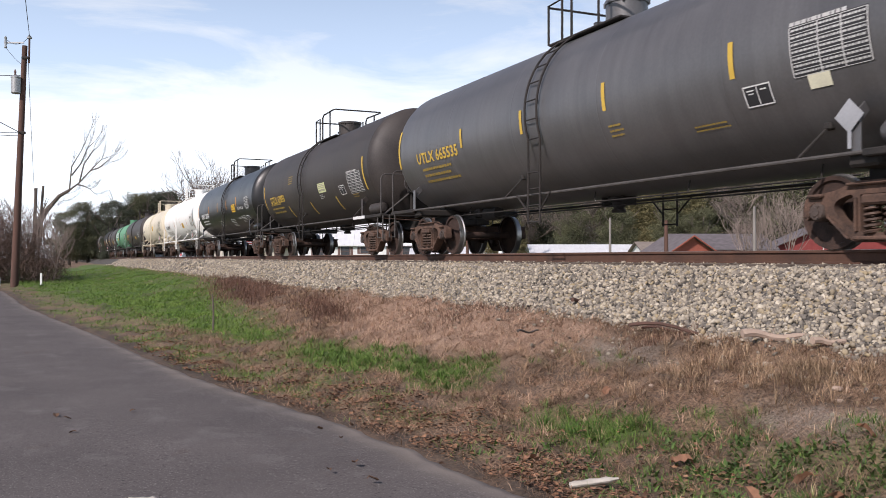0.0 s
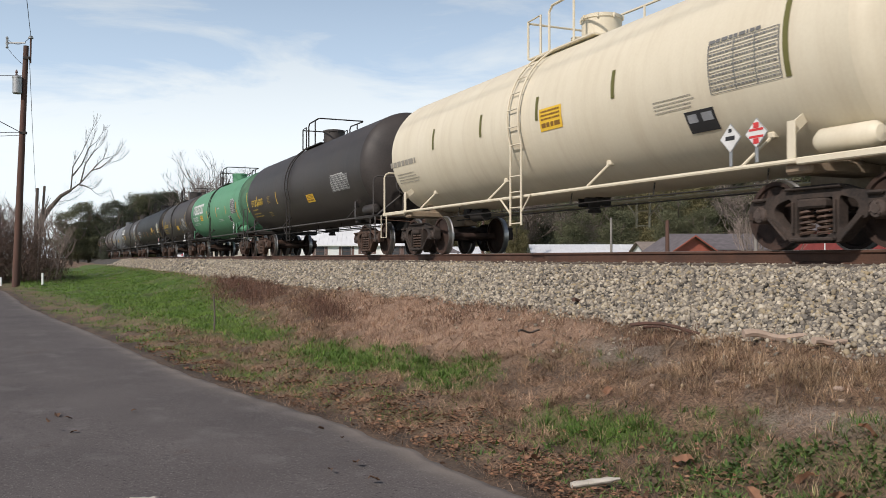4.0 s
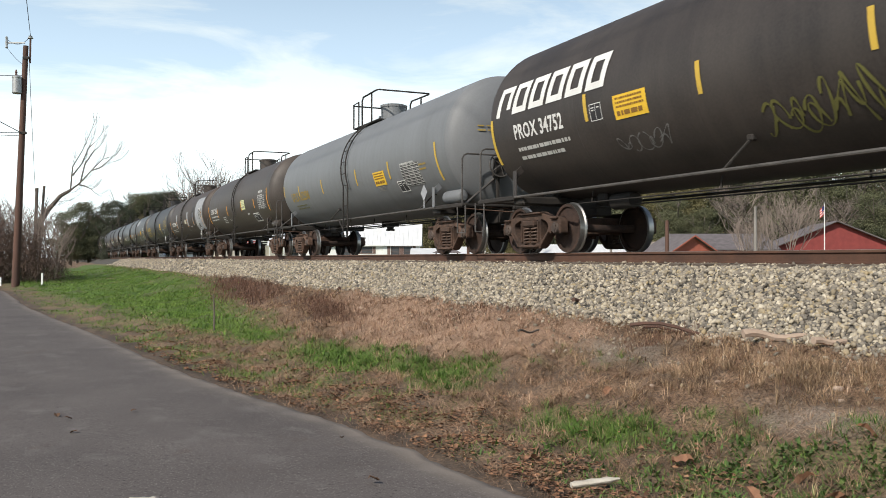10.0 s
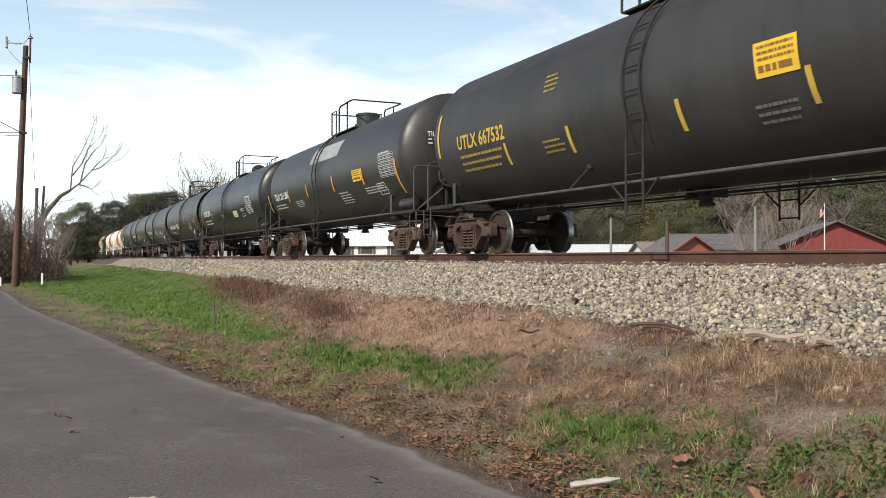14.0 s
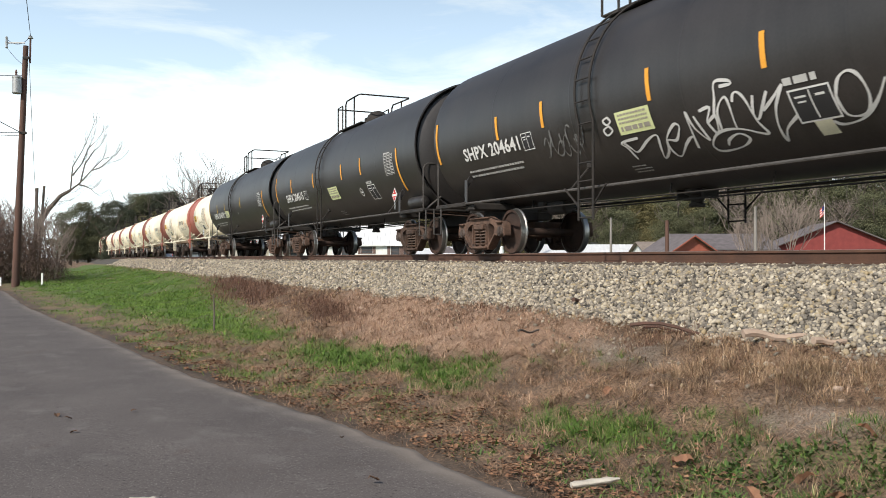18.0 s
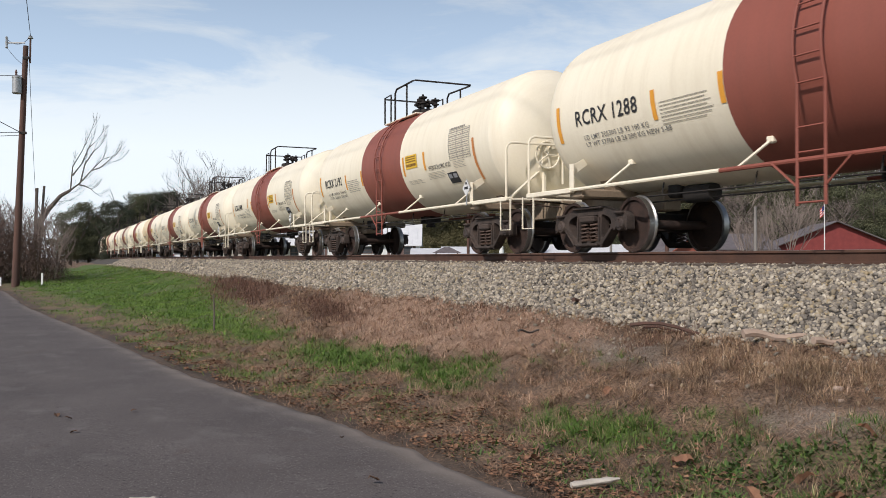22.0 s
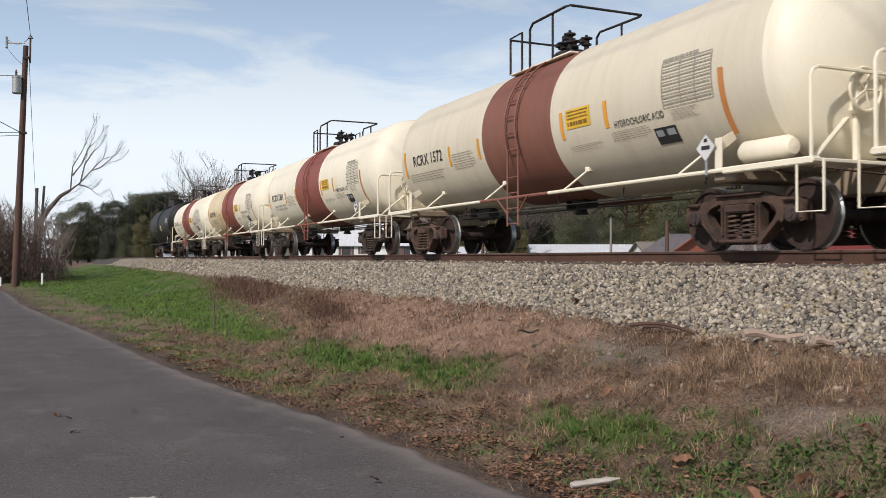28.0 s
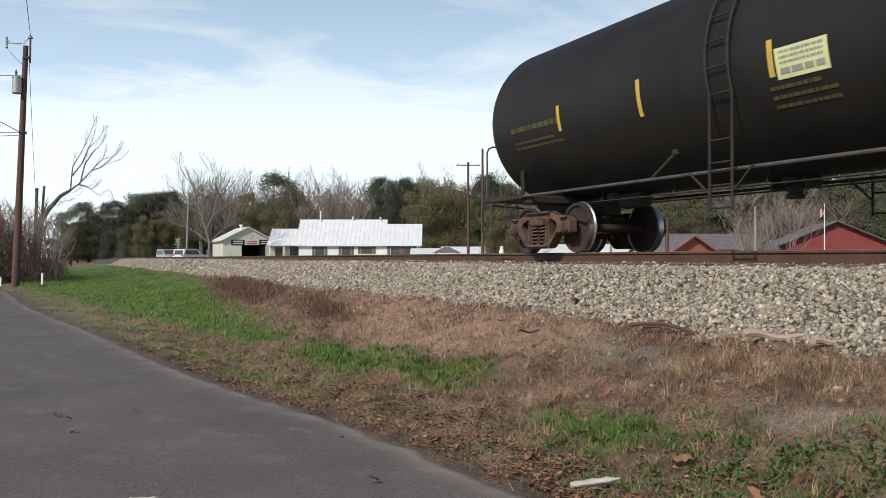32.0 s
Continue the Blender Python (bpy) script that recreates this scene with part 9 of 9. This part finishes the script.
    # small white marker posts at the bend
    for px, dist, h in ((-0.4605, 47, 0.69), (-0.5085, 47, 0.5)):
        x, y = view_point(px, dist)
        ob = new("marker_post", Shape().box((0, 0, h / 2), (0.11, 0.05, h), 0.01).mesh("marker_post", M["siding"]))
        ob.matrix_basis = pose(x, y, float(ground_z(x, y)) - 0.02, 0, 0, -24.41)
        tagged(ob, "slim white marker post in the grass", "marker post", group="marker posts")
    # thin stake
    x, y = 2.93, 17.2
    ob = new("stake", Shape().tube([(0, 0, -0.1), (0.01, 0, 0.35), (-0.01, 0, 0.74)], 0.020, 7, True, 0.015).mesh("stake", M["bark"]))
    ob.matrix_basis = pose(x, y, float(ground_z(x, y)))
    tagged(ob, "thin grey wooden stake in the green grass", "stake")
    # crushed plastic bottle near the road
    x, y = 3.24, 4.76
    b = Shape().lathe([(0.0, -0.16), (0.035, -0.155), (0.045, -0.12), (0.036, -0.07), (0.046, -0.02), (0.034, 0.04), (0.044, 0.09), (0.02, 0.14), (0.014, 0.17), (0, 0.175)], 14, Matrix.Diagonal((1, 0.55, 1, 1)))
    ob = new("plastic_bottle", b.mesh("plastic_bottle", M["trash"]))
    ob.matrix_basis = pose(x, y, float(ground_z(x, y)) + 0.07, 84, 8, -24.41 + 96)
    tagged(ob, "crushed white plastic bottle lying in the grass", "bottle")
    # weathered debris along the foot of the ballast
    for x, y, ln, r, turn, m, lab in ((6.40, 6.35, 0.62, 0.042, -22, "stonewall", "pale weathered chunk of wood"), (6.46, 5.75, 0.34, 0.035, -12, "stonewall", "pale weathered chunk of wood"), (6.42, 7.45, 1.5, 0.022, -55, "pole", "dark thin fallen branch"),
                                      (6.42, 7.85, 0.7, 0.018, -30, "pole", "dark thin fallen branch"), (6.62, 4.95, 0.5, 0.035, -15, "pole", "dark broken tie splinter"), (5.2, 9.0, 0.5, 0.015, 30, "deadwood", "thin grey stick"),
                                      (6.5, 11.9, 0.35, 0.03, 60, "pole", "dark splinter in the ballast"), (6.9, 10.5, 0.3, 0.03, 20, "pole", "dark splinter in the ballast"), (6.5, 20.5, 0.5, 0.04, 75, "pole", "dark splinter in the ballast"), (6.2, 31.0, 0.9, 0.03, 100, "deadwood", "bent dead branch on the ballast")):
        z = max(float(ground_z(x, y)), float(np.interp(x, (6.4, 6.65, 7.95), (0.60, 0.74, 1.33))))
        pts = [(ln * (j / 9 - 0.5), 0.03 * ln * math.sin(j * 0.9), 0.02 * ln * math.cos(j * 0.8)) for j in range(10)]
        ob = new("driftwood", Shape().tube(pts, r, 7, True, r * 0.7).mesh("driftwood", M[m]))
        ob.matrix_basis = pose(x, y, z + r * 0.9 + 0.02, random.uniform(0, 180), 4, turn)
        tagged(ob, lab + " at the foot of the ballast", "wood debris", group="wood debris")
    for x, y, s in ((5.6, 4.9, 0.045), (5.45, 4.75, 0.035), (5.7, 4.6, 0.03), (4.9, 6.3, 0.03), (2.7, 12.0, 0.035), (2.8, 12.3, 0.03), (5.5, 16.0, 0.06), (5.3, 5.9, 0.03)):
        bm = bmesh.new()
        bmesh.ops.create_icosphere(bm, subdivisions=2, radius=1.0)
        for v in bm.verts:
            v.co *= 1 + 0.25 * noise.noise(v.co * 1.7 + Vector((x, y, 0)))
        me = bpy.data.meshes.new("rock")
        bm.to_mesh(me)
        bm.free()
        me.materials.append(M["stonewall"])
        ob = new("rock", me)
        ob.matrix_basis = pose(x, y, float(ground_z(x, y)) + s * 0.3, 0, 0, x * 90) @ Matrix.Diagonal((s, s * 0.75, s * 0.55, 1))
        tagged(ob, "small pale rock lying in the dead grass", "rock", group="rocks on the bank")


build_near()


# ---- dry leaves on the road ----
def leaf_shape(size, r):
    """A curled leaf: a lobed blade on either side of a bent midrib, with a stalk."""
    s, n = Shape(), 7
    rib = [(size * (k / (n - 1) - 0.5), 0.0, size * 0.16 * math.sin(k * 0.7 + r.random())) for k in range(n)]
    for q in (-1, 1):
        rim = [(x + size * 0.05, q * size * (0.06 + 0.34 * math.sin(math.pi * (k + 0.4) / n) * (1.0 if k % 2 else 0.62)), z + size * r.uniform(0.05, 0.2)) for k, (x, _, z) in enumerate(rib)]
        s.add(rib + rim, [(k, k + 1, n + k + 1, n + k) if q > 0 else (k + 1, k, n + k, n + k + 1) for k in range(n - 1)])
    return s.tube([(-size * 0.75, 0, size * 0.05), rib[0]], size * 0.02, 4)


BLOWN = ((3.0, 1.42, 7.56), (3.0, 1.99, 7.79), (3.0, 1.34, 9.32), (5.5, -0.31, 13.97), (5.5, 1.16, 9.91), (5.5, 1.18, 9.19), (5.5, 0.14, 8.89), (5.5, 0.07, 7.48), (5.5, 0.45, 7.54), (5.5, 0.58, 7.20),
         (5.5, 1.15, 6.22), (5.5, 1.35, 6.63), (5.5, 1.35, 5.99), (5.5, 1.77, 5.80), (6.0, 1.22, 10.34), (6.0, 0.69, 6.03), (6.2, -0.08, 6.19), (6.2, 0.33, 5.89), (6.5, -0.17, 6.04))
LEAVES = []
for _k in range(len(BLOWN)):
    _r = random.Random(90 + _k)
    _o = new("dry_leaf", leaf_shape(_r.uniform(0.05, 0.085), _r).mesh("dry_leaf", M["leafdark"]))
    tagged(_o, "curled brown dry leaf blown over the asphalt", "leaf", group="leaves blown over the road")
    LEAVES.append(_o)
for _k, (_x, _y) in enumerate(((0.17, 8.65), (2.18, 6.79), (0.2, 7.94), (0.75, 8.83), (0.08, 8.84), (1.96, 5.43))):
    _r = random.Random(120 + _k)
    _o = new("fallen_leaf", leaf_shape(_r.uniform(0.05, 0.08), _r).mesh("fallen_leaf", M["leafdark"]))
    _o.matrix_basis = pose(_x, _y, 0.045, 0, 0, 70 * _k)
    tagged(_o, "small brown leaf lying on the asphalt", "leaf", group="leaves lying on the road")
_s, _r = Shape(), random.Random(5)
_s.add([(0.045 * _i - 0.16 + _r.uniform(-0.015, 0.015), 0.035 * _j - 0.07 + _r.uniform(-0.012, 0.012) + 0.02 * math.sin(_i), 0.004 + _r.uniform(0, 0.030)) for _i in range(8) for _j in range(5)],
       [(_i * 5 + _j, _i * 5 + 5 + _j, _i * 5 + 6 + _j, _i * 5 + 1 + _j) for _i in range(7) for _j in range(4) if (_i * 3 + _j * 5) % 7])
_o = new("litter_scrap", _s.mesh("litter_scrap", M["trash"]))
_o.matrix_basis = pose(0.53, 5.53, 0.04, 0, 0, -24) @ Matrix.Diagonal((0.62, 0.62, 0.62, 1))
tagged(_o, "torn pale plastic scrap lying on the asphalt", "litter")
for _k, (_x, _y) in enumerate(((4.10, 3.60), (3.95, 3.94), (4.41, 4.12), (3.95, 4.74), (4.66, 6.63), (3.68, 3.83), (4.82, 4.00), (3.19, 5.48))):
    _r = random.Random(150 + _k)
    _o = new("large_dry_leaf", leaf_shape(_r.uniform(0.10, 0.15), _r).mesh("large_dry_leaf", M["bigleaf"]))
    _o.matrix_basis = pose(_x, _y, float(ground_z(_x, _y)) + 0.05, _r.uniform(-25, 25), _r.uniform(-25, 25), 53 * _k)
    tagged(_o, "large curled brown leaf lying among green weeds", "leaf", group="large leaves on the verge")


def motions():
    """The train rolls past at an even pace; each wheelset turns with it."""
    for c in CARS:
        walk(c.car, [(0.0, pose(TRACK_X, c.y, RAIL_TOP)), (16.0, pose(TRACK_X, c.y - SPEED * 16, RAIL_TOP)), (32.0, pose(TRACK_X, c.y - SPEED * 32, RAIL_TOP))])
    # dry leaves that the train's wind drives over the road: when each passes a place, and the place
    for k, (t, x, y) in enumerate(BLOWN):
        r = random.Random(k)
        go, stay = t - r.uniform(0.9, 1.3), t + (x + 2.2 + 0.1 * k) / 2.0
        tilt, spin, axis0 = r.uniform(-40, 40), r.choice((-1, 1)) * 75, r.uniform(0, 360)
        at = lambda q: (x - 2.0 * (q - t), y + 0.25 * (q - t))
        rows, q, j = [], go, 0
        while q < stay:
            a, b = at(q)
            lift = 0.0 if j == 0 else 0.05 + 0.16 * abs(math.sin(j * 0.9 + k))
            rows.append((q, pose(a, b, max(0.045, float(ground_z(a, b)) + 0.03) + lift, tilt + spin * j, 12 * math.sin(j + k), axis0 + 25 * j)))
            q, j = q + 0.12, j + 1
        last = pose(*at(stay), 0.045, tilt + spin * j, 0, axis0 + 25 * j)
        walk(LEAVES[k], [(0.0, rows[0][1])] + rows + [(stay, last), (32.0, last)])
    turn = math.degrees(SPEED / FPS / WHEEL_R)
    first = {}
    for w in ROLLING:
        y = w.location.y
        if y not in first:
            walk(w, [(k / FPS, pose(0, y, WHEEL_R, turn * k)) for k in range(32 * FPS + 1)])
            first[y] = w.animation_data
        else:
            w.rotation_mode = "QUATERNION"
            ad = w.animation_data_create()
            ad.action, ad.action_slot = first[y].action, first[y].action_slot


motions()
